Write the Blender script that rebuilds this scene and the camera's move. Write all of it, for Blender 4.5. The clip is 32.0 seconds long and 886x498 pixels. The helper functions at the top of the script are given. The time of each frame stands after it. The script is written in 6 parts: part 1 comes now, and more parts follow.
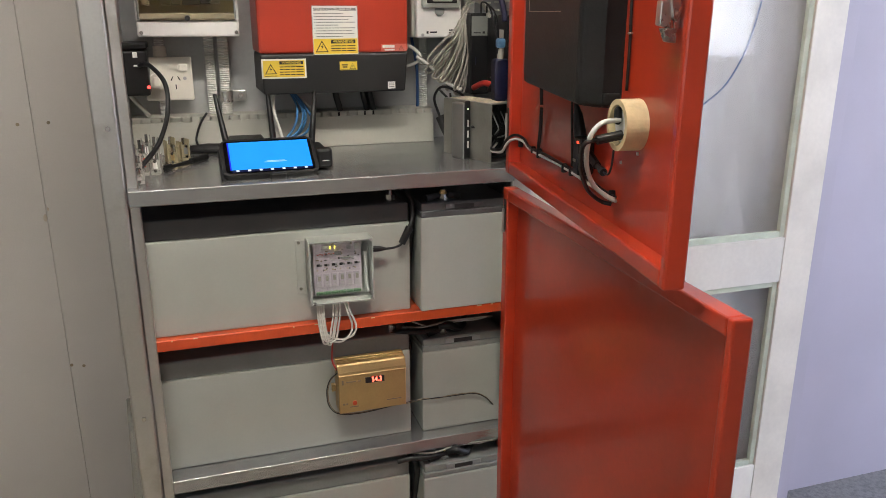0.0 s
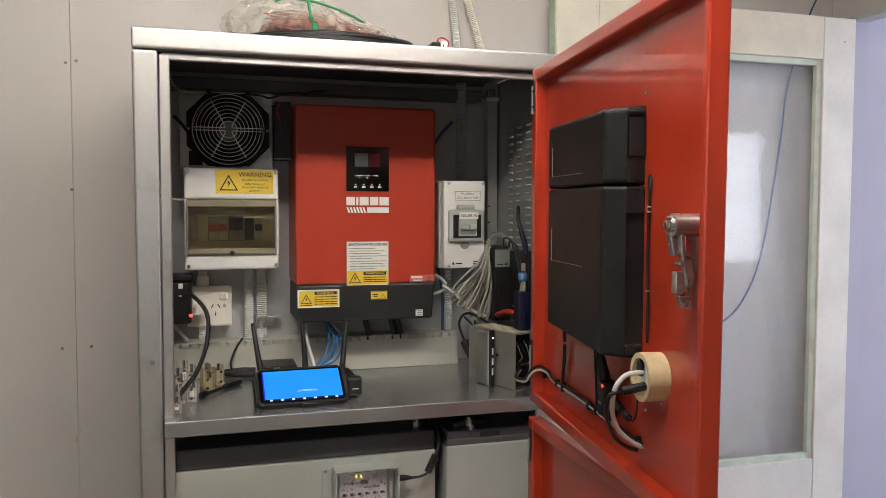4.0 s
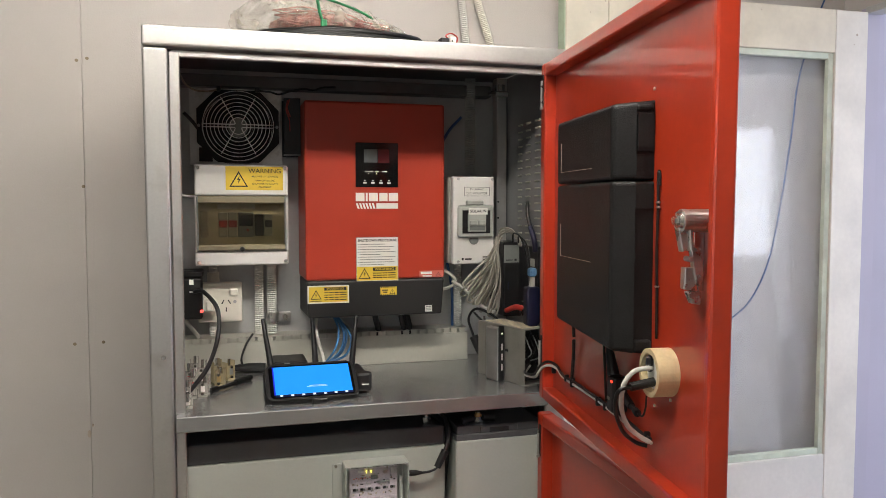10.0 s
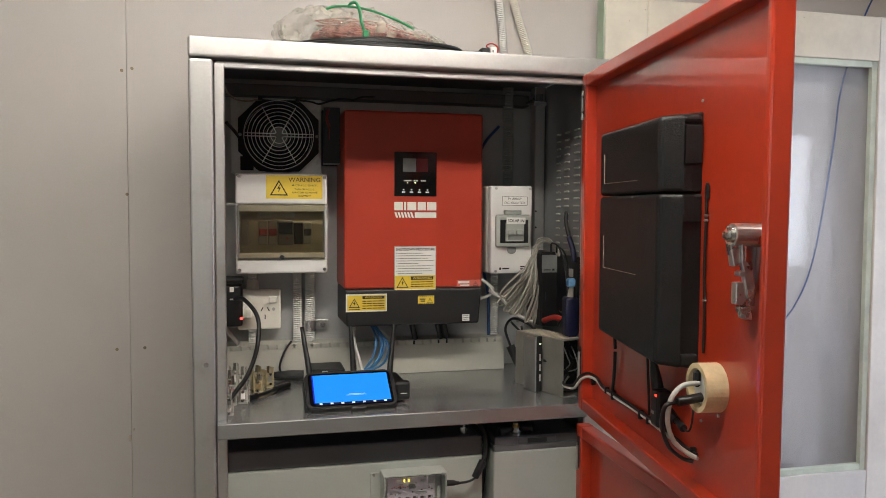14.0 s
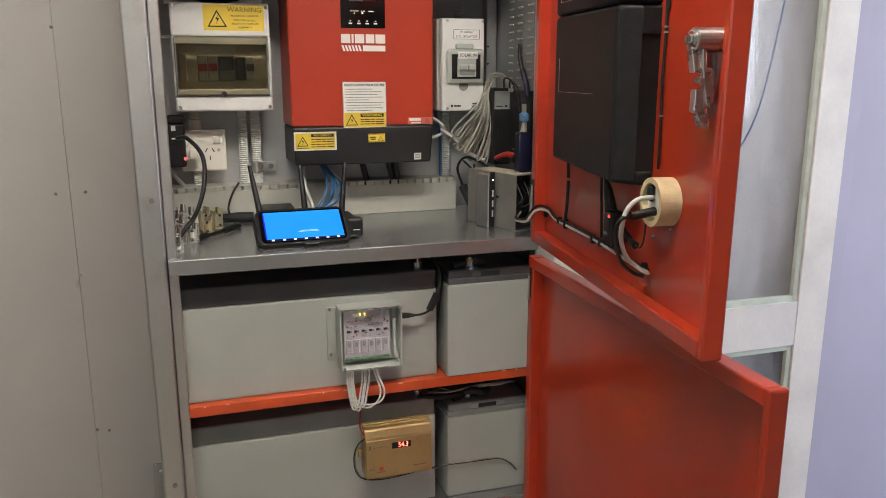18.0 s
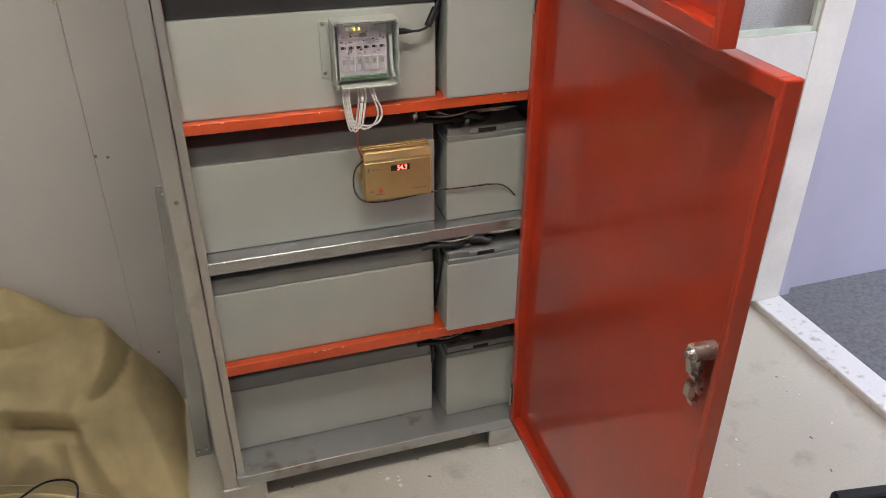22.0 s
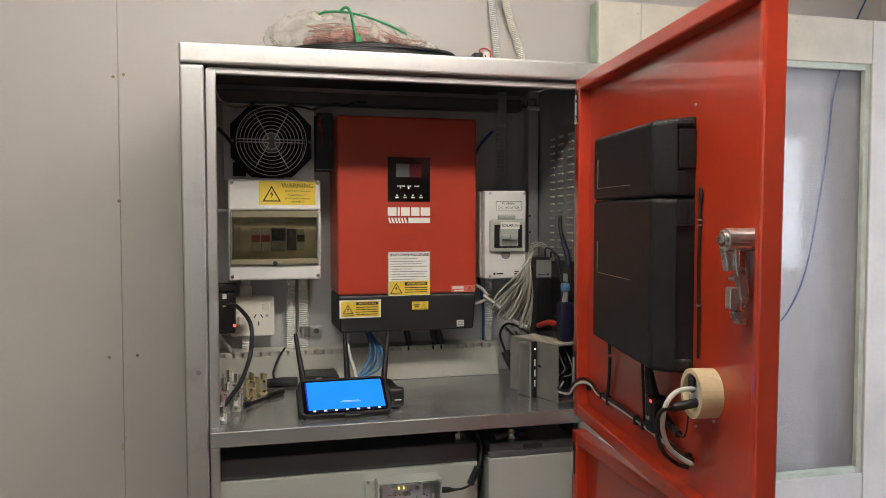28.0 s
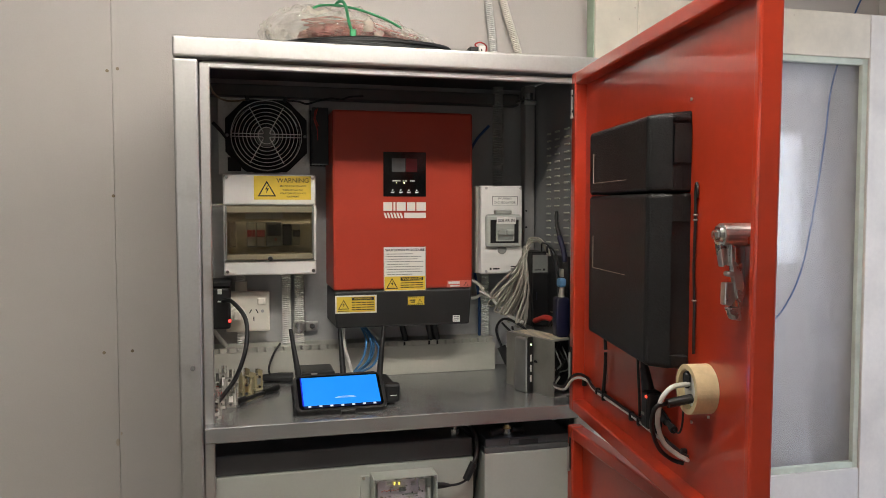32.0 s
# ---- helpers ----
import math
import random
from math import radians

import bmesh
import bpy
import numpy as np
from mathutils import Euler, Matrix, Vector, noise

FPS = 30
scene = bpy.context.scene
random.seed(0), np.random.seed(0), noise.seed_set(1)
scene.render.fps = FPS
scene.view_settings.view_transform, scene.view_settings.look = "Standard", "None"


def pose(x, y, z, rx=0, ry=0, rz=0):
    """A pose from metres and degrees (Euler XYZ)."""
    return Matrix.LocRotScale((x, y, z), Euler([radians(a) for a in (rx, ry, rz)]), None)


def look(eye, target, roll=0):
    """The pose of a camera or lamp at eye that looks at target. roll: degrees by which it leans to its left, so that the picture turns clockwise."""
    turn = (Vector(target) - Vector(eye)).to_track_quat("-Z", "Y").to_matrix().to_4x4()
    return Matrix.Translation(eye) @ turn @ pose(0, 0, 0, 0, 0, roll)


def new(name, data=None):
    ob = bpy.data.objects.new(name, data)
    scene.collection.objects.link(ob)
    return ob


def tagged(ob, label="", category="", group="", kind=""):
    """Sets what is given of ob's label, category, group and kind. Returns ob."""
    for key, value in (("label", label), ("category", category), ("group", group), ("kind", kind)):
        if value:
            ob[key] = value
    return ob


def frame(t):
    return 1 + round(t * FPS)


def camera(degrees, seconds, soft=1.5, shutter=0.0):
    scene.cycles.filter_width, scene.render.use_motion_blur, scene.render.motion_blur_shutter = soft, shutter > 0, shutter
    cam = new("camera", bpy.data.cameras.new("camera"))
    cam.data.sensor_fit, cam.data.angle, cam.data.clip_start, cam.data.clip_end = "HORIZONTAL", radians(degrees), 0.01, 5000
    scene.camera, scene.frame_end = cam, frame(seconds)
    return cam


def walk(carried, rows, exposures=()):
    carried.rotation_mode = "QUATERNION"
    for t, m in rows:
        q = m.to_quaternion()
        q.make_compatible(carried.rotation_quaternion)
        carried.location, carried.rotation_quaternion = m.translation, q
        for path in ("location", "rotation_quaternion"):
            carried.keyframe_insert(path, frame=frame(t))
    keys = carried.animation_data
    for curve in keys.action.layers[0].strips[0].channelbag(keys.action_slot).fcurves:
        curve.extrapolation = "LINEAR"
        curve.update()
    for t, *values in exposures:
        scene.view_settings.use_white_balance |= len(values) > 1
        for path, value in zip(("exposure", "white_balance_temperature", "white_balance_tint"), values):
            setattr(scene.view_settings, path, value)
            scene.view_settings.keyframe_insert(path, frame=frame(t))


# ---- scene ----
cam = camera(59.7, 32.0, soft=0.7)
# seconds; eye and target in metres; roll in degrees
PATH = [
    (0, (0.146, -1.29, 1.472), (0.731, 0.53, 0.885), 0.0),
    (0.5, (0.133, -1.3, 1.494), (0.736, 0.553, 1.045), 0.1),
    (1, (0.119, -1.32, 1.523), (0.715, 0.569, 1.247), 0.2),
    (1.5, (0.114, -1.325, 1.541), (0.707, 0.577, 1.366), 0.3),
    (2, (0.116, -1.326, 1.547), (0.696, 0.583, 1.41), 0.3),
    (2.5, (0.115, -1.327, 1.544), (0.683, 0.588, 1.444), 0.2),
    (4.5, (0.113, -1.321, 1.552), (0.692, 0.591, 1.45), 0.1),
    (5, (0.11, -1.32, 1.558), (0.696, 0.592, 1.498), -0.1),
    (5.5, (0.109, -1.321, 1.565), (0.693, 0.592, 1.534), -0.0),
    (6, (0.109, -1.321, 1.57), (0.683, 0.595, 1.578), -0.0),
    (6.5, (0.109, -1.32, 1.572), (0.677, 0.598, 1.591), -0.1),
    (7, (0.11, -1.315, 1.556), (0.67, 0.604, 1.501), -0.3),
    (7.5, (0.114, -1.31, 1.545), (0.666, 0.606, 1.39), -0.8),
    (8, (0.112, -1.311, 1.539), (0.655, 0.605, 1.356), -0.7),
    (8.5, (0.111, -1.311, 1.537), (0.669, 0.599, 1.336), -0.6),
    (9, (0.115, -1.314, 1.538), (0.664, 0.6, 1.351), -0.7),
    (9.5, (0.118, -1.329, 1.542), (0.675, 0.587, 1.412), -0.6),
    (10, (0.115, -1.325, 1.549), (0.663, 0.595, 1.435), -0.0),
    (10.5, (0.115, -1.314, 1.551), (0.623, 0.615, 1.413), -0.0),
    (11, (0.111, -1.314, 1.554), (0.585, 0.625, 1.432), 0.1),
    (11.5, (0.105, -1.315, 1.554), (0.552, 0.63, 1.43), 0.3),
    (12, (0.103, -1.319, 1.555), (0.551, 0.626, 1.431), 0.3),
    (12.5, (0.1, -1.32, 1.558), (0.553, 0.625, 1.446), 0.3),
    (13, (0.098, -1.319, 1.557), (0.56, 0.624, 1.457), 0.4),
    (13.5, (0.093, -1.315, 1.555), (0.554, 0.629, 1.451), 0.4),
    (14, (0.094, -1.319, 1.556), (0.574, 0.62, 1.457), 0.3),
    (14.5, (0.096, -1.324, 1.556), (0.58, 0.614, 1.467), 0.3),
    (16.5, (0.088, -1.321, 1.556), (0.608, 0.61, 1.493), 0.3),
    (17, (0.08, -1.325, 1.53), (0.597, 0.596, 1.327), 0.1),
    (17.5, (0.08, -1.314, 1.506), (0.644, 0.572, 1.152), 0.1),
    (18, (0.089, -1.305, 1.498), (0.686, 0.552, 1.056), -0.0),
    (18.5, (0.095, -1.299, 1.493), (0.679, 0.542, 0.973), -0.1),
    (19, (0.095, -1.295, 1.491), (0.67, 0.539, 0.939), -0.1),
    (19.5, (0.095, -1.296, 1.49), (0.672, 0.536, 0.934), 0.1),
    (20, (0.093, -1.291, 1.485), (0.669, 0.533, 0.901), 0.2),
    (20.5, (0.097, -1.292, 1.468), (0.669, 0.503, 0.795), 0.2),
    (21, (0.096, -1.295, 1.452), (0.652, 0.46, 0.671), 0.2),
    (21.5, (0.098, -1.296, 1.432), (0.634, 0.401, 0.519), 0.2),
    (22, (0.098, -1.299, 1.416), (0.621, 0.347, 0.406), 0.1),
    (22.5, (0.112, -1.3, 1.41), (0.634, 0.313, 0.349), -0.1),
    (23, (0.103, -1.295, 1.435), (0.644, 0.383, 0.49), 0.1),
    (23.5, (0.096, -1.292, 1.479), (0.661, 0.506, 0.809), 0.2),
    (24, (0.093, -1.29, 1.513), (0.657, 0.58, 1.083), 0.4),
    (24.5, (0.098, -1.293, 1.544), (0.643, 0.619, 1.325), 0.4),
    (25, (0.104, -1.296, 1.56), (0.624, 0.632, 1.455), 0.4),
    (25.5, (0.104, -1.304, 1.564), (0.616, 0.628, 1.485), 0.2),
    (27.5, (0.102, -1.31, 1.562), (0.599, 0.626, 1.487), -0.0),
    (28, (0.099, -1.314, 1.558), (0.59, 0.623, 1.47), 0.0),
    (28.5, (0.098, -1.314, 1.557), (0.584, 0.624, 1.459), -0.0),
    (29, (0.1, -1.312, 1.557), (0.582, 0.626, 1.459), -0.1),
    (29.5, (0.1, -1.308, 1.556), (0.58, 0.631, 1.452), 0.2),
    (30, (0.104, -1.31, 1.557), (0.591, 0.627, 1.452), 0.1),
    (30.5, (0.107, -1.308, 1.557), (0.603, 0.627, 1.451), -0.0),
    (31, (0.105, -1.307, 1.556), (0.602, 0.627, 1.445), -0.1),
    (31.5, (0.105, -1.306, 1.557), (0.6, 0.629, 1.449), 0.1),
    (32, (0.105, -1.31, 1.558), (0.6, 0.625, 1.457), -0.0),
]
walk(cam, [(t, look(eye, target, roll)) for t, eye, target, roll in PATH],
     exposures=[(0.0, -0.11), (1.0, -0.13), (2.0, -0.22), (4.5, -0.43), (6.0, -0.47), (7.0, -0.47), (9.0, -0.2), (11.0, -0.3), (13.0, -0.43), (16.5, -0.45), (17.0, -0.41), (18.0, -0.23), (19.0, -0.22), (20.0, -0.22), (21.0, -0.09), (22.5, 0.05), (23.5, 0.0), (24.2, -0.05), (25.0, -0.27), (27.5, -0.45), (32.0, -0.48)])

# ---- world, lights ----
world = bpy.data.worlds.new("world")
scene.world = world
world.use_nodes = True
wn = world.node_tree
sky = wn.nodes.new("ShaderNodeTexSky")
sky.sky_type, sky.sun_disc = "NISHITA", False
sky.sun_elevation, sky.sun_rotation = radians(40), radians(150)
wn.links.new(sky.outputs[0], wn.nodes["Background"].inputs[0])
wn.nodes["Background"].inputs[1].default_value = 0.12


def area_lamp(name, m, w, h, power, color):
    data = bpy.data.lights.new(name, "AREA")
    data.shape, data.size, data.size_y, data.energy, data.color = "RECTANGLE", w, h, power, color
    ob = new(name, data)
    ob.matrix_world = m
    return ob


# the tubes on the ceiling, daylight in the two windows of the hall, and an unseen fill lamp
TUBE = 100.0  # how strongly the fluorescent tube glows
area_lamp("hall_daylight", pose(3.44, -2.98, 1.645, 90, 0, 0), 1.38, 0.95, 34, (0.84, 0.89, 1.0))
# fill for the cabinet's inside, in an unseen opening added behind the walk
area_lamp("south_fill_light", pose(-0.9, -3.19, 1.55, 90, 0, 0), 1.28, 0.98, 4.0, (0.86, 0.91, 1.0))
area_lamp("hall_end_daylight", pose(4.49, -0.45, 1.53, 0, 90, 0), 1.05, 1.1, 100, (0.74, 0.82, 1.0))
scene.view_settings.exposure = 0.0

# ---- materials ----
def link(nt, a, b):
    nt.links.new(a, b)


def material(name, color, rough=0.5, metal=0.0, vary=0.08, scale=6.0, grain=120.0, bump=0.1, stain=None, coat=0.0, rvar=0.08):
    """A surface with colour variation at two scales and fine relief; sizes in features per metre."""
    mt = bpy.data.materials.new(name)
    mt.use_nodes = True
    nt = mt.node_tree
    b = nt.nodes["Principled BSDF"]
    tc = nt.nodes.new("ShaderNodeTexCoord")
    n1 = nt.nodes.new("ShaderNodeTexNoise")
    n1.inputs["Scale"].default_value, n1.inputs["Detail"].default_value = scale, 5.0
    n2 = nt.nodes.new("ShaderNodeTexNoise")
    n2.inputs["Scale"].default_value, n2.inputs["Detail"].default_value = grain, 3.0
    for n in (n1, n2):
        link(nt, tc.outputs["Object"], n.inputs["Vector"])
    mix = nt.nodes.new("ShaderNodeMix")
    mix.data_type = "RGBA"
    c = Vector(color)
    dark = stain or tuple(c * (1 - 2 * vary))
    mix.inputs["A"].default_value = (*dark, 1)
    mix.inputs["B"].default_value = (*[min(1, v * (1 + vary)) for v in color], 1)
    ramp = nt.nodes.new("ShaderNodeMapRange")
    ramp.inputs["From Min"].default_value, ramp.inputs["From Max"].default_value = (0.3, 0.62) if stain is None else (0.28, 0.42)
    link(nt, n1.outputs["Fac"], ramp.inputs["Value"])
    link(nt, ramp.outputs["Result"], mix.inputs["Factor"])
    fine = nt.nodes.new("ShaderNodeMix")
    fine.data_type, fine.blend_type = "RGBA", "MULTIPLY"
    fine.inputs["Factor"].default_value = 1.0
    fr = nt.nodes.new("ShaderNodeMapRange")
    fr.inputs["From Min"].default_value, fr.inputs["From Max"].default_value = 0.25, 0.75
    fr.inputs["To Min"].default_value, fr.inputs["To Max"].default_value = 1 - vary, 1.0
    link(nt, n2.outputs["Fac"], fr.inputs["Value"])
    link(nt, mix.outputs["Result"], fine.inputs["A"])
    link(nt, fr.outputs["Result"], fine.inputs["B"])
    link(nt, fine.outputs["Result"], b.inputs["Base Color"])
    rr = nt.nodes.new("ShaderNodeMapRange")
    rr.inputs["To Min"].default_value, rr.inputs["To Max"].default_value = max(0.02, rough - rvar), min(1, rough + rvar)
    link(nt, n1.outputs["Fac"], rr.inputs["Value"])
    link(nt, rr.outputs["Result"], b.inputs["Roughness"])
    b.inputs["Metallic"].default_value = metal
    b.inputs["Coat Weight"].default_value, b.inputs["Coat Roughness"].default_value = coat, 0.035
    if bump:
        bp = nt.nodes.new("ShaderNodeBump")
        bp.inputs["Strength"].default_value, bp.inputs["Distance"].default_value = bump, 0.002
        link(nt, n2.outputs["Fac"], bp.inputs["Height"])
        link(nt, bp.outputs["Normal"], b.inputs["Normal"])
    return mt


def glowing(name, color, strength):
    mt = bpy.data.materials.new(name)
    mt.use_nodes = True
    b = mt.node_tree.nodes["Principled BSDF"]
    b.inputs["Base Color"].default_value = (*[v * 0.2 for v in color], 1)
    b.inputs["Emission Color"].default_value, b.inputs["Emission Strength"].default_value = (*color, 1), strength
    b.inputs["Roughness"].default_value, b.inputs["Specular IOR Level"].default_value = 0.5, 0.12
    return mt


def glass(name, color, rough=0.0, ior=1.45):
    mt = bpy.data.materials.new(name)
    mt.use_nodes = True
    b = mt.node_tree.nodes["Principled BSDF"]
    b.inputs["Base Color"].default_value = (*color, 1)
    b.inputs["Transmission Weight"].default_value, b.inputs["Roughness"].default_value, b.inputs["IOR"].default_value = 1.0, rough, ior
    return mt


def smeared_glass(name, color, rough):
    """Glass with a thin uneven film of dust and wiped streaks."""
    mt = glass(name, color, rough)
    nt = mt.node_tree
    b = nt.nodes["Principled BSDF"]
    tc, mp, n1 = nt.nodes.new("ShaderNodeTexCoord"), nt.nodes.new("ShaderNodeMapping"), nt.nodes.new("ShaderNodeTexNoise")
    mp.inputs["Scale"].default_value, mp.inputs["Rotation"].default_value = (5.0, 1.0, 1.6), (0.0, 0.5, 0.0)
    n1.inputs["Scale"].default_value, n1.inputs["Detail"].default_value = 2.2, 6.0
    link(nt, tc.outputs["Object"], mp.inputs["Vector"])
    link(nt, mp.outputs["Vector"], n1.inputs["Vector"])
    rr = nt.nodes.new("ShaderNodeMapRange")
    rr.inputs["From Min"].default_value, rr.inputs["From Max"].default_value = 0.42, 0.72
    rr.inputs["To Min"].default_value, rr.inputs["To Max"].default_value = 0.97, 0.84
    link(nt, n1.outputs["Fac"], rr.inputs["Value"])
    link(nt, rr.outputs["Result"], b.inputs["Transmission Weight"])
    return mt


M = dict(
    shelf=material("grey_shelf_enamel", (0.42, 0.425, 0.42), 0.27, 0.75, 0.03, 7, 200, 0.0, rvar=0.0),
    fan=material("dull_black_fan_plastic", (0.005, 0.005, 0.005), 0.7, 0, 0.1, 20, 200, 0.0),
    deck=material("grey_deck_with_rust", (0.42, 0.425, 0.42), 0.3, 0.7, 0.04, 13, 200, 0.0, rvar=0.0, stain=(0.25, 0.19, 0.12)),
    wall=material("plasterboard_wall", (0.56, 0.525, 0.49), 0.85, 0, 0.03, 2.5, 300, 0.15),
    wall_b=material("plain_wall_paint", (0.46, 0.44, 0.42), 0.85, 0, 0.03, 2.5, 300, 0.15),
    filler=material("joint_filler", (0.55, 0.47, 0.38), 0.9, 0, 0.1, 40, 300, 0.1),
    lilac=material("lilac_paint", (0.45, 0.43, 0.52), 0.7, 0, 0.03, 3, 300, 0.1),
    ceiling=material("white_ceiling_paint", (0.80, 0.79, 0.77), 0.9, 0, 0.02, 3, 200, 0.1),
    concrete=material("bare_concrete", (0.52, 0.485, 0.395), 0.68, 0, 0.09, 9, 120, 0.35, stain=(0.42, 0.385, 0.30)),
    carpet=material("charcoal_carpet", (0.17, 0.17, 0.175), 0.95, 0, 0.14, 90, 420, 0.9),
    white=material("white_gloss_paint", (0.80, 0.78, 0.73), 0.35, 0, 0.05, 5, 80, 0.12),
    cream=material("cream_undercoat_paint", (0.71, 0.66, 0.54), 0.5, 0, 0.06, 9, 80, 0.15),
    stile=material("off_white_undercoat", (0.79, 0.755, 0.68), 0.45, 0, 0.06, 7, 80, 0.15),
    green=material("pale_green_primer", (0.44, 0.55, 0.40), 0.6, 0, 0.08, 12, 90, 0.15),
    steel=material("silver_grey_mill_steel", (0.56, 0.55, 0.525), 0.395, 0.95, 0.07, 11, 220, 0.0, rvar=0.01, stain=(0.47, 0.45, 0.41)),
    steel_in=material("grey_enamel_panel", (0.47, 0.475, 0.465), 0.42, 0.1, 0.06, 6, 140, 0.06),
    red=material("red_enamel", (0.49, 0.040, 0.013), 0.34, 0, 0.09, 4, 90, 0.0, coat=0.55, rvar=0.03),
    orange=material("orange_red_enamel", (0.62, 0.085, 0.022), 0.32, 0, 0.09, 9, 110, 0.08, coat=0.3),
    battery=material("light_grey_battery_plastic", (0.425, 0.44, 0.395), 0.42, 0, 0.03, 5, 220, 0.06),
    shaded_lid=material("shaded_battery_plastic", (0.085, 0.085, 0.088), 0.4, 0, 0.08, 8, 200, 0.08),
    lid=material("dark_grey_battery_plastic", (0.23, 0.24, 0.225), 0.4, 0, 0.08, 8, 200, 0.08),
    slot=material("mid_grey_battery_plastic", (0.28, 0.28, 0.275), 0.45, 0, 0.08, 8, 200, 0.08),
    black=material("black_plastic", (0.007, 0.007, 0.007), 0.45, 0, 0.2, 20, 260, 0.12),
    case=material("black_textured_plastic", (0.010, 0.010, 0.010), 0.5, 0, 0.2, 14, 420, 0.3),
    rubber=material("black_cable_rubber", (0.009, 0.009, 0.009), 0.5, 0, 0.2, 20, 200, 0.05),
    inv_red=material("inverter_red_powder_coat", (0.40, 0.040, 0.018), 0.36, 0, 0.05, 4, 420, 0.12),
    inv_black=material("inverter_black_powder_coat", (0.010, 0.010, 0.010), 0.5, 0, 0.1, 8, 420, 0.15),
    plastic=material("white_plastic", (0.78, 0.77, 0.73), 0.35, 0, 0.03, 8, 120, 0.03),
    pvc=material("grey_pvc", (0.47, 0.465, 0.40), 0.45, 0, 0.04, 8, 140, 0.04),
    conduit=material("pale_grey_conduit", (0.76, 0.75, 0.71), 0.45, 0, 0.05, 14, 140, 0.05),
    chrome=material("plated_steel", (0.62, 0.62, 0.60), 0.22, 1.0, 0.08, 16, 140, 0.05),
    alu=material("brushed_aluminium", (0.50, 0.50, 0.49), 0.38, 0.9, 0.08, 12, 300, 0.1),
    gold=material("gold_anodised_aluminium", (0.56, 0.40, 0.18), 0.36, 0.75, 0.06, 12, 260, 0.08),
    bright=material("bright_wire", (0.93, 0.93, 0.91), 0.36, 1.0, 0.05, 16, 140, 0.0, rvar=0.03),
    outlet=material("cream_white_plastic", (0.82, 0.79, 0.69), 0.35, 0, 0.03, 8, 120, 0.03),
    tape=material("cream_masking_tape", (0.68, 0.55, 0.32), 0.6, 0, 0.06, 60, 300, 0.15),
    card=material("cream_card", (0.70, 0.62, 0.45), 0.75, 0, 0.06, 30, 300, 0.1),
    yellow=material("yellow_label", (0.78, 0.56, 0.06), 0.4, 0, 0.03, 20, 200, 0.02),
    label=material("white_label", (0.80, 0.79, 0.74), 0.45, 0, 0.02, 20, 200, 0.02),
    ink=material("black_ink", (0.015, 0.015, 0.015), 0.5, 0, 0.1, 40, 200, 0.0),
    tarp=material("khaki_canvas", (0.80, 0.67, 0.385), 0.9, 0, 0.09, 9, 700, 0.4),
    blue=material("blue_cable_sheath", (0.03, 0.09, 0.24), 0.45, 0, 0.1, 30, 200, 0.03),
    satin=material("satin_plated_steel", (0.60, 0.59, 0.56), 0.28, 0.85, 0.10, 40, 200, 0.03),
    zinc=material("dull_zinc_plate", (0.27, 0.26, 0.23), 0.45, 0.35, 0.08, 20, 240, 0.04),
    side=material("dark_grey_side_panel", (0.23, 0.235, 0.235), 0.45, 0.2, 0.06, 6, 140, 0.05),
    rust=material("rusty_screw", (0.30, 0.24, 0.16), 0.6, 0.3, 0.15, 60, 300, 0.0),
    gloss_black=material("glossy_black_panel", (0.004, 0.004, 0.004), 0.10, 0, 0.1, 20, 200, 0.0, rvar=0.02),
    dull_wire=material("greyish_white_sheath", (0.36, 0.34, 0.285), 0.5, 0, 0.08, 30, 200, 0.03),
    wire=material("white_cable_sheath", (0.66, 0.65, 0.60), 0.5, 0, 0.06, 30, 200, 0.03),
    blue_wire=material("mid_blue_sheath", (0.05, 0.17, 0.36), 0.4, 0, 0.08, 30, 200, 0.02),
    wire_red=material("red_cable_sheath", (0.40, 0.03, 0.02), 0.45, 0, 0.1, 30, 200, 0.03),
    pale_print=material("pale_lilac_print", (0.50, 0.45, 0.49), 0.45, 0, 0.03, 20, 200, 0.02),
    pale_red=material("pale_red_print", (0.62, 0.16, 0.12), 0.5, 0, 0.04, 20, 200, 0),
    galv=material("dusty_galvanised_plate", (0.58, 0.575, 0.55), 0.34, 0.85, 0.10, 26, 240, 0.03, stain=(0.42, 0.40, 0.36)),
    bead=material("pale_green_white_paint", (0.60, 0.665, 0.555), 0.5, 0, 0.08, 12, 90, 0.15),
    roof=material("shade_dark_roof_enamel", (0.12, 0.12, 0.116), 0.5, 0.1, 0.08, 8, 160, 0.05),
    cord=material("green_cord", (0.02, 0.22, 0.08), 0.6, 0, 0.15, 60, 300, 0.1),
    navy=material("navy_plastic", (0.006, 0.007, 0.035), 0.5, 0, 0.1, 20, 200, 0.03),
    glass=smeared_glass("door_glass", (0.85, 0.875, 0.91), 0.055),
    smoke=glass("smoked_cover", (0.60, 0.555, 0.42), 0.05),
    clear=material("milky_clear_plastic", (0.80, 0.78, 0.70), 0.18, 0, 0.05, 30, 200, 0.02),
)
M["case"].node_tree.nodes["Principled BSDF"].inputs["Specular IOR Level"].default_value = 0.3
M["clear"].node_tree.nodes["Principled BSDF"].inputs["Alpha"].default_value = 0.42

# ---- builders ----
def bm_new():
    return bmesh.new()


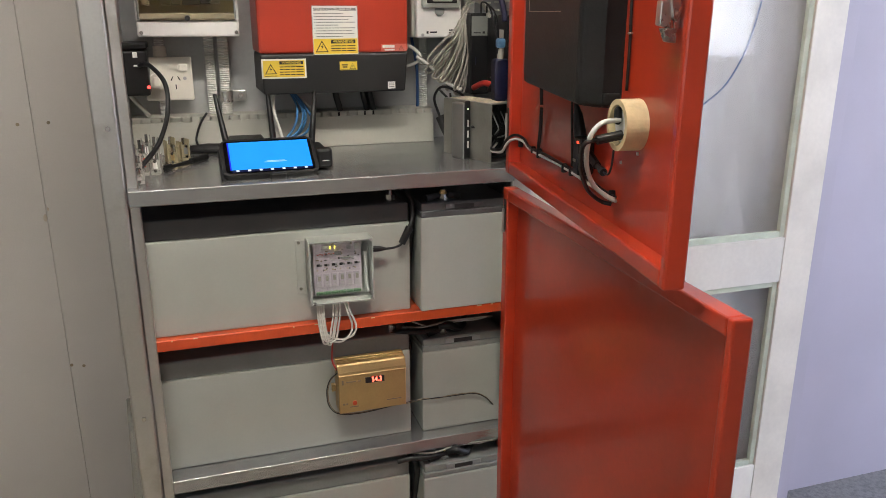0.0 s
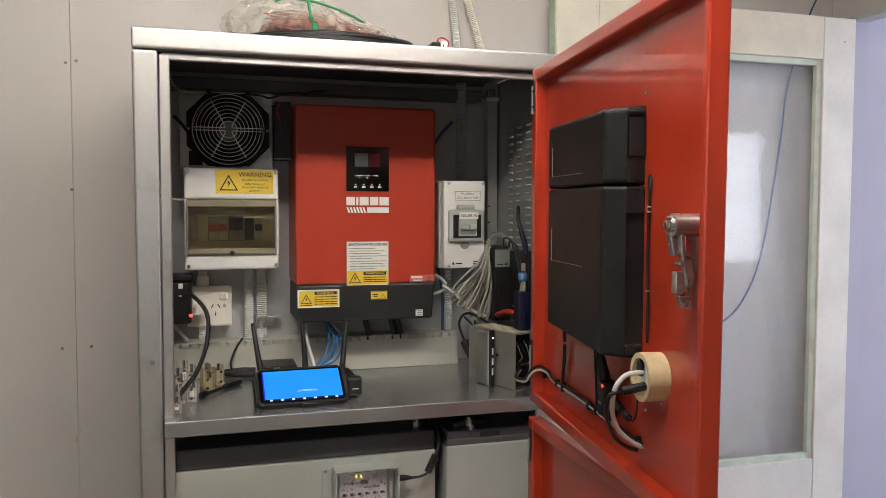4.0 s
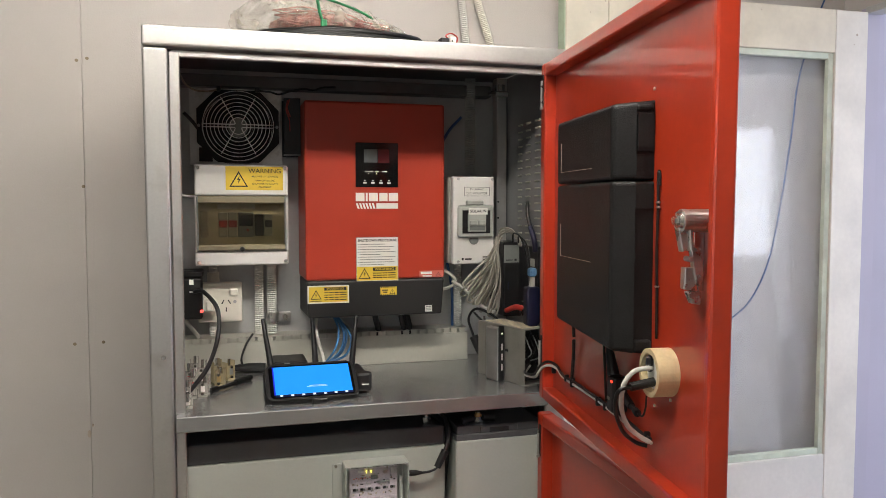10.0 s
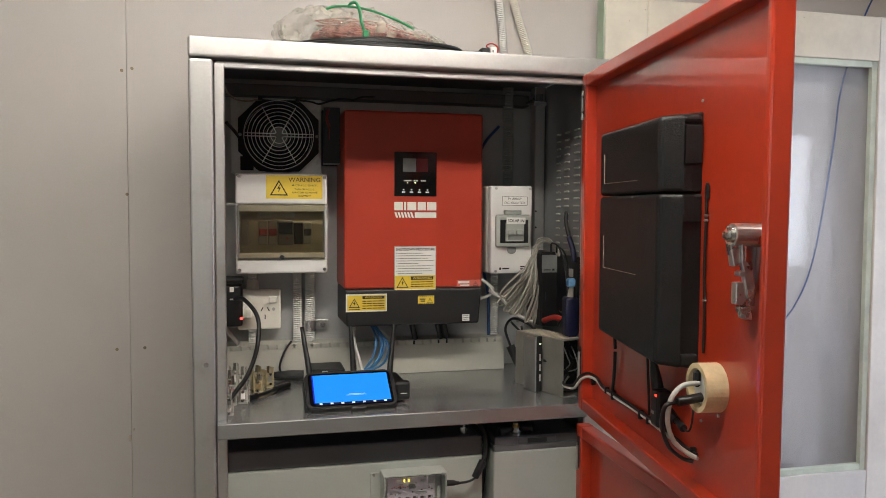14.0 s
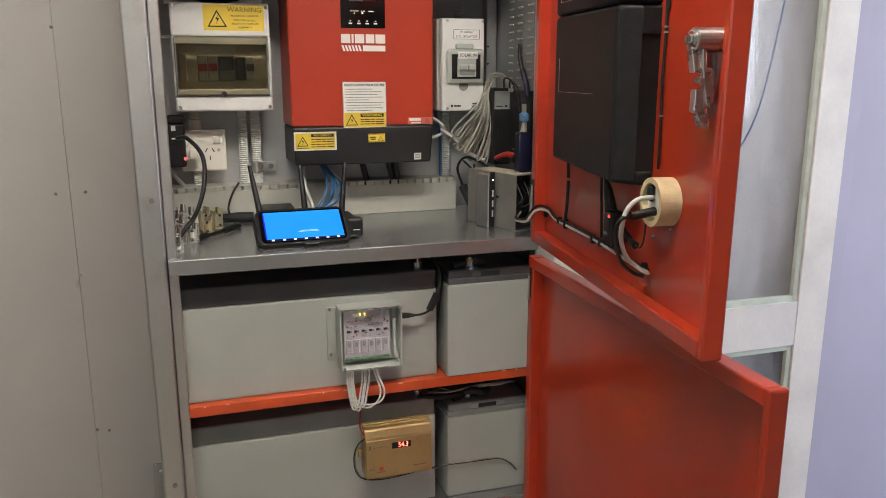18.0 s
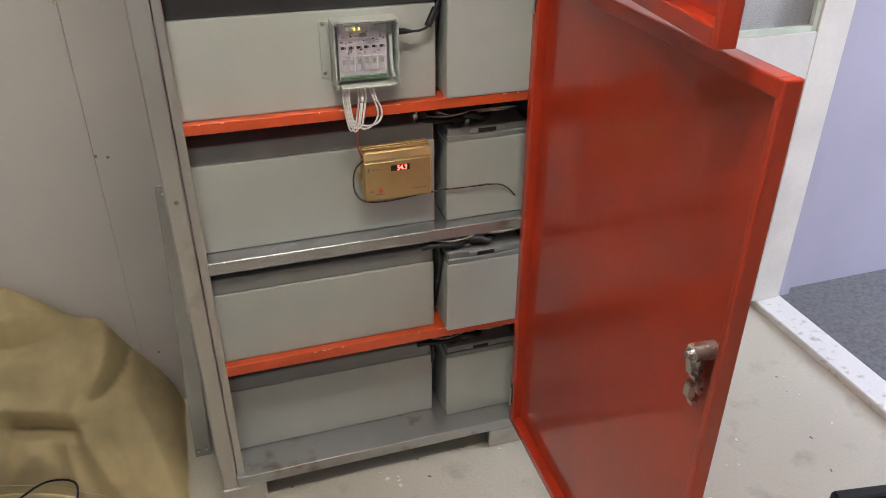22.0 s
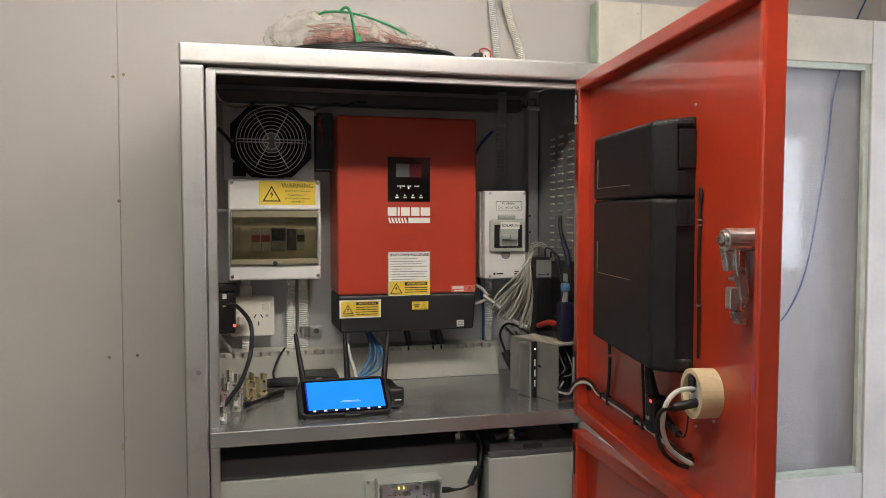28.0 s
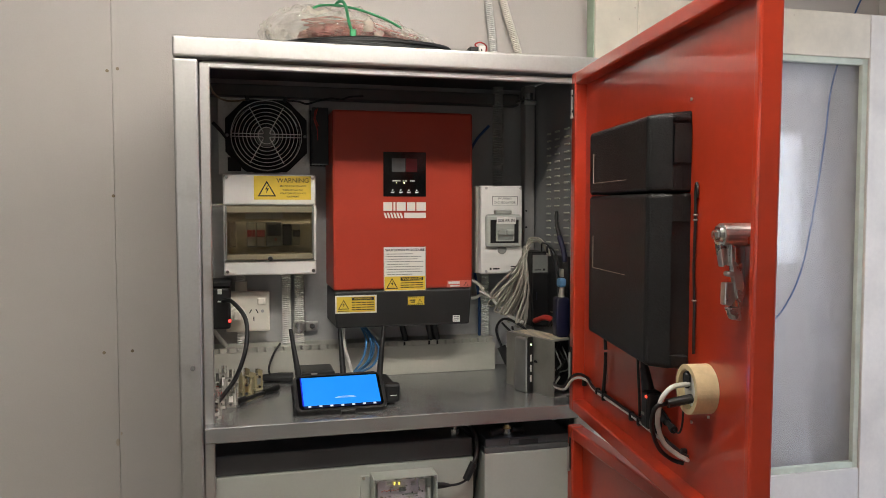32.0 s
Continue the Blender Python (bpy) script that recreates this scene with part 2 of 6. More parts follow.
def box(bm, x0, x1, y0, y1, z0, z1, bevel=0.0, seg=1, m=None):
    """A box with rounded edges, added to bm; m: a pose for it."""
    vs = bmesh.ops.create_cube(bm, size=1.0)["verts"]
    for v in vs:
        v.co = Vector(((x0 + x1) / 2 + v.co.x * (x1 - x0), (y0 + y1) / 2 + v.co.y * (y1 - y0), (z0 + z1) / 2 + v.co.z * (z1 - z0)))
    if m is not None:
        bmesh.ops.transform(bm, matrix=m, verts=vs)
    if bevel > 0:
        edges = list({e for v in vs for e in v.link_edges})
        bmesh.ops.bevel(bm, geom=edges, offset=bevel, segments=seg, affect="EDGES", profile=0.5)
    return bm


def prism(bm, outline, s0, s1):
    """An outline of (y, z) drawn out along x from s0 to s1."""
    a = [bm.verts.new((s0, y, z)) for y, z in outline]
    b = [bm.verts.new((s1, y, z)) for y, z in outline]
    bm.faces.new(a), bm.faces.new(b[::-1])
    for i in range(len(a)):
        j = (i + 1) % len(a)
        bm.faces.new((a[i], b[i], b[j], a[j]))
    return bm


def rounded(x0, x1, z0, z1, r, n=5):
    """The outline of a rectangle with round corners."""
    out = []
    for cx, cz, a0 in ((x1 - r, z1 - r, 0), (x0 + r, z1 - r, 90), (x0 + r, z0 + r, 180), (x1 - r, z0 + r, 270)):
        out += [(cx + r * math.cos(radians(a0 + 90 * i / n)), cz + r * math.sin(radians(a0 + 90 * i / n))) for i in range(n + 1)]
    return out


def slab(bm, outline, y0, y1, bevel=0.0):
    """An outline of (x, z) drawn out along y, its front edge rounded."""
    a = [bm.verts.new((x, y0, z)) for x, z in outline]
    b = [bm.verts.new((x, y1, z)) for x, z in outline]
    f = bm.faces.new(a)
    bm.faces.new(b[::-1])
    for i in range(len(a)):
        j = (i + 1) % len(a)
        bm.faces.new((a[i], b[i], b[j], a[j]))
    if bevel:
        bmesh.ops.bevel(bm, geom=list(f.edges), offset=bevel, segments=3, affect="EDGES", profile=0.5)
    return bm


def cyl(bm, a, b, r0, r1=None, n=16, caps=True):
    """A round bar from a to b."""
    a, b = Vector(a), Vector(b)
    m = Matrix.Translation((a + b) / 2) @ (b - a).to_track_quat("Z", "Y").to_matrix().to_4x4()
    bmesh.ops.create_cone(bm, cap_ends=caps, segments=n, radius1=r0, radius2=r0 if r1 is None else r1, depth=(b - a).length, matrix=m)
    return bm


def smooth_line(pts, steps=6):
    """A Catmull-Rom line through the points."""
    p = [Vector(q) for q in pts]
    p = [p[0] * 2 - p[1]] + p + [p[-1] * 2 - p[-2]]
    out = []
    for i in range(1, len(p) - 2):
        for k in range(steps):
            t = k / steps
            out.append(0.5 * (2 * p[i] + (p[i + 1] - p[i - 1]) * t + (2 * p[i - 1] - 5 * p[i] + 4 * p[i + 1] - p[i + 2]) * t * t + (3 * p[i] - p[i - 1] - 3 * p[i + 1] + p[i + 2]) * t ** 3))
    return out + [p[-2]]


def tube(bm, pts, r, n=8, steps=6, ribs=None):
    """A cable through the points; ribs: (pitch, depth) for a corrugated one."""
    line = smooth_line(pts, steps)
    if ribs:
        fine, length = [], 0.0
        for a, b in zip(line, line[1:]):
            k = max(1, int((b - a).length / (ribs[0] / 2)))
            fine += [a.lerp(b, i / k) for i in range(k)]
        line = fine + [line[-1]]
    rings, up = [], Vector((0.13, 0.21, 0.97))
    for i, c in enumerate(line):
        d = (line[min(i + 1, len(line) - 1)] - line[max(i - 1, 0)]).normalized()
        s = d.cross(up)
        s = s.normalized() if s.length > 0.05 else d.cross(Vector((1, 0, 0))).normalized()
        u = s.cross(d)
        rr = r - (ribs[1] if ribs and i % 2 else 0)
        rings.append([bm.verts.new(c + (s * math.cos(a) + u * math.sin(a)) * rr) for a in (2 * math.pi * j / n for j in range(n))])
    for a, b in zip(rings, rings[1:]):
        for j in range(n):
            bm.faces.new((a[j], a[(j + 1) % n], b[(j + 1) % n], b[j]))
    bm.faces.new(rings[0][::-1]), bm.faces.new(rings[-1])
    for f in bm.faces:
        f.smooth = True
    return bm


WORLD = {}


def thing(name, m, label, category, group="", kind=""):
    """A top-level Empty at the pose m."""
    ob = new(name)
    ob.empty_display_size = 0.02
    ob.matrix_basis = m
    WORLD[ob] = m.copy()
    return tagged(ob, label, category, group, kind)


def part(name, bm, mt, parent=None, label="", local=False, smooth=False):
    """Links bm, given in the world (or local: in its thing's frame), as one mesh under a thing or part."""
    m = WORLD.get(parent, Matrix()) if parent else Matrix()
    if not local and parent:
        bmesh.ops.transform(bm, matrix=m.inverted(), verts=bm.verts)
    bmesh.ops.recalc_face_normals(bm, faces=bm.faces)
    if smooth:
        for f in bm.faces:
            f.smooth = True
    me = bpy.data.meshes.new(name)
    bm.to_mesh(me)
    bm.free()
    me.materials.append(mt if not isinstance(mt, str) else M[mt])
    ob = new(name, me)
    if parent:
        ob.parent = parent
    WORLD[ob] = m
    return tagged(ob, label)


def single(name, bm, mt, at, label, category, group="", kind="", smooth=False):
    """A thing of one mesh, with its origin at the point."""
    m = Matrix.Translation(at)
    bmesh.ops.transform(bm, matrix=m.inverted(), verts=bm.verts)
    bmesh.ops.recalc_face_normals(bm, faces=bm.faces)
    if smooth:
        for f in bm.faces:
            f.smooth = True
    me = bpy.data.meshes.new(name)
    bm.to_mesh(me)
    bm.free()
    me.materials.append(M[mt] if isinstance(mt, str) else mt)
    ob = new(name, me)
    ob.matrix_basis = m
    WORLD[ob] = m
    return tagged(ob, label, category, group, kind)


def B(*a, **k):
    return box(bm_new(), *a, **k)


# ---- the rooms ----
WALL_Y, RIGHT_X, CEIL, FLOOR = 0.41, 1.735, 2.42, 0.032
single("floor", B(-2.4, RIGHT_X, -3.3, WALL_Y + 0.12, -0.1, FLOOR), "concrete", (0, 0, FLOOR), "bare dusty concrete floor", "floor", kind="structure")
wall_north = single("wall_north", B(-2.4, RIGHT_X + 0.12, WALL_Y + 0.01, WALL_Y + 0.12, 0, CEIL), "wall_b", (0, WALL_Y, 0), "pinkish grey plasterboard wall with open joints", "wall", kind="structure")
for a, b in ((-2.4, -1.3575), (-1.3565, -0.15680), (-0.15610, 0.9470), (0.9480, RIGHT_X)):
    part("plasterboard_sheet", B(a, b, WALL_Y, WALL_Y + 0.0101, 0.004, CEIL, bevel=0.0008), "wall", wall_north)
single("wall_west", B(-2.52, -2.4, -3.3, WALL_Y + 0.12, 0, CEIL), "wall_b", (-2.4, -1, 0), "plain painted plasterboard wall", "wall", kind="structure")
bm = bm_new()
box(bm, -2.4, -1.55, -3.3, -3.2, 0, CEIL), box(bm, -0.25, RIGHT_X + 0.12, -3.3, -3.2, 0, CEIL)
box(bm, -1.55, -0.25, -3.3, -3.2, 0, 1.05), box(bm, -1.55, -0.25, -3.3, -3.2, 2.05, CEIL)
single("wall_south", bm, "wall_b", (0, -3.2, 0), "plain unseen wall with an opening added for fill light", "wall", kind="structure")
bm = bm_new()
DOOR_Y0, DOOR_Y1 = -0.56, 0.315
box(bm, RIGHT_X, RIGHT_X + 0.040, -3.2, DOOR_Y0, 0, CEIL), box(bm, RIGHT_X, RIGHT_X + 0.040, DOOR_Y1 + 0.03, WALL_Y, 0, CEIL)
box(bm, RIGHT_X, RIGHT_X + 0.040, DOOR_Y0, DOOR_Y1 + 0.03, 2.06, CEIL)
single("wall_east", bm, "wall", (RIGHT_X, 0, 0), "plasterboard wall with a doorway to the hall", "wall", kind="structure")
single("ceiling", B(-2.52, 4.6, -3.3, WALL_Y + 0.12, CEIL, CEIL + 0.1), "ceiling", (0, 0, CEIL), "plain white ceiling", "ceiling", kind="structure")
# the hall behind the doorway
single("carpet", B(RIGHT_X + 0.004, 4.5, -3.2, 0.36, -0.06, FLOOR + 0.018), "carpet", (2.5, 0, 0), "charcoal grey cord carpet in the hall", "carpet", kind="structure")
single("hall_wall_north", B(RIGHT_X + 0.042, 4.6, 0.355, 0.50, 0, CEIL), "lilac", (3, 0.36, 0), "pale lilac painted wall", "wall", kind="structure")
bm = bm_new()
box(bm, 4.5, 4.6, -3.2, -1.0, 0, CEIL), box(bm, 4.5, 4.6, 0.10, 0.355, 0, CEIL), box(bm, 4.5, 4.6, -1.0, 0.10, 0, 1.0), box(bm, 4.5, 4.6, -1.0, 0.10, 2.06, CEIL)
single("hall_wall_east", bm, "lilac", (4.5, -1, 0), "pale lilac painted wall with a window opening", "wall", kind="structure")
bm = bm_new()
box(bm, RIGHT_X + 0.04, 2.75, -3.3, -3.0, 0, CEIL), box(bm, 4.13, 4.5, -3.3, -3.0, 0, CEIL)
box(bm, 2.75, 4.13, -3.3, -3.0, 0, 1.17), box(bm, 2.75, 4.13, -3.3, -3.0, 2.12, CEIL)
single("hall_wall_south", bm, "lilac", (3, -3, 0), "pale lilac painted wall with a window opening", "wall", kind="structure")

# ---- the cabinet ----
CW, CD, CH = 0.735, 0.40, 1.836
cabinet = thing("electrical_cabinet", Matrix(), "tall silver-grey steel cabinet with two open red doors", "cabinet")
bm = B(-0.005, 0.0335, 0.0, 0.03, FLOOR, 1.801, bevel=0.004, seg=3)
for v in bm.verts:
    if v.co.x < 0.01:
        v.co.x += 0.008 * (1.801 - v.co.z) / 1.77
part("left_post", bm, "steel", cabinet)
part("left_stop", B(0.0350, 0.0515, 0.010, 0.022, 0.10, 1.797, bevel=0.002, seg=2), "steel", cabinet)
part("right_post", B(0.693, CW, 0.0, 0.03, FLOOR, 1.801, bevel=0.003), "steel", cabinet)
part("top_rail", B(-0.005, CW, -0.002, 0.03, 1.803, CH, bevel=0.004, seg=3), "steel", cabinet)
part("top_stop", B(0.0385, 0.69, 0.012, 0.024, 1.789, 1.8, bevel=0.0015), "steel", cabinet)
part("left_side", B(-0.003, 0.0, 0.03, CD, 0.10, 1.83), "steel_in", cabinet)
part("right_side", B(CW - 0.005, CW - 0.002, 0.03, CD, 0.05, 1.83), "side", cabinet, "dark grey louvred side panel")
part("back_panel", B(0.005, CW - 0.005, 0.37, 0.373, 0.05, 1.83), "steel_in", cabinet)
# the shade under the cabinet top is put into this panel's dark colour
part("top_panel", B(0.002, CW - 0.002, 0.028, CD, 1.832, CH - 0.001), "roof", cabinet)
bm = B(0.0365, 0.692, -0.013, 0.37, 1.1995, 1.203)
box(bm, 0.0365, 0.692, -0.017, -0.0125, 1.177, 1.2032, bevel=0.0021, seg=5)
part("shelf", bm, "shelf", cabinet, "grey steel shelf with a folded lip")
for z, mt, y0, lip in ((0.9330, "orange", 0.017, 0.0195), (0.6570, "shelf", 0.017, 0.0255), (0.4105, "orange", 0.017, 0.0245)):
    bm = B(0.04, 0.70, y0, 0.36, z - 0.003, z)
    box(bm, 0.045, 0.70, y0 - 0.004, y0 + 0.001, z - lip, z + 0.0008, bevel=0.0022, seg=5)
    part("battery_tray", bm, mt, cabinet, "orange-red steel angle shelf" if mt == "orange" else "grey steel angle shelf")
bm = B(0.03, 0.70, 0.0, 0.37, 0.1125, 0.1155)
box(bm, 0.034, 0.70, -0.004, 0.001, 0.087, 0.1163, bevel=0.0022, seg=5)
part("base_tray", bm, "deck", cabinet, "grey steel base tray with rust spots")
for x in (-0.002, CW - 0.105):
    part("foot", B(x, x + 0.096, -0.003, 0.027, FLOOR, 0.0865, bevel=0.003), "steel", cabinet)
    part("foot", B(x, x + 0.096, CD - 0.03, CD, FLOOR, 0.0865, bevel=0.003), "steel", cabinet)

def door_frame(hinge, end):
    """A door's own frame: x from the hinge to its free edge, y out of the cabinet's inside face."""
    h = Vector((*hinge, 0))
    d = (Vector((*end, 0)) - h).normalized()
    y = Vector((0, 0, 1)).cross(d)
    return Matrix(((d.x, y.x, 0, h.x), (d.y, y.y, 0, h.y), (0, 0, 1, 0), (0, 0, 0, 1)))


UP, LOW = door_frame((0.666, -0.0265), (0.5835, -0.652)), door_frame((0.655, -0.046), (0.640, -0.695))


def cabinet_door(m, DW, z0, z1, name, flare=0.0):
    """A folded steel door: the sheet outside, square tube round its inside; flare: how much wider it is at its top."""
    def set_in(bm):
        for v in bm.verts:
            if v.co.x > DW / 2:
                v.co.x += flare * (v.co.z - z0) / (z1 - z0)
        bmesh.ops.transform(bm, matrix=m, verts=bm.verts)
        return bm
    bm = B(0.004, DW - 0.004, 0.0235, 0.0262, z0 + 0.004, z1 - 0.004, bevel=0.0005)
    set_in(bm)
    ob = part(name, bm, "red", cabinet, "glossy red steel door standing open")
    for a in ((0, 0.022, z0, z1), (DW - 0.011, DW, z0, z1), (0.0215, DW - 0.0105, z0 + 0.0005, z0 + 0.022), (0.0215, DW - 0.0105, z1 - 0.022, z1 - 0.0005)):
        bm = B(a[0], a[1], 0.003, 0.0277, a[2], a[3], bevel=0.0028, seg=2)
        set_in(bm)
        part("door_tube", bm, "red", ob)
    for z in (z0 + 0.06, z1 - 0.075):
        bm = bm_new()
        cyl(bm, m @ Vector((0.012, 0.0, z)), m @ Vector((0.012, 0.0, z + 0.045)), 0.0020, n=10)
        cyl(bm, m @ Vector((0.012, 0.0, z - 0.005)), m @ Vector((0.012, 0.0, z)), 0.0032, n=10)
        slot = B(0.008, 0.0165, 0.0020, 0.0036, z - 0.002, z + 0.055)
        bmesh.ops.transform(slot, matrix=m, verts=slot.verts)
        part("hinge_slot", slot, "ink", ob, "dark slot behind the hinge pin")
        part("hinge_pin", bm, "satin", ob, "bright steel hinge pin")
    return ob


upper_door = cabinet_door(UP, 0.631, 1.1985, 1.799, "upper_door", flare=0.008)
lower_door = cabinet_door(LOW, 0.650, 0.158, 1.176, "lower_door")



def latch(m, door, s, z):
    """A satin steel lever latch: barrel with a bolt head, slanting lever, link, plate and polished cup."""
    def put(name, bm, mt="satin", **k):
        bmesh.ops.transform(bm, matrix=m @ Matrix.Translation((s, 0.0025, z)) @ Matrix.Diagonal((1.1, 1, 1.06, 1)), verts=bm.verts)
        return part(name, bm, mt, handle if name != "handle" else door, **k)

    def piece(name, outline, s0, s1, mt="satin", bevel=0.0012):
        bm = prism(bm_new(), outline, s0, s1)
        bmesh.ops.bevel(bm, geom=bm.edges[:], offset=bevel, segments=2, affect="EDGES", profile=0.5)
        return put(name, bm, mt)
    bm = bm_new()
    cyl(bm, (0, 0.0209, 0), (0, -0.011, 0), 0.0115, n=24)
    handle = put("handle", bm, label="satin steel lever latch")
    bm = bm_new()
    cyl(bm, (0, -0.011, 0), (0, -0.0150, 0), 0.0085, 0.0075, n=20), cyl(bm, (0, -0.0150, 0), (0, -0.0195, 0), 0.0050, 0.0045, n=6)
    put("bolt", bm, "chrome")
    piece("lever", [(-0.0140, 0.0085), (-0.0060, 0.0100), (-0.0015, -0.0265), (-0.0095, -0.0320), (-0.0150, -0.0060)], -0.007, 0.003)
    piece("lever_flange", [(-0.0050, 0.0060), (-0.0030, 0.0060), (0.0005, -0.0270), (0.0090, -0.0275), (0.0090, -0.0305), (-0.0022, -0.0305)], -0.008, 0.007, bevel=0.0005)
    piece("link", [(-0.0010, -0.0290), (0.0095, -0.0290), (0.0145, -0.0590), (0.0100, -0.0665), (0.0050, -0.0620), (0.0015, -0.0400)], -0.003, 0.005)
    piece("plate", [(-0.0062, -0.0470), (0.0040, -0.0470), (0.0060, -0.0715), (-0.0065, -0.0690)], -0.008, 0.002)
    piece("bracket", [(-0.0035, -0.0712), (0.0125, -0.0712), (0.0125, -0.0850), (0.0020, -0.0835)], -0.006, 0.002)
    bm = bm_new()
    cyl(bm, (-0.006, -0.0015, -0.0385), (0.006, -0.0015, -0.0385), 0.0028, n=12)
    put("pivot_pin", bm)
    arch = [(0.0209, -0.0040), (0.0150, -0.0040), (0.0108, -0.0065), (0.0092, -0.0120), (0.0105, -0.0500), (0.0150, -0.0720), (0.0209, -0.0720)]
    piece("cup", arch, -0.010, -0.008, "chrome", 0.0004)


latch(UP, upper_door, 0.5885, 1.5325)
latch(LOW, lower_door, 0.610, 0.811)

# louvred slots in the right side, inner post, cross rail under the roof
for i in range(17):
    for y, half in ((0.222, 0.0095), (0.1775, 0.0110), (0.127, 0.0125)):
        z = 1.4725 + 0.01523 * i + 0.002 * (0.222 - y) / 0.1
        part("louvre", B(0.7262, 0.7295, y - half, y + half, z, z + 0.0034, bevel=0.0008), "pvc", cabinet, "pale pressed slot")
part("inner_post", B(0.7035, 0.7275, 0.302, 0.330, 1.2035, 1.83, bevel=0.002), "steel", cabinet)
for z in (1.520, 1.556):
    bm = bm_new()
    cyl(bm, (0.7075, 0.3022, z), (0.7075, 0.3012, z), 0.0022, n=10)
    part("bolt_hole", bm, "ink", cabinet)
part("inner_post", B(0.0055, 0.030, 0.335, 0.362, 1.2035, 1.83, bevel=0.002), "steel", cabinet)
bm = bm_new()
cyl(bm, (0.714, 0.31, 1.800), (0.714, 0.31, 1.815), 0.012, n=12)
box(bm, 0.690, 0.728, 0.296, 0.325, 1.793, 1.800, bevel=0.001)
part("bracket", bm, "chrome", cabinet)
bm = bm_new()
cyl(bm, (0.700, 0.296, 1.7925), (0.726, 0.296, 1.7925), 0.005, n=12)
part("hook", bm, "bright", cabinet, "bright steel rod end")
# cross rail takes the same shade-darkened colour as the top panel
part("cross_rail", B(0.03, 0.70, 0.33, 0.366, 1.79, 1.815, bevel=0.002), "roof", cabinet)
for x, z in ((0.019, 1.30), (0.018, 0.80), (0.719, 1.185)):
    bm = bm_new()
    cyl(bm, (x, 0.001, z), (x, -0.003, z), 0.004, n=10)
    part("screw", bm, "chrome", cabinet)

# ---- doorway, sill and the white door ----
single("sill", B(1.640, 1.738, DOOR_Y0, DOOR_Y1 + 0.03, 0.0, FLOOR + 0.021, bevel=0.004), material("worn_white_sill_paint", (0.74, 0.725, 0.70), 0.55, 0, 0.08, 34, 160, 0.3, stain=(0.50, 0.46, 0.40)), (1.74, 0, 0), "worn white-painted timber door sill", "sill", kind="structure")
single("door_trim", B(RIGHT_X - 0.008, RIGHT_X + 0.039, DOOR_Y1 + 0.012, DOOR_Y1 + 0.0298, 0.037, 2.058, bevel=0.002), "lilac", (RIGHT_X, DOOR_Y1, 0), "lilac painted door jamb", "door frame", kind="structure")
single("head_trim", B(RIGHT_X - 0.012, RIGHT_X + 0.039, DOOR_Y0, DOOR_Y1 + 0.0118, 2.042, 2.0598, bevel=0.002), "steel_in", (RIGHT_X, 0, 2.05), "grey door head", "door frame", kind="structure")
DY = 0.317
X0, X1, GX0, GX1 = 0.875, 1.7255, 0.983, 1.6245
white_door = thing("door_1", Matrix.Translation((X0, DY, 0)), "open white panelled door with two glass panes", "door", kind="structure")
for name, a, b, z0, z1, mt in (("door_stile", X0, GX0, 0.056, 2.045, "cream"), ("door_stile", GX1, X1, 0.056, 2.045, "stile"), ("door_rail", GX0, GX1, 1.9365, 2.045, "cream"),
                              ("door_rail", GX0, GX1, 0.770, 0.896, "white"), ("door_rail", GX0, GX1, 0.056, 0.20, "white")):
    part(name, B(a + 0.0006, b - 0.0006, DY, DY + 0.038, z0, z1, bevel=0.0015), mt, white_door)
for x, z, r in ((0.975, 2.020, 0.0018), (0.936, 1.992, 0.0014), (1.690, 1.985, 0.0030), (1.682, 1.960, 0.0016), (1.40, 2.030, 0.0014)):
    bm = bm_new()
    cyl(bm, (x, DY + 0.001, z), (x, DY - 0.0004, z), r, n=10)
    part("nail_mark", bm, "filler", white_door, "small filled nail mark")
part("door_edge", B(X0 - 0.0025, X0, DY + 0.002, DY + 0.036, 0.058, 2.042), "green", white_door, "bare pale green edge")
for z0, z1 in ((0.896, 1.9365), (0.20, 0.770)):
    g = part("pane", B(GX0 - 0.004, GX1 + 0.004, DY + 0.020, DY + 0.024, z0 - 0.004, z1 + 0.004), "glass", white_door, "clear glass pane")
    g.visible_shadow = False
    w = 0.016
    for a, b, c, d in ((GX0, GX0 + w, z0, z1), (GX1 - w, GX1, z0, z1), (GX0 + w, GX1 - w, z0, z0 + w), (GX0 + w, GX1 - w, z1 - w, z1)):
        part("glazing_bead", B(a + 0.0002, b - 0.0002, DY + 0.006, DY + 0.0195, c + 0.0002, d - 0.0002, bevel=0.001), "bead", white_door, "pale green glazing bead")

# wall screws, filler blobs, seam mark
for x, z in ((-0.166, 1.843), (-0.146, 1.848), (-0.081, 2.047), (-0.159, 1.587), (-0.1834, 1.261), (-0.1283, 1.2625), (-0.1533, 0.740), (-0.1295, 0.735), (-0.1707, 0.201), (-0.1172, 0.197)):
    bm = bm_new()
    cyl(bm, (x, WALL_Y + 0.0005, z), (x, WALL_Y - 0.0008, z), 0.0034, n=10)
    part("screw", bm, "rust", wall_north, "small sunk screw head")
for x, z, w in ((-0.16, 1.070, 0.004), (-0.153, 1.088, 0.002), (0.60, 2.09, 0.003)):
    bm = bm_new()
    bmesh.ops.create_icosphere(bm, subdivisions=2, radius=1, matrix=Matrix.Translation((x, WALL_Y, z)) @ Matrix.Diagonal((w, 0.0015, w * 2, 1)))
    part("filler_blob", bm, "filler", wall_north)

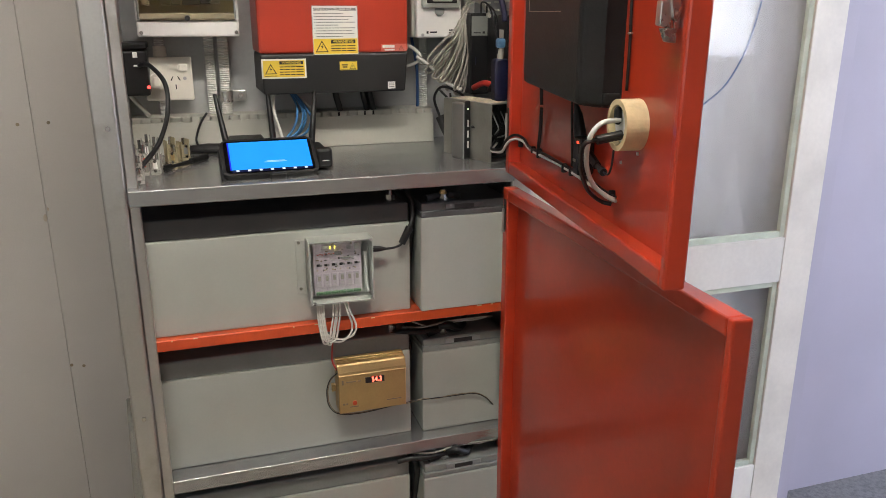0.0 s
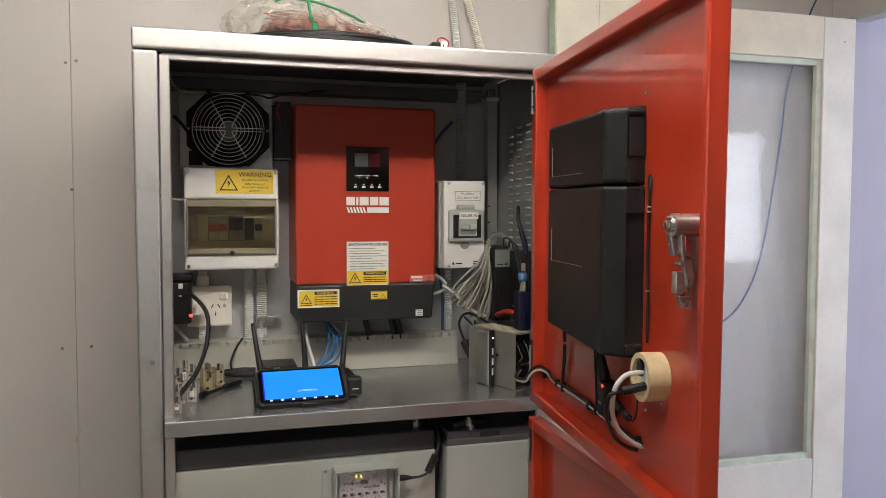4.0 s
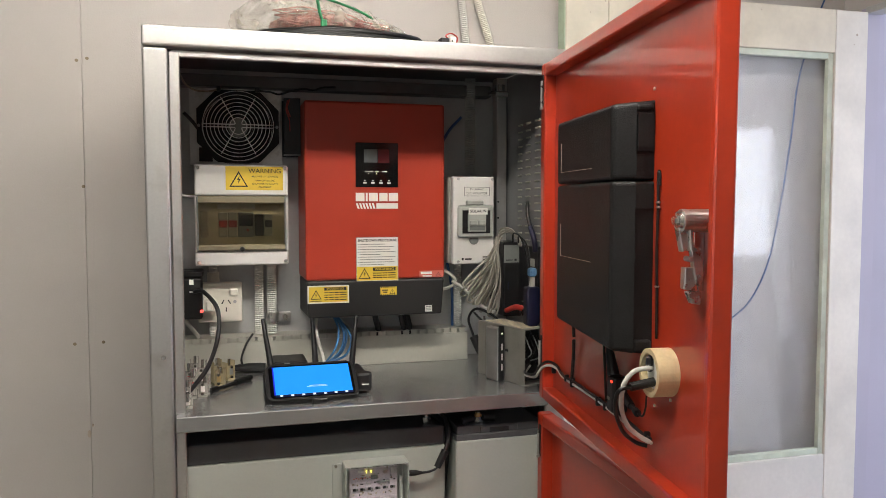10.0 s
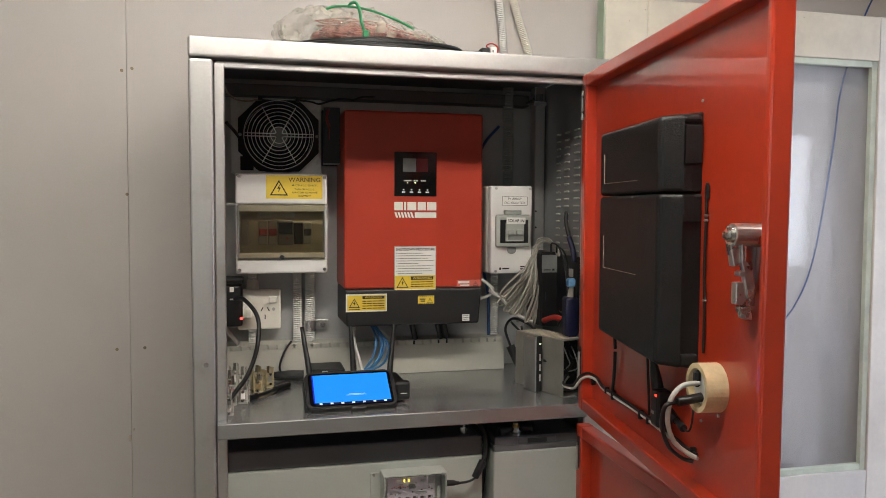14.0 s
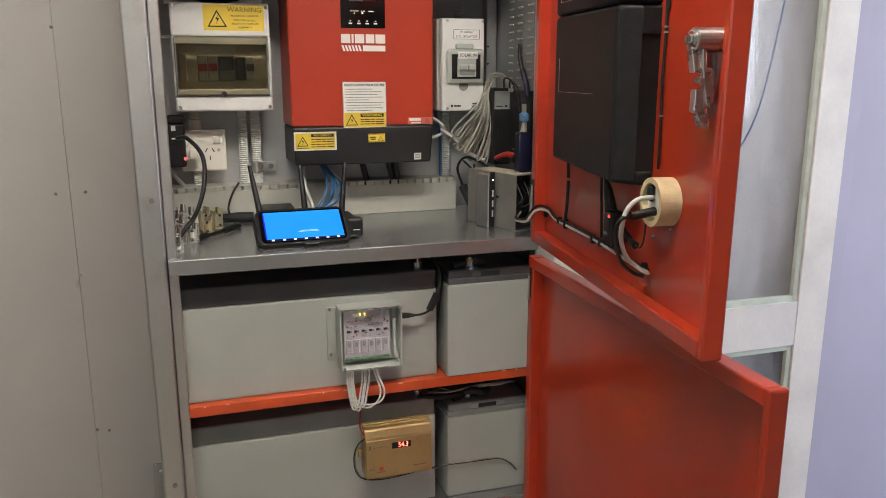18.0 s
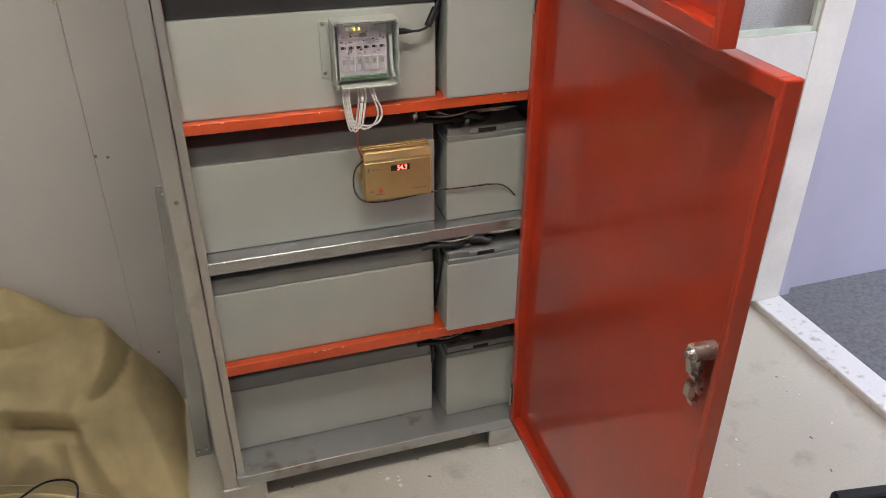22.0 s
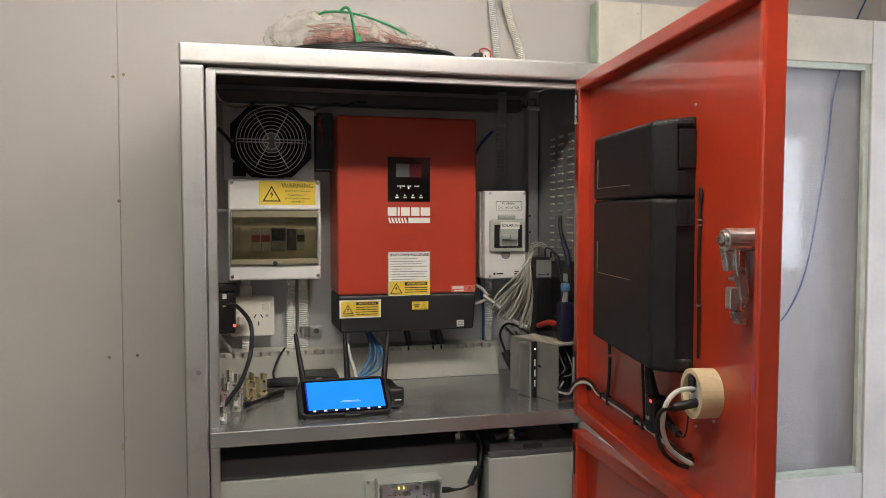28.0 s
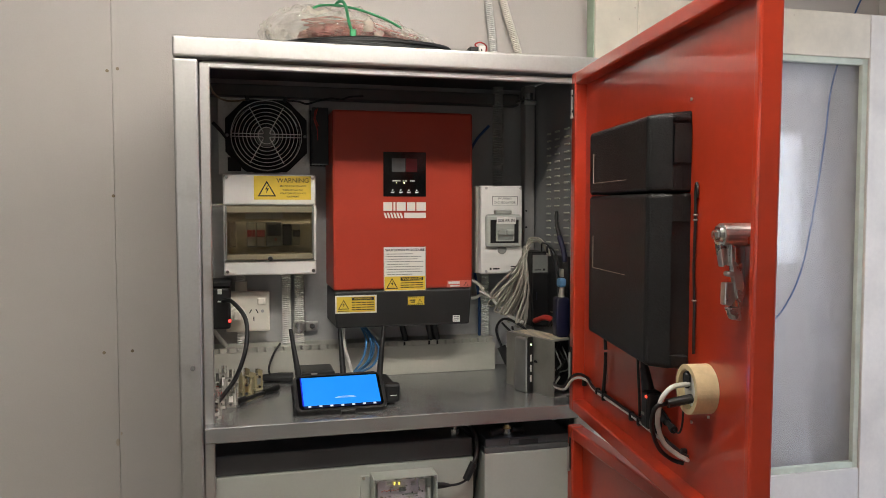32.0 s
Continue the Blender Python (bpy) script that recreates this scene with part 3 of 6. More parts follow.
# ---- ceiling light over the camera's place ----
lamp = thing("ceiling_light", Matrix.Translation((0.28, -0.80, CEIL)), "twin fluorescent tubes on a white batten", "ceiling light")
part("batten", B(-0.34, 0.90, -0.86, -0.74, CEIL - 0.05, CEIL, bevel=0.004), "plastic", lamp)
glow = glowing("tube_glow", (1.0, 0.94, 0.87), TUBE)
for y in (-0.845, -0.755):
    bm = bm_new()
    cyl(bm, (-0.30, y, CEIL - 0.085), (0.86, y, CEIL - 0.085), 0.013, n=16)
    part("tube", bm, glow, lamp, "lit white tube")
for x in (-0.318, 0.86):
    part("lamp_holder", B(x, x + 0.018, -0.86, -0.74, CEIL - 0.105, CEIL - 0.049, bevel=0.002), "plastic", lamp)

# ---- words and labels ----
def words(s, size, x, y, z, parent, mt="ink", name="lettering", bold=0.0, wide=1.0, m=None):
    """Lettering on a face that looks along -y, centred at x, z."""
    cu = bpy.data.curves.new("text", "FONT")
    cu.body, cu.size, cu.align_x, cu.align_y, cu.offset = s, size, "CENTER", "CENTER", bold
    tmp = new("text", cu)
    me = bpy.data.meshes.new_from_object(tmp)
    bpy.data.objects.remove(tmp)
    bm = bm_new()
    bm.from_mesh(me)
    bmesh.ops.transform(bm, matrix=(m or Matrix()) @ pose(x, y, z, 90, 0, 0) @ Matrix.Diagonal((wide, 1, 1, 1)), verts=bm.verts)
    return part(name, bm, mt, parent)


def bars(rows, y, parent, mt="ink", name="fine_print"):
    """Print too small to read: thin bars x0, x1, z, height on one face."""
    bm = bm_new()
    for x0, x1, z, h in rows:
        box(bm, x0, x1, y - 0.0004, y, z - h / 2, z + h / 2)
    return tagged(part(name, bm, mt, parent), kind="stuff")


def sign(x, z, w, y, parent):
    """A black warning triangle with a bolt, w wide."""
    bm = bm_new()
    h = w * 0.87
    out = [(-w / 2, -h / 2), (w / 2, -h / 2), (0, h / 2)]
    inn = [(a * 0.78, b * 0.78 - h * 0.035) for a, b in out]
    vo = [bm.verts.new((x + a, y, z + b)) for a, b in out]
    vi = [bm.verts.new((x + a, y, z + b)) for a, b in inn]
    for i in range(3):
        j = (i + 1) % 3
        bm.faces.new((vo[i], vo[j], vi[j], vi[i]))
    bolt = [(0.06, 0.22), (-0.10, -0.02), (0.0, -0.02), (-0.05, -0.26), (0.11, 0.04), (0.01, 0.04)]
    bm.faces.new([bm.verts.new((x + a * w, y, z + b * w - 0.03 * w)) for a, b in bolt])
    return part("warning_triangle", bm, "ink", parent)


# ---- inverter ----
inverter = thing("inverter", Matrix.Translation((0.42, 0.37, 1.322)), "red and black wall-mounted solar inverter", "inverter")
part("red_cover", B(0.273, 0.561, 0.225, 0.3699, 1.397, 1.756, bevel=0.005, seg=2), "inv_red", inverter, "matt red steel cover")
bm = B(0.2745, 0.5595, 0.2235, 0.3699, 1.3215, 1.3965, bevel=0.004, seg=2)
for v in bm.verts:
    if v.co.z < 1.34 and v.co.y < 0.25:
        v.co.x += 0.003 if v.co.x < 0.4 else -0.005
part("black_base", bm, "inv_black", inverter, "black lower cover")
panel = part("display_panel", B(0.374, 0.4615, 0.2225, 0.2252, 1.585, 1.6745, bevel=0.0008), "gloss_black", inverter, "glossy black display panel")
part("screen", B(0.391, 0.4185, 0.2219, 0.2226, 1.6345, 1.6615), material("grey_lcd", (0.10, 0.11, 0.11), 0.15, 0, 0.05, 30, 200, 0.0), panel)
part("screen", B(0.4195, 0.443, 0.2219, 0.2226, 1.6345, 1.6615), material("dark_red_lcd", (0.07, 0.012, 0.014), 0.15, 0, 0.05, 30, 200, 0.0), panel)
for x, r in ((0.4005, 0.0008), (0.4165, 0.0014)):
    bm = bm_new()
    cyl(bm, (x, 0.2226, 1.6125), (x, 0.2218, 1.6125), r, n=10)
    part("indicator", bm, glowing("warm_indicator", (1.0, 0.85, 0.35), 4.0), panel, "lit yellow indicator")
bars([(a, b, 1.6165, 0.0016) for a, b in ((0.3925, 0.3965), (0.3975, 0.4010), (0.4020, 0.4085), (0.4135, 0.4165), (0.4175, 0.4215), (0.4285, 0.4310), (0.4320, 0.4385))] + [(0.389 + 0.0165 * i, 0.396 + 0.0165 * i, 1.5935, 0.0026) for i in range(4)] + [(0.391 + 0.0165 * i, 0.394 + 0.0165 * i, 1.598, 0.002) for i in range(4)], 0.2223, panel, "label")
# the maker's mark, as plain shapes
mark = part("maker_mark", B(0.4165, 0.4615, 0.2243, 0.2249, 1.5415, 1.5525), "label", inverter, "white maker's mark as plain blocks")
for a, b in ((0.374, 0.392), (0.3945, 0.3985), (0.401, 0.4195), (0.4225, 0.4395), (0.442, 0.4615)):
    part("mark_block", B(a, b, 0.2243, 0.2249, 1.5565, 1.5735), "label", mark)
for i in range(6):
    x = 0.3745 + 0.0065 * i
    part("mark_stripe", slab(bm_new(), [(x + 0.0035, 1.5415), (x + 0.0075, 1.5415), (x + 0.0038, 1.5525), (x - 0.0002, 1.5525)], 0.2243, 0.2249), "label", mark)
lab = part("notice", B(0.374, 0.4615, 0.2241, 0.2249, 1.3935, 1.4835, bevel=0.0003), "label", inverter, "white printed notice")
words("SHUTDOWN PROCEDURE", 0.0068, 0.418, 0.2238, 1.4767, lab, bold=0.00022)
bars([(0.3745, 0.4610, 1.4831, 0.0005), (0.3745, 0.4610, 1.3939, 0.0005), (0.3745, 0.3750, 1.4385, 0.0887), (0.4605, 0.4610, 1.4385, 0.0887)], 0.2241, lab)
random.seed(12)
print_bars = []
for i, wide in enumerate((0.052, 0.070, 0.062, 0.074, 0.044, 0.074, 0.068, 0.072, 0.050)):
    z = 1.4690 - 0.0052 * i
    if i in (0, 1, 2, 3, 5, 7):
        print_bars.append((0.3780, 0.3796, z, 0.0016))
    x = 0.3815
    while x < 0.3815 + wide:
        w = random.uniform(0.0022, 0.0075)
        print_bars.append((x, min(x + w, 0.3815 + wide), z, 0.0015))
        x += w + 0.0009
bars(print_bars, 0.2241, lab, "lid")
part("yellow_band", B(0.3757, 0.4598, 0.2237, 0.2241, 1.3955, 1.4235), "yellow", lab)
sign(0.391, 1.4095, 0.025, 0.2235, lab)
part("black_band", B(0.4085, 0.4555, 0.2234, 0.2237, 1.4145, 1.4215), "ink", lab)
words("WARNING", 0.0072, 0.432, 0.2232, 1.418, lab, "yellow", bold=0.0001, wide=1.15)
bars([(a, b, 1.410 - 0.0045 * i, 0.0017) for i in range(3) for a, b in ((0.4085, 0.4150), (0.4160, 0.4270), (0.4285, 0.4375), (0.4390, 0.4555))], 0.2237, lab)
lab = part("notice", B(0.506, 0.5575, 0.2241, 0.2249, 1.3985, 1.4125), "pale_red", inverter, "small pale mark")
bars([(0.509, 0.533, 1.408, 0.005), (0.513, 0.533, 1.4015, 0.003)], 0.2241, lab, "label")
sign(0.5465, 1.405, 0.011, 0.2237, lab)
lab = part("notice", B(0.2755, 0.3590, 0.2226, 0.2234, 1.3515, 1.3875), "label", inverter, "yellow warning notice")
part("yellow_band", B(0.2785, 0.3560, 0.2222, 0.2226, 1.3543, 1.3847), "yellow", lab)
sign(0.2925, 1.3695, 0.022, 0.2220, lab)
part("black_band", B(0.309, 0.3535, 0.2219, 0.2222, 1.3775, 1.3835), "ink", lab)
words("WARNING", 0.0064, 0.331, 0.2216, 1.3805, lab, "yellow", wide=1.15)
bars([(a, b, 1.373 - 0.0048 * i, 0.0016) for i in range(4) for a, b in ((0.309, 0.316), (0.3175, 0.328), (0.3295, 0.338), (0.3395, 0.3535))], 0.2222, lab)
bars([(0.2815, 0.304, 1.3565, 0.0012)], 0.2222, lab)
lab = part("notice", B(0.4235, 0.4575, 0.2226, 0.2234, 1.3645, 1.3815), "yellow", inverter, "small yellow warning notice")
sign(0.4485, 1.372, 0.012, 0.2223, lab)
bars([(0.427, 0.439, 1.3745, 0.0022), (0.429, 0.438, 1.3705, 0.0022)] + [(0.4245 + 0.004 * k, 0.4265 + 0.004 * k, z, 0.0014) for k in range(8) for z in (1.3655, 1.3805)], 0.2226, lab)
part("notice", B(0.518, 0.533, 0.2226, 0.2234, 1.327, 1.3405), "label", inverter, "small white sticker")
bars([(0.5200, 0.5310, 1.3305 + 0.0036 * k, 0.0013) for k in range(3)], 0.2226, inverter, "lid")

# ---- breaker box, left ----
dc = thing("breaker_box", Matrix.Translation((0.152, 0.37, 1.428)), "white breaker box with a smoked window and yellow warning", "breaker box")
part("upper_cover", B(0.0625, 0.2435, 0.268, 0.3699, 1.5675, 1.629, bevel=0.004, seg=2), "plastic", dc)
part("lower_cover", B(0.0625, 0.2435, 0.268, 0.3699, 1.428, 1.4565, bevel=0.004, seg=2), "plastic", dc)
part("side_cheek", B(0.0625, 0.0675, 0.2685, 0.3699, 1.4567, 1.5673), "plastic", dc)
part("side_cheek", B(0.2385, 0.2435, 0.2685, 0.3699, 1.4567, 1.5673), "plastic", dc)
part("inner_plate", B(0.0677, 0.2383, 0.318, 0.324, 1.4567, 1.5673), "card", dc)
w = part("window", B(0.0685, 0.2375, 0.262, 0.2655, 1.4595, 1.5655, bevel=0.001), "smoke", dc, "smoked transparent flap")
part("flap_rim", B(0.0685, 0.2375, 0.2605, 0.2655, 1.5525, 1.566, bevel=0.0015), material("tan_tinted_plastic", (0.27, 0.235, 0.155), 0.25, 0, 0.05, 20, 200, 0.02), dc)
part("flap_rim", B(0.0685, 0.2375, 0.2605, 0.2655, 1.459, 1.4705, bevel=0.0015), bpy.data.materials["tan_tinted_plastic"], dc)
for x in (0.0660, 0.2352):
    bm = bm_new()
    box(bm, x, x + 0.0035, 0.2570, 0.2668, 1.4595, 1.5655, bevel=0.001)
    part("flap_arm", bm, "lid", dc, "dark edge of the flap")
bm = bm_new()
cyl(bm, (0.152, 0.262, 1.4615), (0.152, 0.253, 1.4615), 0.0055, 0.0045, n=14)
part("flap_catch", bm, "black", dc)
for a, b, z0, z1, mt in ((0.072, 0.087, 1.484, 1.536, "filler"), (0.107, 0.125, 1.484, 1.534, "pvc"), (0.1255, 0.1435, 1.484, 1.534, "pvc"), (0.145, 0.1765, 1.484, 1.534, "lid"), (0.178, 0.196, 1.486, 1.530, "black"), (0.1965, 0.213, 1.486, 1.530, "pvc")):
    br = part("breaker", B(a, b, 0.288, 0.3178, z0, z1, bevel=0.0015), mt, dc)
    if mt == "pvc":
        part("toggle", B(a + 0.001, b - 0.001, 0.280, 0.2879, 1.504, 1.518, bevel=0.001), "wire_red" if a < 0.15 else "black", br)
part("meter_face", B(0.1475, 0.1740, 0.2868, 0.2879, 1.506, 1.530), "gloss_black", dc, "dark meter face")
part("wiring_label", B(0.105, 0.180, 0.3170, 0.3179, 1.540, 1.552), "label", dc)
bm = bm_new()
cyl(bm, (0.164, 0.2878, 1.498), (0.164, 0.2868, 1.498), 0.0028, n=12)
part("indicator", bm, "wire_red", dc, "small red indicator")
for x in (0.0695, 0.2375):
    for z in (1.6225, 1.4355):
        bm = bm_new()
        cyl(bm, (x, 0.2682, z), (x, 0.2665, z), 0.0034, n=10)
        part("screw", bm, "chrome", dc)
lab = part("notice", B(0.122, 0.2335, 0.2672, 0.2679, 1.5785, 1.6255), "yellow", dc, "yellow warning label")
sign(0.147, 1.6005, 0.036, 0.2669, lab)
words("WARNING", 0.0125, 0.198, 0.2668, 1.6165, lab, wide=1.05)
words("MULTIPLE D.C. SOURCES", 0.0046, 0.198, 0.2668, 1.6055, lab, bold=0.00004)
words("TURN OFF ALL D.C.", 0.0046, 0.198, 0.2668, 1.5975, lab, bold=0.00004)
words("ISOLATORS TO ISOLATE", 0.0046, 0.198, 0.2668, 1.591, lab, bold=0.00004)
words("EQUIPMENT", 0.0046, 0.198, 0.2668, 1.5845, lab, bold=0.00004)

# ---- isolator box, right ----
iso = thing("isolator_box", Matrix.Translation((0.635, 0.37, 1.423)), "white and grey weatherproof isolator box", "isolator")
part("back_box", B(0.581, 0.679, 0.268, 0.3699, 1.4225, 1.6095, bevel=0.004, seg=2), "pvc", iso)
part("front_cover", B(0.586, 0.679, 0.249, 0.2678, 1.4225, 1.6095, bevel=0.003, seg=2), "plastic", iso)
part("flap", B(0.5945, 0.6745, 0.238, 0.2488, 1.479, 1.5485, bevel=0.006, seg=3), "battery", iso, "grey flap round a clear window")
part("flap_hinge", B(0.614, 0.653, 0.240, 0.2488, 1.5487, 1.5585, bevel=0.002), "battery", iso)
part("window", B(0.604, 0.666, 0.2366, 0.2379, 1.4885, 1.5375), "black", iso, "dark recess behind the flap")
part("switch_body", B(0.615, 0.655, 0.231, 0.2365, 1.492, 1.532, bevel=0.001), "battery", iso)
part("switch_gap", B(0.6185, 0.6515, 0.2300, 0.2311, 1.4955, 1.5045), "lid", iso)
for x in (0.6170, 0.6360):
    part("toggle", B(x, x + 0.0170, 0.2245, 0.2309, 1.5060, 1.5170, bevel=0.0025, seg=2), "battery", iso)
lab = part("notice", B(0.6155, 0.6575, 0.2300, 0.2308, 1.5285, 1.5425), "label", iso, "white label")
words("SOLAR IN", 0.0085, 0.6365, 0.2296, 1.5355, lab, bold=0.0001)
lab = part("notice", B(0.611, 0.668, 0.2482, 0.2489, 1.568, 1.587), "label", iso, "white label with a black border")
bars([(0.611, 0.668, 1.5683, 0.0007), (0.611, 0.668, 1.5867, 0.0007), (0.611, 0.6117, 1.5775, 0.019), (0.6673, 0.668, 1.5775, 0.019)], 0.2482, lab)
words("PV ARRAY", 0.0068, 0.6395, 0.2479, 1.582, lab)
words("D.C. ISOLATOR", 0.0068, 0.6395, 0.2479, 1.5735, lab)
bm = bm_new()
cyl(bm, (0.633, 0.2488, 1.474), (0.633, 0.2465, 1.474), 0.010, n=18)
part("knockout", bm, "lid", iso)
bars([(0.613, 0.628, 1.433, 0.003), (0.653, 0.664, 1.437, 0.0025), (0.653, 0.664, 1.432, 0.0025), (0.606, 0.610, 1.433, 0.005)], 0.2489, iso, "ink")
for x in (0.598, 0.675):
    for z in (1.428, 1.604):
        bm = bm_new()
        cyl(bm, (x, 0.2492, z), (x, 0.2475, z), 0.003, n=10)
        part("screw", bm, "alu", iso)

# ---- fans ----
def fan(name, c, label):
    """A round axial fan with flattened top and foot, an octagonal flange and a wire finger guard."""
    ob = thing(name, Matrix.Translation(c), label, "fan", "cabinet fans")
    cx, cy, cz = c
    bm = bm_new()
    n = 64

    def rim(a, r):
        x, z = math.cos(a) * r, math.sin(a) * r
        return (x, max(-0.0725, min(0.0725, z)))
    octa = lambda a: 0.0805 / max(math.cos((a + math.pi / 8) % (math.pi / 4) - math.pi / 8), 0.5)
    rings = []
    for r, d in ((None, 0.003), (None, 0.008), (0.0765, 0.010), (0.0765, 0.050), (0.0700, 0.050), (0.0695, 0.006), (0.0722, 0.0)):
        row = []
        for i in range(n):
            a = 2 * math.pi * i / n
            x, z = rim(a, r or octa(a)) if r != 0.0722 else (math.cos(a) * r, math.sin(a) * r)
            row.append(bm.verts.new((cx + x, cy + d, cz + z)))
        rings.append(row)
    for a, b in zip(rings, rings[1:] + rings[:1]):
        for i in range(n):
            bm.faces.new((a[i], a[(i + 1) % n], b[(i + 1) % n], b[i]))
    part("frame", bm, "fan", ob)
    for a in (0.0, math.pi):
        bm = bm_new()
        p = Vector((cx + 0.0765 * math.cos(a), cy, cz))
        cyl(bm, p + Vector((0, 0.004, 0)), p - Vector((0, 0.0005, 0)), 0.0032, n=12)
        part("mounting_screw", bm, "lid", ob)
    bm = bm_new()
    cyl(bm, (cx, cy + 0.05, cz), (cx, cy + 0.020, cz), 0.030, 0.028, n=32)
    hub = part("hub", bm, "black", ob)
    bm = bm_new()
    cyl(bm, (cx, cy + 0.0198, cz), (cx, cy + 0.0192, cz), 0.020, n=28)
    part("hub_sticker", bm, "lid", hub, "worn grey sticker")
    # black disc added behind the blades so the gaps look deep in shade
    bm = bm_new()
    cyl(bm, (cx, cy + 0.0495, cz), (cx, cy + 0.0485, cz), 0.0688, n=32)
    part("dark_gap_disc", bm, "fan", ob)
    for k in range(7):
        bm = bm_new()
        rows = []
        for i in range(7):
            r = 0.028 + 0.040 * i / 6
            sweep = 0.35 * i / 6
            rows.append([bm.verts.new((r * math.sin(t + sweep), 0.026 + 0.020 * q, r * math.cos(t + sweep))) for q, t in ((0.0, 0.0), (0.45, 0.28), (1.0, 0.60))])
        for a, b in zip(rows, rows[1:]):
            for q in range(2):
                bm.faces.new((a[q], a[q + 1], b[q + 1], b[q]))
        bmesh.ops.solidify(bm, geom=bm.faces[:], thickness=0.0016)
        bmesh.ops.transform(bm, matrix=Matrix.Translation(c) @ Matrix.Rotation(2 * math.pi * k / 7, 4, "Y"), verts=bm.verts)
        part("blade", bm, "black", ob, smooth=True)
    for k in range(8):
        r = 0.0165 + 0.00757 * k
        pts = [(cx + math.cos(a) * r, cy - 0.006, cz + math.sin(a) * r) for a in (2 * math.pi * i / 48 for i in range(49))]
        part("grille_ring", tube(bm_new(), pts, 0.00075, n=6, steps=1), "bright", ob, "bright wire ring")
    wy = cy - 0.0075
    for sx in (-1, 1):
        for sz in (-1, 1):
            pts = [(cx + sx * 0.0675, wy, cz + sz * 0.0030), (cx + sx * 0.012, wy, cz + sz * 0.0030), (cx + sx * 0.0085, wy, cz + sz * 0.0042), (cx + sx * 0.0075, wy, cz + sz * 0.0085), (cx + sx * 0.0335, wy, cz + sz * 0.0560)]
            part("grille_spoke", tube(bm_new(), pts, 0.0010, n=6, steps=3), "bright", ob, "bent wire spoke")
    return ob


fan("fan", (0.1485, 0.298, 1.7075), "black round fan with a bright wire grille")
part("fan_plate", B(0.052, 0.2395, 0.3555, 0.3695, 1.632, 1.795, bevel=0.001), "galv", cabinet, "dusty galvanised fan plate")
part("fan_corner", prism(bm_new(), [(0.300, 1.636), (0.300, 1.664), (0.3045, 1.664), (0.3045, 1.636)], 0.072, 0.098), "fan", cabinet, "black corner bracket of the fan")
f2 = thing("fan", Matrix.Translation((0.259, 0.33, 1.70)), "small black fan set edge-on beside the inverter", "fan", "cabinet fans")
part("flange", B(0.2385, 0.2720, 0.290, 0.2945, 1.650, 1.767, bevel=0.001), "black", f2)
part("frame", B(0.2425, 0.2715, 0.2946, 0.340, 1.656, 1.761, bevel=0.004), "fan", f2)
part("flange", B(0.2385, 0.2720, 0.3402, 0.345, 1.650, 1.767, bevel=0.001), "black", f2)
part("flange_edge", B(0.2375, 0.2715, 0.2885, 0.2898, 1.6495, 1.6525), "lid", f2)
for pts in ([(0.246, 0.2895, 1.762), (0.243, 0.286, 1.742), (0.249, 0.286, 1.722), (0.250, 0.288, 1.700)], [(0.250, 0.2895, 1.764), (0.2455, 0.286, 1.745), (0.251, 0.286, 1.728)]):
    part("lead", tube(bm_new(), pts, 0.0011, n=6, steps=4), "wire_red", f2, "thin red fan wire")

# ---- outlet, conduits, duct ----
out = thing("power_outlet", Matrix.Translation((0.11, 0.37, 1.31)), "white wall power outlet with one switch", "power outlet")
part("block", B(0.066, 0.150, 0.338, 0.3699, 1.308, 1.387, bevel=0.003), "outlet", out)
part("plate", B(0.064, 0.152, 0.332, 0.3379, 1.306, 1.389, bevel=0.003, seg=2), "outlet", out)
part("switch", B(0.1265, 0.1435, 0.3265, 0.3319, 1.361, 1.376, bevel=0.003, seg=2), "outlet", out)
for x, z, r in ((0.113, 1.348, 0.5), (0.126, 1.348, -0.5), (0.1195, 1.332, 0.0)):
    part("socket_slot", B(-0.001, 0.001, 0.3314, 0.3324, -0.0045, 0.0045, m=Matrix.Translation((x, 0, z)) @ Matrix.Rotation(r, 4, "Y")), "ink", out)
bm = bm_new()
cyl(bm, (0.137, 0.3325, 1.348), (0.137, 0.3312, 1.348), 0.0035, n=12)
part("socket_screw", bm, "alu", out)
bm = bm_new()
cyl(bm, (0.0865, 0.3319, 1.3440), (0.0865, 0.3080, 1.3440), 0.0165, 0.0150, n=24)
pl = thing("mains_plug", Matrix.Translation((0.0865, 0.331, 1.344)), "round cream mains plug pushed into the outlet", "plug")
part("plug_body", bm, "outlet", pl)
part("plug_grip", B(0.0800, 0.0930, 0.2990, 0.3079, 1.3340, 1.3540, bevel=0.003, seg=2), "outlet", pl)
bm = bm_new()
cyl(bm, (0.0945, 0.353, 1.3891), (0.0945, 0.353, 1.4085), 0.0128, 0.0118, n=20)
part("conduit_collar", bm, "outlet", out)
pk = thing("plug_pack", Matrix.Translation((0.056, 0.33, 1.31)), "black plug-in power supply with a red light", "power adapter")
part("body", B(0.030, 0.0745, 0.268, 0.331, 1.322, 1.406, bevel=0.005, seg=2), "black", pk)
part("cap", B(0.030, 0.0765, 0.262, 0.331, 1.4062, 1.419, bevel=0.003), "black", pk)
part("sticker", B(0.050, 0.058, 0.2672, 0.2679, 1.392, 1.402), "label", pk)
part("sticker", B(0.050, 0.058, 0.2672, 0.2679, 1.376, 1.379), "label", pk)
bm = bm_new()
cyl(bm, (0.0725, 0.268, 1.3385), (0.0725, 0.2665, 1.3385), 0.003, n=12)
part("indicator", bm, glowing("red_pilot", (1.0, 0.05, 0.04), 5.0), pk, "lit red light")


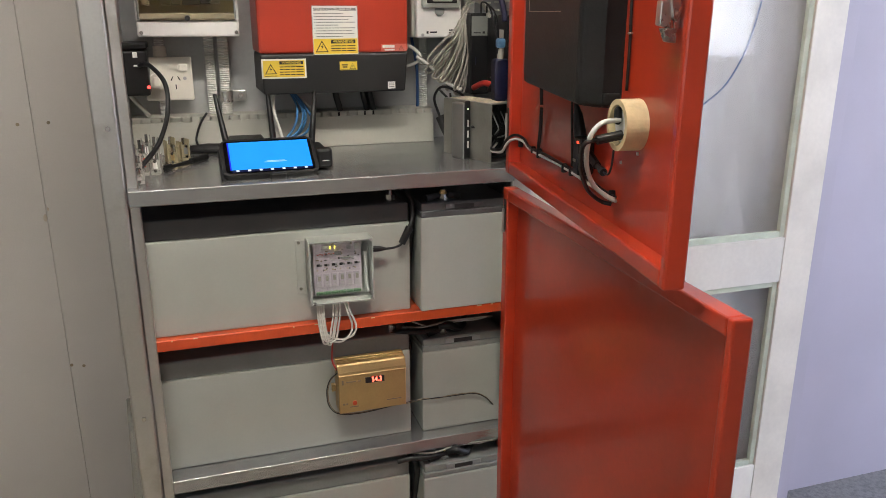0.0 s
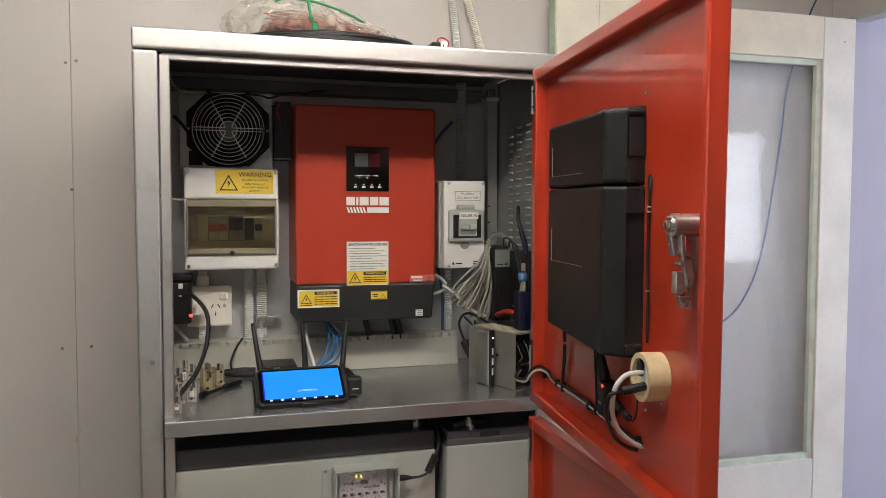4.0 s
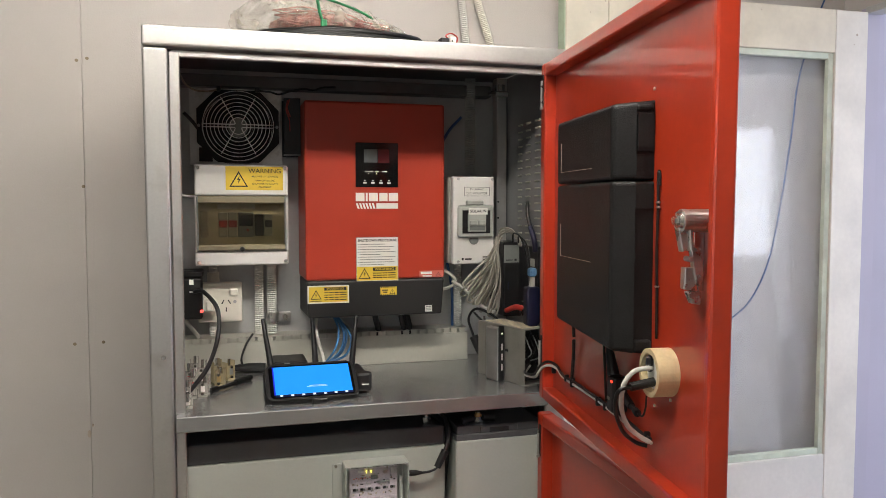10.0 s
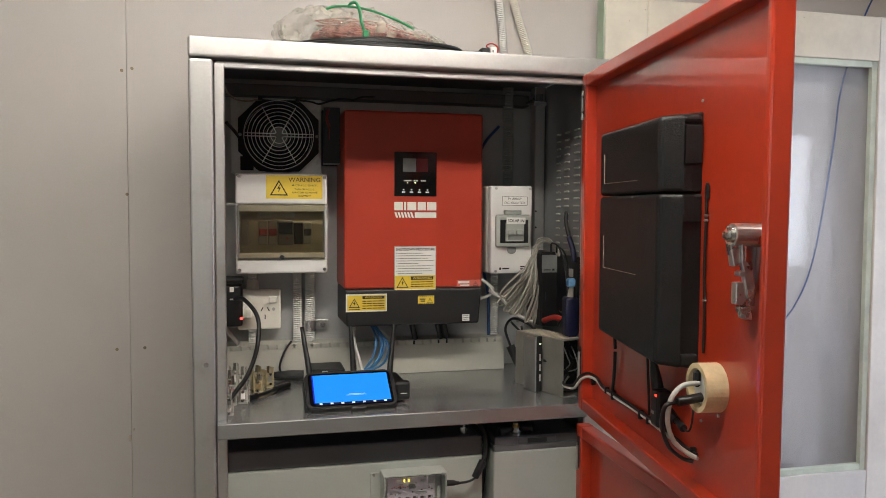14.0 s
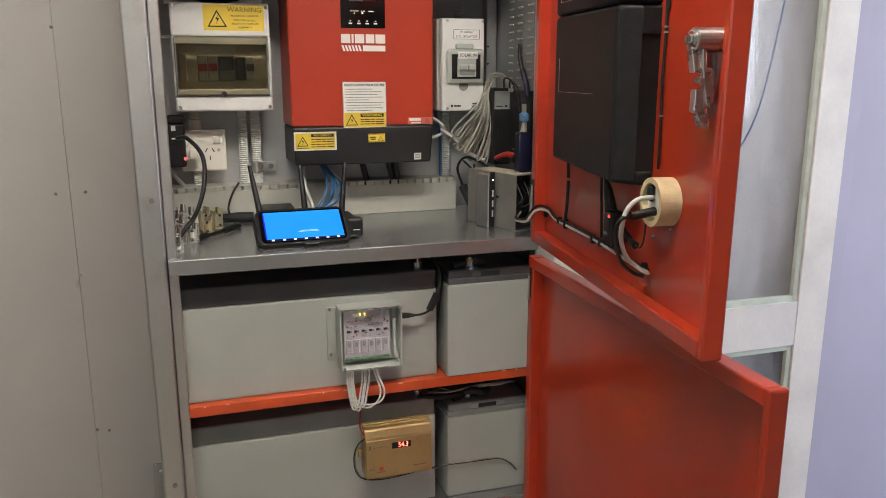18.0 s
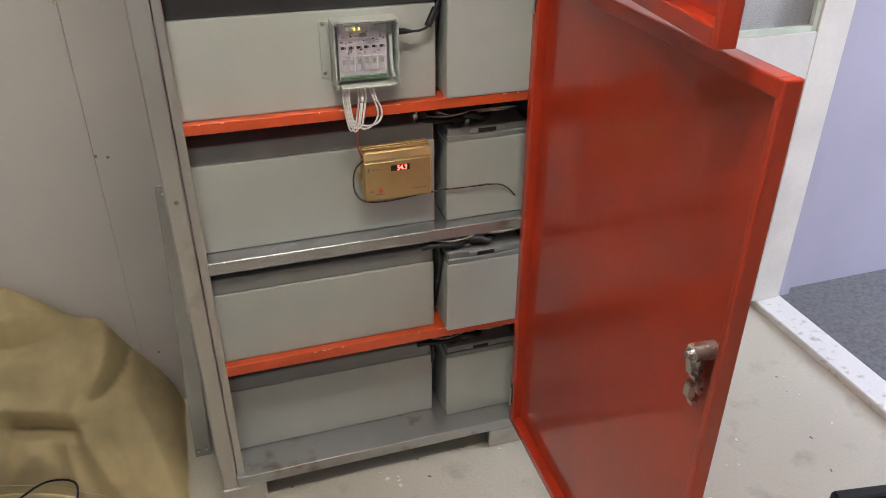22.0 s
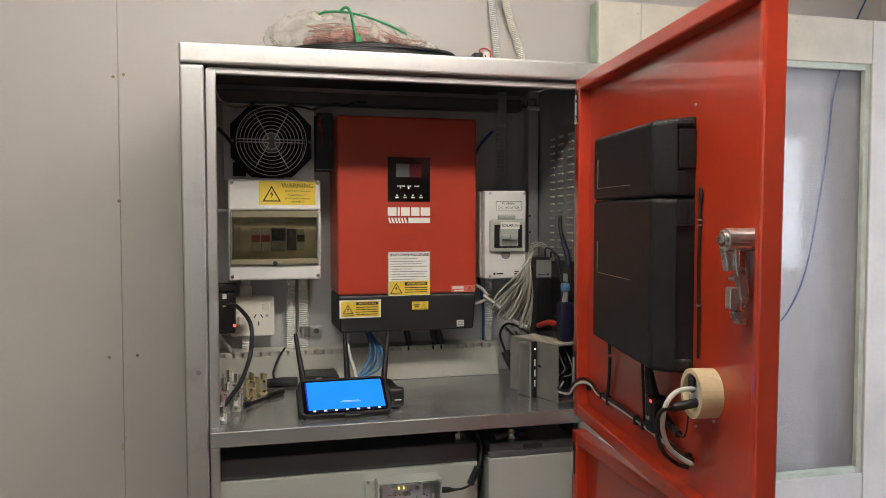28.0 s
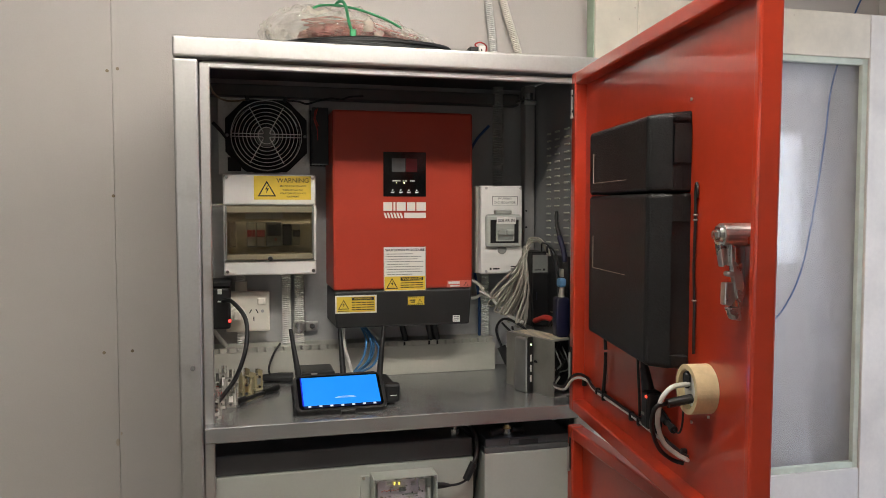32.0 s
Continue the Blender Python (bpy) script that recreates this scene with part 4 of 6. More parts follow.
def conduit(pts, r, label, group="", mt="conduit", pitch=0.0040):
    bm = bm_new()
    tube(bm, pts, r, n=14, steps=6, ribs=(pitch, r * 0.26) if pitch else None)
    for f in bm.faces:
        f.smooth = False
    return single("conduit", bm, mt, pts[-1], label, "conduit", group)


conduit([(0.187, 0.350, 1.43), (0.187, 0.350, 1.34), (0.187, 0.350, 1.265)], 0.0105, "white corrugated conduit under the breaker box", "corrugated conduits")
conduit([(0.2135, 0.350, 1.43), (0.2135, 0.350, 1.34), (0.2135, 0.350, 1.265)], 0.0115, "white corrugated conduit under the breaker box", "corrugated conduits")
conduit([(0.093, 0.353, 1.308), (0.093, 0.353, 1.29), (0.093, 0.353, 1.265)], 0.0085, "white corrugated conduit under the outlet", "corrugated conduits")
conduit([(0.0945, 0.353, 1.428), (0.0945, 0.353, 1.42), (0.0945, 0.353, 1.4086)], 0.0105, "short white conduit over the outlet", "corrugated conduits")
conduit([(0.626, 0.345, 1.424), (0.626, 0.345, 1.34), (0.626, 0.345, 1.26)], 0.0095, "white corrugated conduit under the isolator", "corrugated conduits")
conduit([(0.652, 0.335, 1.83), (0.652, 0.335, 1.7), (0.652, 0.335, 1.609)], 0.0125, "grey conduit over the isolator box", "corrugated conduits", "steel_in")
sd = thing("conduit_saddle", Matrix.Translation((0.215, 0.36, 1.308)), "bright steel saddle clamp round the conduit", "clamp")
bm = bm_new()
cyl(bm, (0.2135, 0.350, 1.298), (0.2135, 0.350, 1.320), 0.0135, n=20)
part("band", bm, "satin", sd)
part("tab", B(0.2265, 0.253, 0.357, 0.3600, 1.2985, 1.3195, bevel=0.001, seg=2), "satin", sd)
bm = bm_new()
cyl(bm, (0.241, 0.36, 1.309), (0.241, 0.354, 1.309), 0.006, n=6)
part("bolt", bm, "chrome", sd)
duct = thing("cable_duct", Matrix.Translation((0.33, 0.34, 1.207)), "grey slotted plastic cable duct along the back", "cable duct")
part("duct_wall", B(0.032, 0.640, 0.3125, 0.3155, 1.2032, 1.2655, bevel=0.0008), "pvc", duct)
part("duct_back", B(0.032, 0.640, 0.366, 0.3697, 1.2032, 1.276), "pvc", duct)
part("duct_floor", B(0.032, 0.640, 0.3157, 0.3658, 1.2032, 1.2055), "pvc", duct)
part("duct_cover", B(0.032, 0.640, 0.3160, 0.3697, 1.2735, 1.2755, bevel=0.0006), "pvc", duct)
x = 0.034
while x < 0.636:
    part("duct_finger", B(x, x + 0.0140, 0.3127, 0.3153, 1.2653, 1.2747, bevel=0.0006), "pvc", duct)
    x += 0.0183

# ---- router, phone and what lies round them ----
SZ = 1.2032
rt = thing("router", Matrix.Translation((0.28, 0.11, SZ)), "black router with three aerials behind a phone", "router")
part("body", B(0.195, 0.372, 0.086, 0.175, SZ + 0.002, SZ + 0.034, bevel=0.006, seg=2), "black", rt)
part("front_lip", B(0.345, 0.375, 0.058, 0.075, SZ + 0.004, SZ + 0.040, bevel=0.006, seg=2), "black", rt)
bars([(0.356, 0.368, SZ + 0.018, 0.0016)], 0.0578, rt, "label")
for a, b in (((0.2005, 0.155, SZ + 0.03), (0.186, 0.185, 1.330)), ((0.284, 0.160, SZ + 0.03), (0.280, 0.185, 1.328)), ((0.352, 0.155, SZ + 0.03), (0.366, 0.180, 1.330))):
    a, b = Vector(a), Vector(b)
    bm = bm_new()
    cyl(bm, a, a.lerp(b, 0.25), 0.0062, 0.0058, n=10)
    cyl(bm, a.lerp(b, 0.25), b, 0.0056, 0.0036, n=10)
    part("aerial", bm, "black", rt)
PH = pose(0.2650, 0.020, SZ + 0.0085, -53, 0, 1.5)
ph = thing("phone", PH, "phone in a black case with a bright blue screen", "phone")
part("case", slab(bm_new(), rounded(-0.0805, 0.0805, -0.001, 0.082, 0.013), -0.0005, 0.0105, 0.002), "black", ph, "black rubber case", local=True, smooth=False)
part("bezel", slab(bm_new(), rounded(-0.0745, 0.0745, 0.0035, 0.0775, 0.008), -0.0012, 0.0), "gloss_black", ph, local=True)
part("screen", B(-0.0655, 0.0695, -0.0018, -0.0012, 0.0105, 0.0735), glowing("blue_screen", (0.012, 0.30, 1.0), 1.15), ph, "lit plain blue screen", local=True)
part("status_edge", B(-0.068, -0.0656, -0.0018, -0.0012, 0.0105, 0.0735), glowing("deep_blue_screen", (0.01, 0.015, 0.7), 0.9), ph, local=True)
part("icon_bar", B(-0.0655, 0.0695, -0.0018, -0.0012, 0.0055, 0.0103), glowing("navy_screen", (0.0, 0.004, 0.05), 0.5), ph, local=True)
bm = bm_new()
for i in range(7):
    box(bm, -0.0585 + 0.019 * i, -0.0535 + 0.019 * i, -0.0023, -0.0019, 0.0062, 0.0098, bevel=0.0)
part("icon", bm, glowing("white_icons", (0.9, 0.95, 1.0), 1.0), ph, local=True)
bm = bm_new()
box(bm, -0.006, 0.024, -0.0022, -0.0018, 0.0265, 0.0275), box(bm, -0.010, 0.027, -0.0022, -0.0018, 0.0245, 0.0252)
part("fine_print", bm, glowing("pale_print", (0.5, 0.8, 1.0), 1.0), ph, local=True)
ps = thing("phone_stand", PH, "black tilting stand holding the phone", "stand")
part("backrest", slab(bm_new(), rounded(-0.0835, 0.0720, -0.0020, 0.0760, 0.010), 0.0108, 0.0190, 0.002), "black", ps, local=True)
part("lip", B(-0.004, 0.022, -0.006, 0.0190, -0.0085, -0.0022, bevel=0.002, seg=2), "black", ps, "small black lip under the phone", local=True)
part("strut", B(-0.012, 0.012, 0.0195, 0.0240, -0.004, 0.050, bevel=0.0015), "black", ps, local=True)
hb = thing("network_adapter", Matrix.Translation((0.25, 0.26, SZ)), "flat black adapter box behind the router", "adapter")
part("body", B(0.208, 0.275, 0.225, 0.30, SZ, SZ + 0.034, bevel=0.003), "black", hb)
part("sticker", B(0.228, 0.240, 0.2243, 0.2249, SZ + 0.022, SZ + 0.031), "battery", hb)


def cable(pts, r, mt, label, group="", name="cable", n=8, category="cable"):
    bm = bm_new()
    tube(bm, pts, r, n=n, steps=7)
    return single(name, bm, mt, pts[-1], label, category, group)


cable([(0.060, 0.268, 1.378), (0.078, 0.235, 1.380), (0.103, 0.20, 1.350), (0.103, 0.18, 1.300), (0.086, 0.13, 1.256), (0.062, 0.09, 1.230), (0.044, 0.06, 1.216)], 0.0042, "rubber", "thick black power cable hanging from the plug pack")
ic = thing("inline_plug", Matrix.Translation((0.165, 0.30, SZ)), "black inline cable plug lying on the shelf", "plug")
bm = bm_new()
cyl(bm, (0.135, 0.305, SZ + 0.0105), (0.168, 0.300, SZ + 0.0105), 0.0065, 0.010, n=12), cyl(bm, (0.168, 0.300, SZ + 0.0105), (0.196, 0.295, SZ + 0.0105), 0.010, 0.0095, n=12)
part("body", bm, "black", ic)
bm = bm_new()
cyl(bm, (0.112, 0.308, SZ + 0.0105), (0.135, 0.305, SZ + 0.0105), 0.003, n=8)
part("lead", bm, "rubber", ic)
cable([(0.150, 0.300, SZ + 0.016), (0.148, 0.300, 1.235), (0.158, 0.305, 1.262), (0.172, 0.313, 1.282)], 0.0022, "rubber", "thin black lead rising to the duct")
st = thing("cable_end", Matrix.Translation((0.12, 0.17, SZ)), "short black cable end with a bright tip on the shelf", "cable")
bm = bm_new()
cyl(bm, (0.100, 0.147, SZ + 0.0055), (0.135, 0.192, SZ + 0.0055), 0.0035, n=10)
part("neck", bm, "rubber", st)
bm = bm_new()
cyl(bm, (0.135, 0.192, SZ + 0.006), (0.163, 0.228, SZ + 0.006), 0.006, 0.0058, n=12)
part("grip", bm, "black", st)
bm = bm_new()
cyl(bm, (0.088, 0.131, SZ + 0.006), (0.100, 0.147, SZ + 0.006), 0.006, n=12)
part("collar", bm, "black", st)
bm = bm_new()
cyl(bm, (0.074, 0.113, SZ + 0.006), (0.088, 0.131, SZ + 0.006), 0.0024, n=10)
part("tip", bm, "chrome", st)
# clear fuse holders in a loose row
amber = material("yellowed_clear_plastic", (0.70, 0.60, 0.36), 0.2, 0, 0.08, 40, 200, 0.02)
amber.node_tree.nodes["Principled BSDF"].inputs["Alpha"].default_value = 0.55


def fuse_holder(x, y, h, a, tilt, body, inner):
    fh = thing("fuse_holder", pose(x, y, SZ, tilt, 0, a), "clear plastic fuse holder with bright contacts" if body == "clear" else "yellowed plastic fuse holder with bright bolts", "fuse holder", "fuse holders on the shelf")
    part("base", B(-0.0085, 0.0085, -0.011, 0.011, 0.0, 0.006, bevel=0.001), body, fh, local=True)
    part("housing", B(-0.0065, 0.0065, -0.009, 0.009, 0.0062, h * 0.74, bevel=0.0015, seg=2), body, fh, local=True)
    part("side_wing", B(-0.0085, -0.0067, -0.010, 0.010, 0.0062, h * 0.9, bevel=0.0006), body, fh, local=True)
    part("side_wing", B(0.0067, 0.0085, -0.010, 0.010, 0.0062, h, bevel=0.0006), body, fh, local=True)
    part("element", B(-0.0035, 0.0035, -0.0100, -0.0091, h * 0.30, h * 0.62, bevel=0.0003), inner, fh, local=True)
    for z in (0.20, 0.68):
        bm = bm_new()
        cyl(bm, (0.0, -0.0092, h * z), (0.0, -0.0128, h * z), 0.0026, n=6)
        part("bolt", bm, "chrome", fh, local=True)
    bm = bm_new()
    cyl(bm, (0.001, 0.0, h * 0.741), (0.001, 0.0, h + 0.002), 0.0028, n=10)
    part("stud", bm, "chrome", fh, local=True)


for args in ((0.052, 0.045, 0.022, 8, 0, "clear", "label"), (0.050, 0.080, 0.038, -6, 0, "clear", "label"), (0.057, 0.115, 0.050, 4, 0, "clear", "wire_red"), (0.078, 0.122, 0.034, -12, 0, "clear", "label"), (0.050, 0.160, 0.052, 12, 0, "clear", "wire_red"), (0.073, 0.190, 0.052, -4, 0, "clear", "label"), (0.099, 0.228, 0.046, 18, 0, amber, "rust"), (0.106, 0.196, 0.034, -14, 0, amber, "gold"), (0.058, 0.24, 0.05, 5, 0, "clear", "label"), (0.122, 0.244, 0.040, 30, 0, amber, "lid")):
    fuse_holder(*args)
cable([(0.034, 0.33, 1.318), (0.048, 0.325, 1.300), (0.066, 0.318, 1.278)], 0.0042, "wire", "short white cable at the duct")
cable([(0.010, 0.30, 1.62), (0.018, 0.305, 1.60), (0.022, 0.30, 1.575), (0.045, 0.30, 1.567), (0.0628, 0.30, 1.567)], 0.0028, "wire", "white cable entering the breaker box")
cable([(0.008, 0.31, 1.68), (0.014, 0.31, 1.62), (0.016, 0.312, 1.58), (0.030, 0.315, 1.568), (0.0628, 0.318, 1.5685)], 0.0025, material("green_yellow_sheath", (0.30, 0.36, 0.05), 0.5, 0, 0.15, 60, 200, 0.0), "green and yellow earth wire beside the breaker box")
cable([(0.040, 0.060, 1.792), (0.046, 0.10, 1.780), (0.0535, 0.16, 1.768), (0.0685, 0.24, 1.7685), (0.0895, 0.28, 1.7725), (0.109, 0.292, 1.778)], 0.0019, "rust", "thin brown lead running to the fan", "fan leads")
cable([(0.190, 0.292, 1.779), (0.213, 0.29, 1.777), (0.2295, 0.285, 1.7725), (0.252, 0.285, 1.780), (0.278, 0.285, 1.7855), (0.2985, 0.285, 1.784), (0.317, 0.285, 1.790), (0.345, 0.30, 1.794)], 0.0021, "rubber", "thin black lead from the fan over the inverter", "fan leads")
for x in (0.1115, 0.1865):
    single("cable_clip", B(x - 0.004, x + 0.004, 0.288, 0.3554, 1.776, 1.786, bevel=0.001), "black", (x, 0.3554, 1.776), "small black clip over the fan", "cable clip", "fan lead clips")
cable([(0.045, 0.285, 1.73), (0.06, 0.295, 1.715), (0.072, 0.305, 1.70)], 0.0035, "rubber", "short black fan lead")
# wires under the inverter
cable([(0.315, 0.30, 1.335), (0.302, 0.285, 1.322), (0.296, 0.25, 1.29), (0.300, 0.19, 1.255), (0.302, 0.165, 1.238)], 0.0032, "wire", "white network cable from inverter to router", "wires under the inverter")
for k, o in enumerate((0.0, 0.009, 0.016, 0.024)):
    d = 0.012 * (k % 2)
    cable([(0.318 + o * 0.4, 0.30, 1.333), (0.336 + o * 0.7, 0.285 - d, 1.314 - 0.004 * k), (0.342 + o, 0.255 - d, 1.289 - 0.005 * k), (0.330 + o * 0.8, 0.215 - d, 1.262 - 0.004 * k), (0.306 + o * 0.5, 0.182, 1.240)], 0.0024, "blue_wire", "blue network cable curving from inverter to router", "wires under the inverter")
cable([(0.300, 0.30, 1.322), (0.318, 0.295, 1.330), (0.345, 0.30, 1.312), (0.375, 0.315, 1.285), (0.39, 0.33, 1.268)], 0.0032, "battery", "grey wire curving into the duct", "wires under the inverter")
for x in (0.425, 0.482, 0.495):
    cable([(x, 0.30, 1.326), (x + 0.004, 0.305, 1.305), (x + 0.012, 0.318, 1.282), (x + 0.016, 0.335, 1.262)], 0.0065, "rubber", "thick black cable from the inverter into the duct", "wires under the inverter", n=10)
cable([(0.556, 0.30, 1.400), (0.580, 0.285, 1.405), (0.600, 0.275, 1.385), (0.585, 0.285, 1.368), (0.556, 0.30, 1.365)], 0.0035, "wire", "white cable loop beside the inverter")
cable([(0.590, 0.27, 1.385), (0.615, 0.262, 1.368), (0.645, 0.24, 1.335), (0.668, 0.21, 1.322)], 0.0035, "wire", "white cable running to the silver box")
cable([(0.560, 0.34, 1.62), (0.575, 0.335, 1.66), (0.60, 0.335, 1.71), (0.632, 0.338, 1.745)], 0.0032, "blue", "blue cable behind the inverter")
cable([(0.597, 0.345, 1.47), (0.600, 0.34, 1.42), (0.611, 0.342, 1.36), (0.613, 0.345, 1.265)], 0.0032, "blue", "blue cable along the conduit")
# white cable bundle under the isolator
random.seed(5)
KNOT = Vector((0.683, 0.245, 1.472))
for i in range(13):
    k = i / 12
    y = 0.262 - 0.050 * random.random()
    turn = Vector((0.609 + 0.060 * k + random.uniform(-0.005, 0.005), y, 1.378 - 0.058 * k ** 0.8 + random.uniform(-0.008, 0.008)))
    along = (KNOT - turn).normalized()
    across = Vector((along.z, 0, -along.x))
    w = random.uniform(0.0045, 0.0095)
    out, back = [], []
    for q in (0.16, 0.36, 0.60, 0.82):
        c = turn.lerp(KNOT, q) + Vector((0.010 * math.sin(q * 3.1), -0.012 * math.sin(q * 3.1), 0.004 * math.sin(q * 5 + i)))
        spread = w * (1.0 - 0.55 * q)
        out.append(c + across * spread + Vector((0, 0.003, 0)))
        back.append(c - across * spread - Vector((0, 0.003, 0)))
    top = KNOT + Vector((random.uniform(-0.006, 0.007), random.uniform(-0.012, 0.012), random.uniform(-0.014, 0.010)))
    cable([top] + out[::-1] + [turn + across * w * 0.7 - along * 0.004, turn - along * 0.009, turn - across * w * 0.7 - along * 0.004] + back + [top + Vector((0.004, -0.006, 0.003))], 0.0021 + 0.0005 * random.random(), "dull_wire", "greyish white cable folded in a loose hanging hank", "loose white cable bundle", n=6)
for i in range(3):
    a = 0.006 * i
    cable([(0.688, 0.240, 1.462 + a), (0.686, 0.228, 1.484 + a), (0.700, 0.215 - a, 1.492 + 0.5 * a), (0.714, 0.205 - a, 1.478), (0.718, 0.200 - a, 1.462)], 0.0021, "dull_wire", "white cable looped over the hank", "loose white cable bundle", n=6)
for i in range(2):
    y = 0.190 - 0.018 * i
    cable([(0.700 + 0.005 * i, y, 1.4705), (0.697 + 0.005 * i, y - 0.012, 1.490 - 0.006 * i), (0.702 + 0.004 * i, y - 0.045, 1.478 - 0.01 * i), (0.712, 0.135 - 0.008 * i, 1.42), (0.708 - 0.005 * i, 0.125 - 0.012 * i, 1.36), (0.700 - 0.006 * i, 0.135, 1.324)], 0.0018, "rubber", "black lead looping from the control box", "black leads at the side", n=6)

# ---- silver box and gear at the right ----
SB = pose(0.664, 0.032, SZ, 0, 0, 17.5)
sb = thing("power_supply", SB, "open silver metal power supply with wires inside", "power supply")
part("side_plate", B(0.0, 0.0018, 0.0, 0.150, 0.0, 0.108, bevel=0.0004), "zinc", sb, local=True)
bm = B(0.0018, 0.060, 0.004, 0.150, 0.1062, 0.108, bevel=0.0004)
part("top_plate", bm, "zinc", sb, local=True)
for i in range(11):
    part("vent_slot", B(0.008, 0.052, 0.018 + 0.0115 * i, 0.023 + 0.0115 * i, 0.1080, 0.1085), "card", sb, local=True)
part("floor_plate", B(0.0018, 0.060, 0.0, 0.150, 0.0, 0.0018), "zinc", sb, local=True)
part("circuit_board", B(0.006, 0.058, 0.012, 0.148, 0.006, 0.0085), "ink", sb, local=True)
# solid black block added in place of the open housing's dark, shaded inside
part("dark_fill_block", B(0.0020, 0.0600, 0.030, 0.148, 0.0088, 0.1055), "ink", sb, "black block standing in for the shaded inside", local=True)
for i in range(5):
    x = 0.010 + 0.010 * i
    part("inner_wire", tube(bm_new(), [(x, 0.031, 0.03 + 0.01 * (i % 2)), (x + 0.006, 0.012, 0.05 + 0.008 * (i % 3)), (x - 0.003, 0.008, 0.075), (x + 0.004, 0.028, 0.09)], 0.0013), "lid" if i % 2 else "rubber", sb, local=True)
hu = thing("usb_hub", pose(0.640, 0.088, SZ, 0, 0, 17.5), "slim silver and black hub standing on edge", "hub")
part("body", B(-0.012, 0.002, 0.0, 0.040, 0.0, 0.105, bevel=0.002), "alu", hu, local=True)
part("front_strip", B(-0.012, 0.002, -0.004, 0.0, 0.0, 0.110, bevel=0.002), "black", hu, local=True)
for z in (0.022, 0.042, 0.062):
    part("port", B(-0.0065, -0.003, -0.0046, -0.0039, z, z + 0.013), "label", hu, local=True)
bm = bm_new()
cyl(bm, (-0.005, -0.004, 0.095), (-0.005, -0.0052, 0.095), 0.0015, n=10)
part("indicator", bm, glowing("green_white_indicator", (0.85, 1.0, 0.6), 5.0), hu, "lit indicator", local=True)
fb = thing("ferrite_lead", Matrix.Translation((0.640, 0.29, 1.25)), "black lead with a ferrite block", "cable")
bm = bm_new()
cyl(bm, (0.640, 0.270, 1.262), (0.655, 0.255, 1.222), 0.0095, n=12)
part("ferrite", bm, "black", fb)
bm = tube(bm_new(), [(0.640, 0.270, 1.262), (0.630, 0.275, 1.30), (0.640, 0.25, 1.325), (0.662, 0.20, 1.315), (0.668, 0.15, 1.295)], 0.0028)
part("lead", bm, "rubber", fb)
for pts in ([(0.628, 0.23, 1.32), (0.640, 0.17, 1.295), (0.655, 0.12, 1.262), (0.648, 0.125, 1.246)], [(0.645, 0.086, 1.265), (0.664, 0.07, 1.262), (0.680, 0.065, 1.285), (0.690, 0.07, 1.30), (0.696, 0.08, 1.29)], [(0.640, 0.20, 1.315), (0.630, 0.15, 1.29), (0.634, 0.11, 1.268), (0.640, 0.10, 1.27)]):
    cable(pts, 0.0024, "rubber", "thin black lead looped round the hub", "leads round the hub")
bx = thing("control_box", Matrix.Translation((0.70, 0.24, 1.316)), "dark box with a grey label panel behind the cables", "electronics box")
part("body", B(0.6845, 0.7258, 0.2045, 0.295, 1.3125, 1.470, bevel=0.003), "black", bx)
lab = part("sticker", B(0.6860, 0.7195, 0.2043, 0.2049, 1.4270, 1.4640), "lid", bx, "grey label panel")
bars([(0.690, 0.705, 1.4325, 0.0020), (0.709, 0.714, 1.4330, 0.0040)], 0.2043, lab, "ink")
part("side_tab", B(0.6945, 0.6960, 0.2030, 0.2049, 1.370, 1.386), "navy", bx)
sx = thing("side_box", Matrix.Translation((0.7225, 0.15, 1.318)), "black electronics box fixed along the louvred side", "electronics box")
part("body", B(0.7195, 0.7261, 0.098, 0.204, 1.3180, 1.466, bevel=0.002), "black", sx)
part("sticker", B(0.7189, 0.7194, 0.118, 0.140, 1.424, 1.440), "pvc", sx)
for z in (1.330, 1.345):
    part("vent_slot", B(0.7189, 0.7194, 0.168, 0.186, z, z + 0.003), "zinc", sx)
bt = thing("glue_bottle", Matrix.Translation((0.698, 0.080, 1.3118)), "dark blue bottle with a pale neck standing on the silver box", "bottle")
part("bottle", slab(bm_new(), rounded(0.685, 0.7115, 1.3122, 1.3890, 0.006), 0.070, 0.092, 0.004), "navy", bt, smooth=True)
bm = bm_new()
cyl(bm, (0.698, 0.081, 1.3888), (0.700, 0.081, 1.4080), 0.0062, 0.0045, n=14)
part("neck", bm, "dull_wire", bt, "greyish white neck")
part("cap", B(0.690, 0.7065, 0.072, 0.090, 1.4082, 1.4260, bevel=0.005, seg=2), material("bright_blue_plastic", (0.10, 0.24, 0.42), 0.5, 0, 0.12, 40, 200, 0.1), bt, "pale blue cap")
cl = thing("hanging_clip", Matrix.Translation((0.705, 0.13, 1.50)), "black and navy clip hanging on the louvred side", "clip")
part("grip", tube(bm_new(), [(0.716, 0.150, 1.555), (0.712, 0.14, 1.53), (0.714, 0.13, 1.505)], 0.004), "black", cl)
part("jaw", tube(bm_new(), [(0.714, 0.13, 1.505), (0.716, 0.115, 1.48), (0.718, 0.11, 1.455)], 0.0055), "navy", cl)
cable([(0.690, 0.20, 1.326), (0.697, 0.16, 1.338), (0.708, 0.13, 1.334), (0.715, 0.10, 1.326)], 0.006, "wire_red", "red lead lying on the silver box")

# ---- what hangs on the upper door ----
def on_door(bm):
    bmesh.ops.transform(bm, matrix=UP, verts=bm.verts)
    return bm


tc = thing("equipment_case", UP @ Matrix.Translation((0.318, 0.0235, 1.374)), "black moulded plastic case fixed on the door", "case")
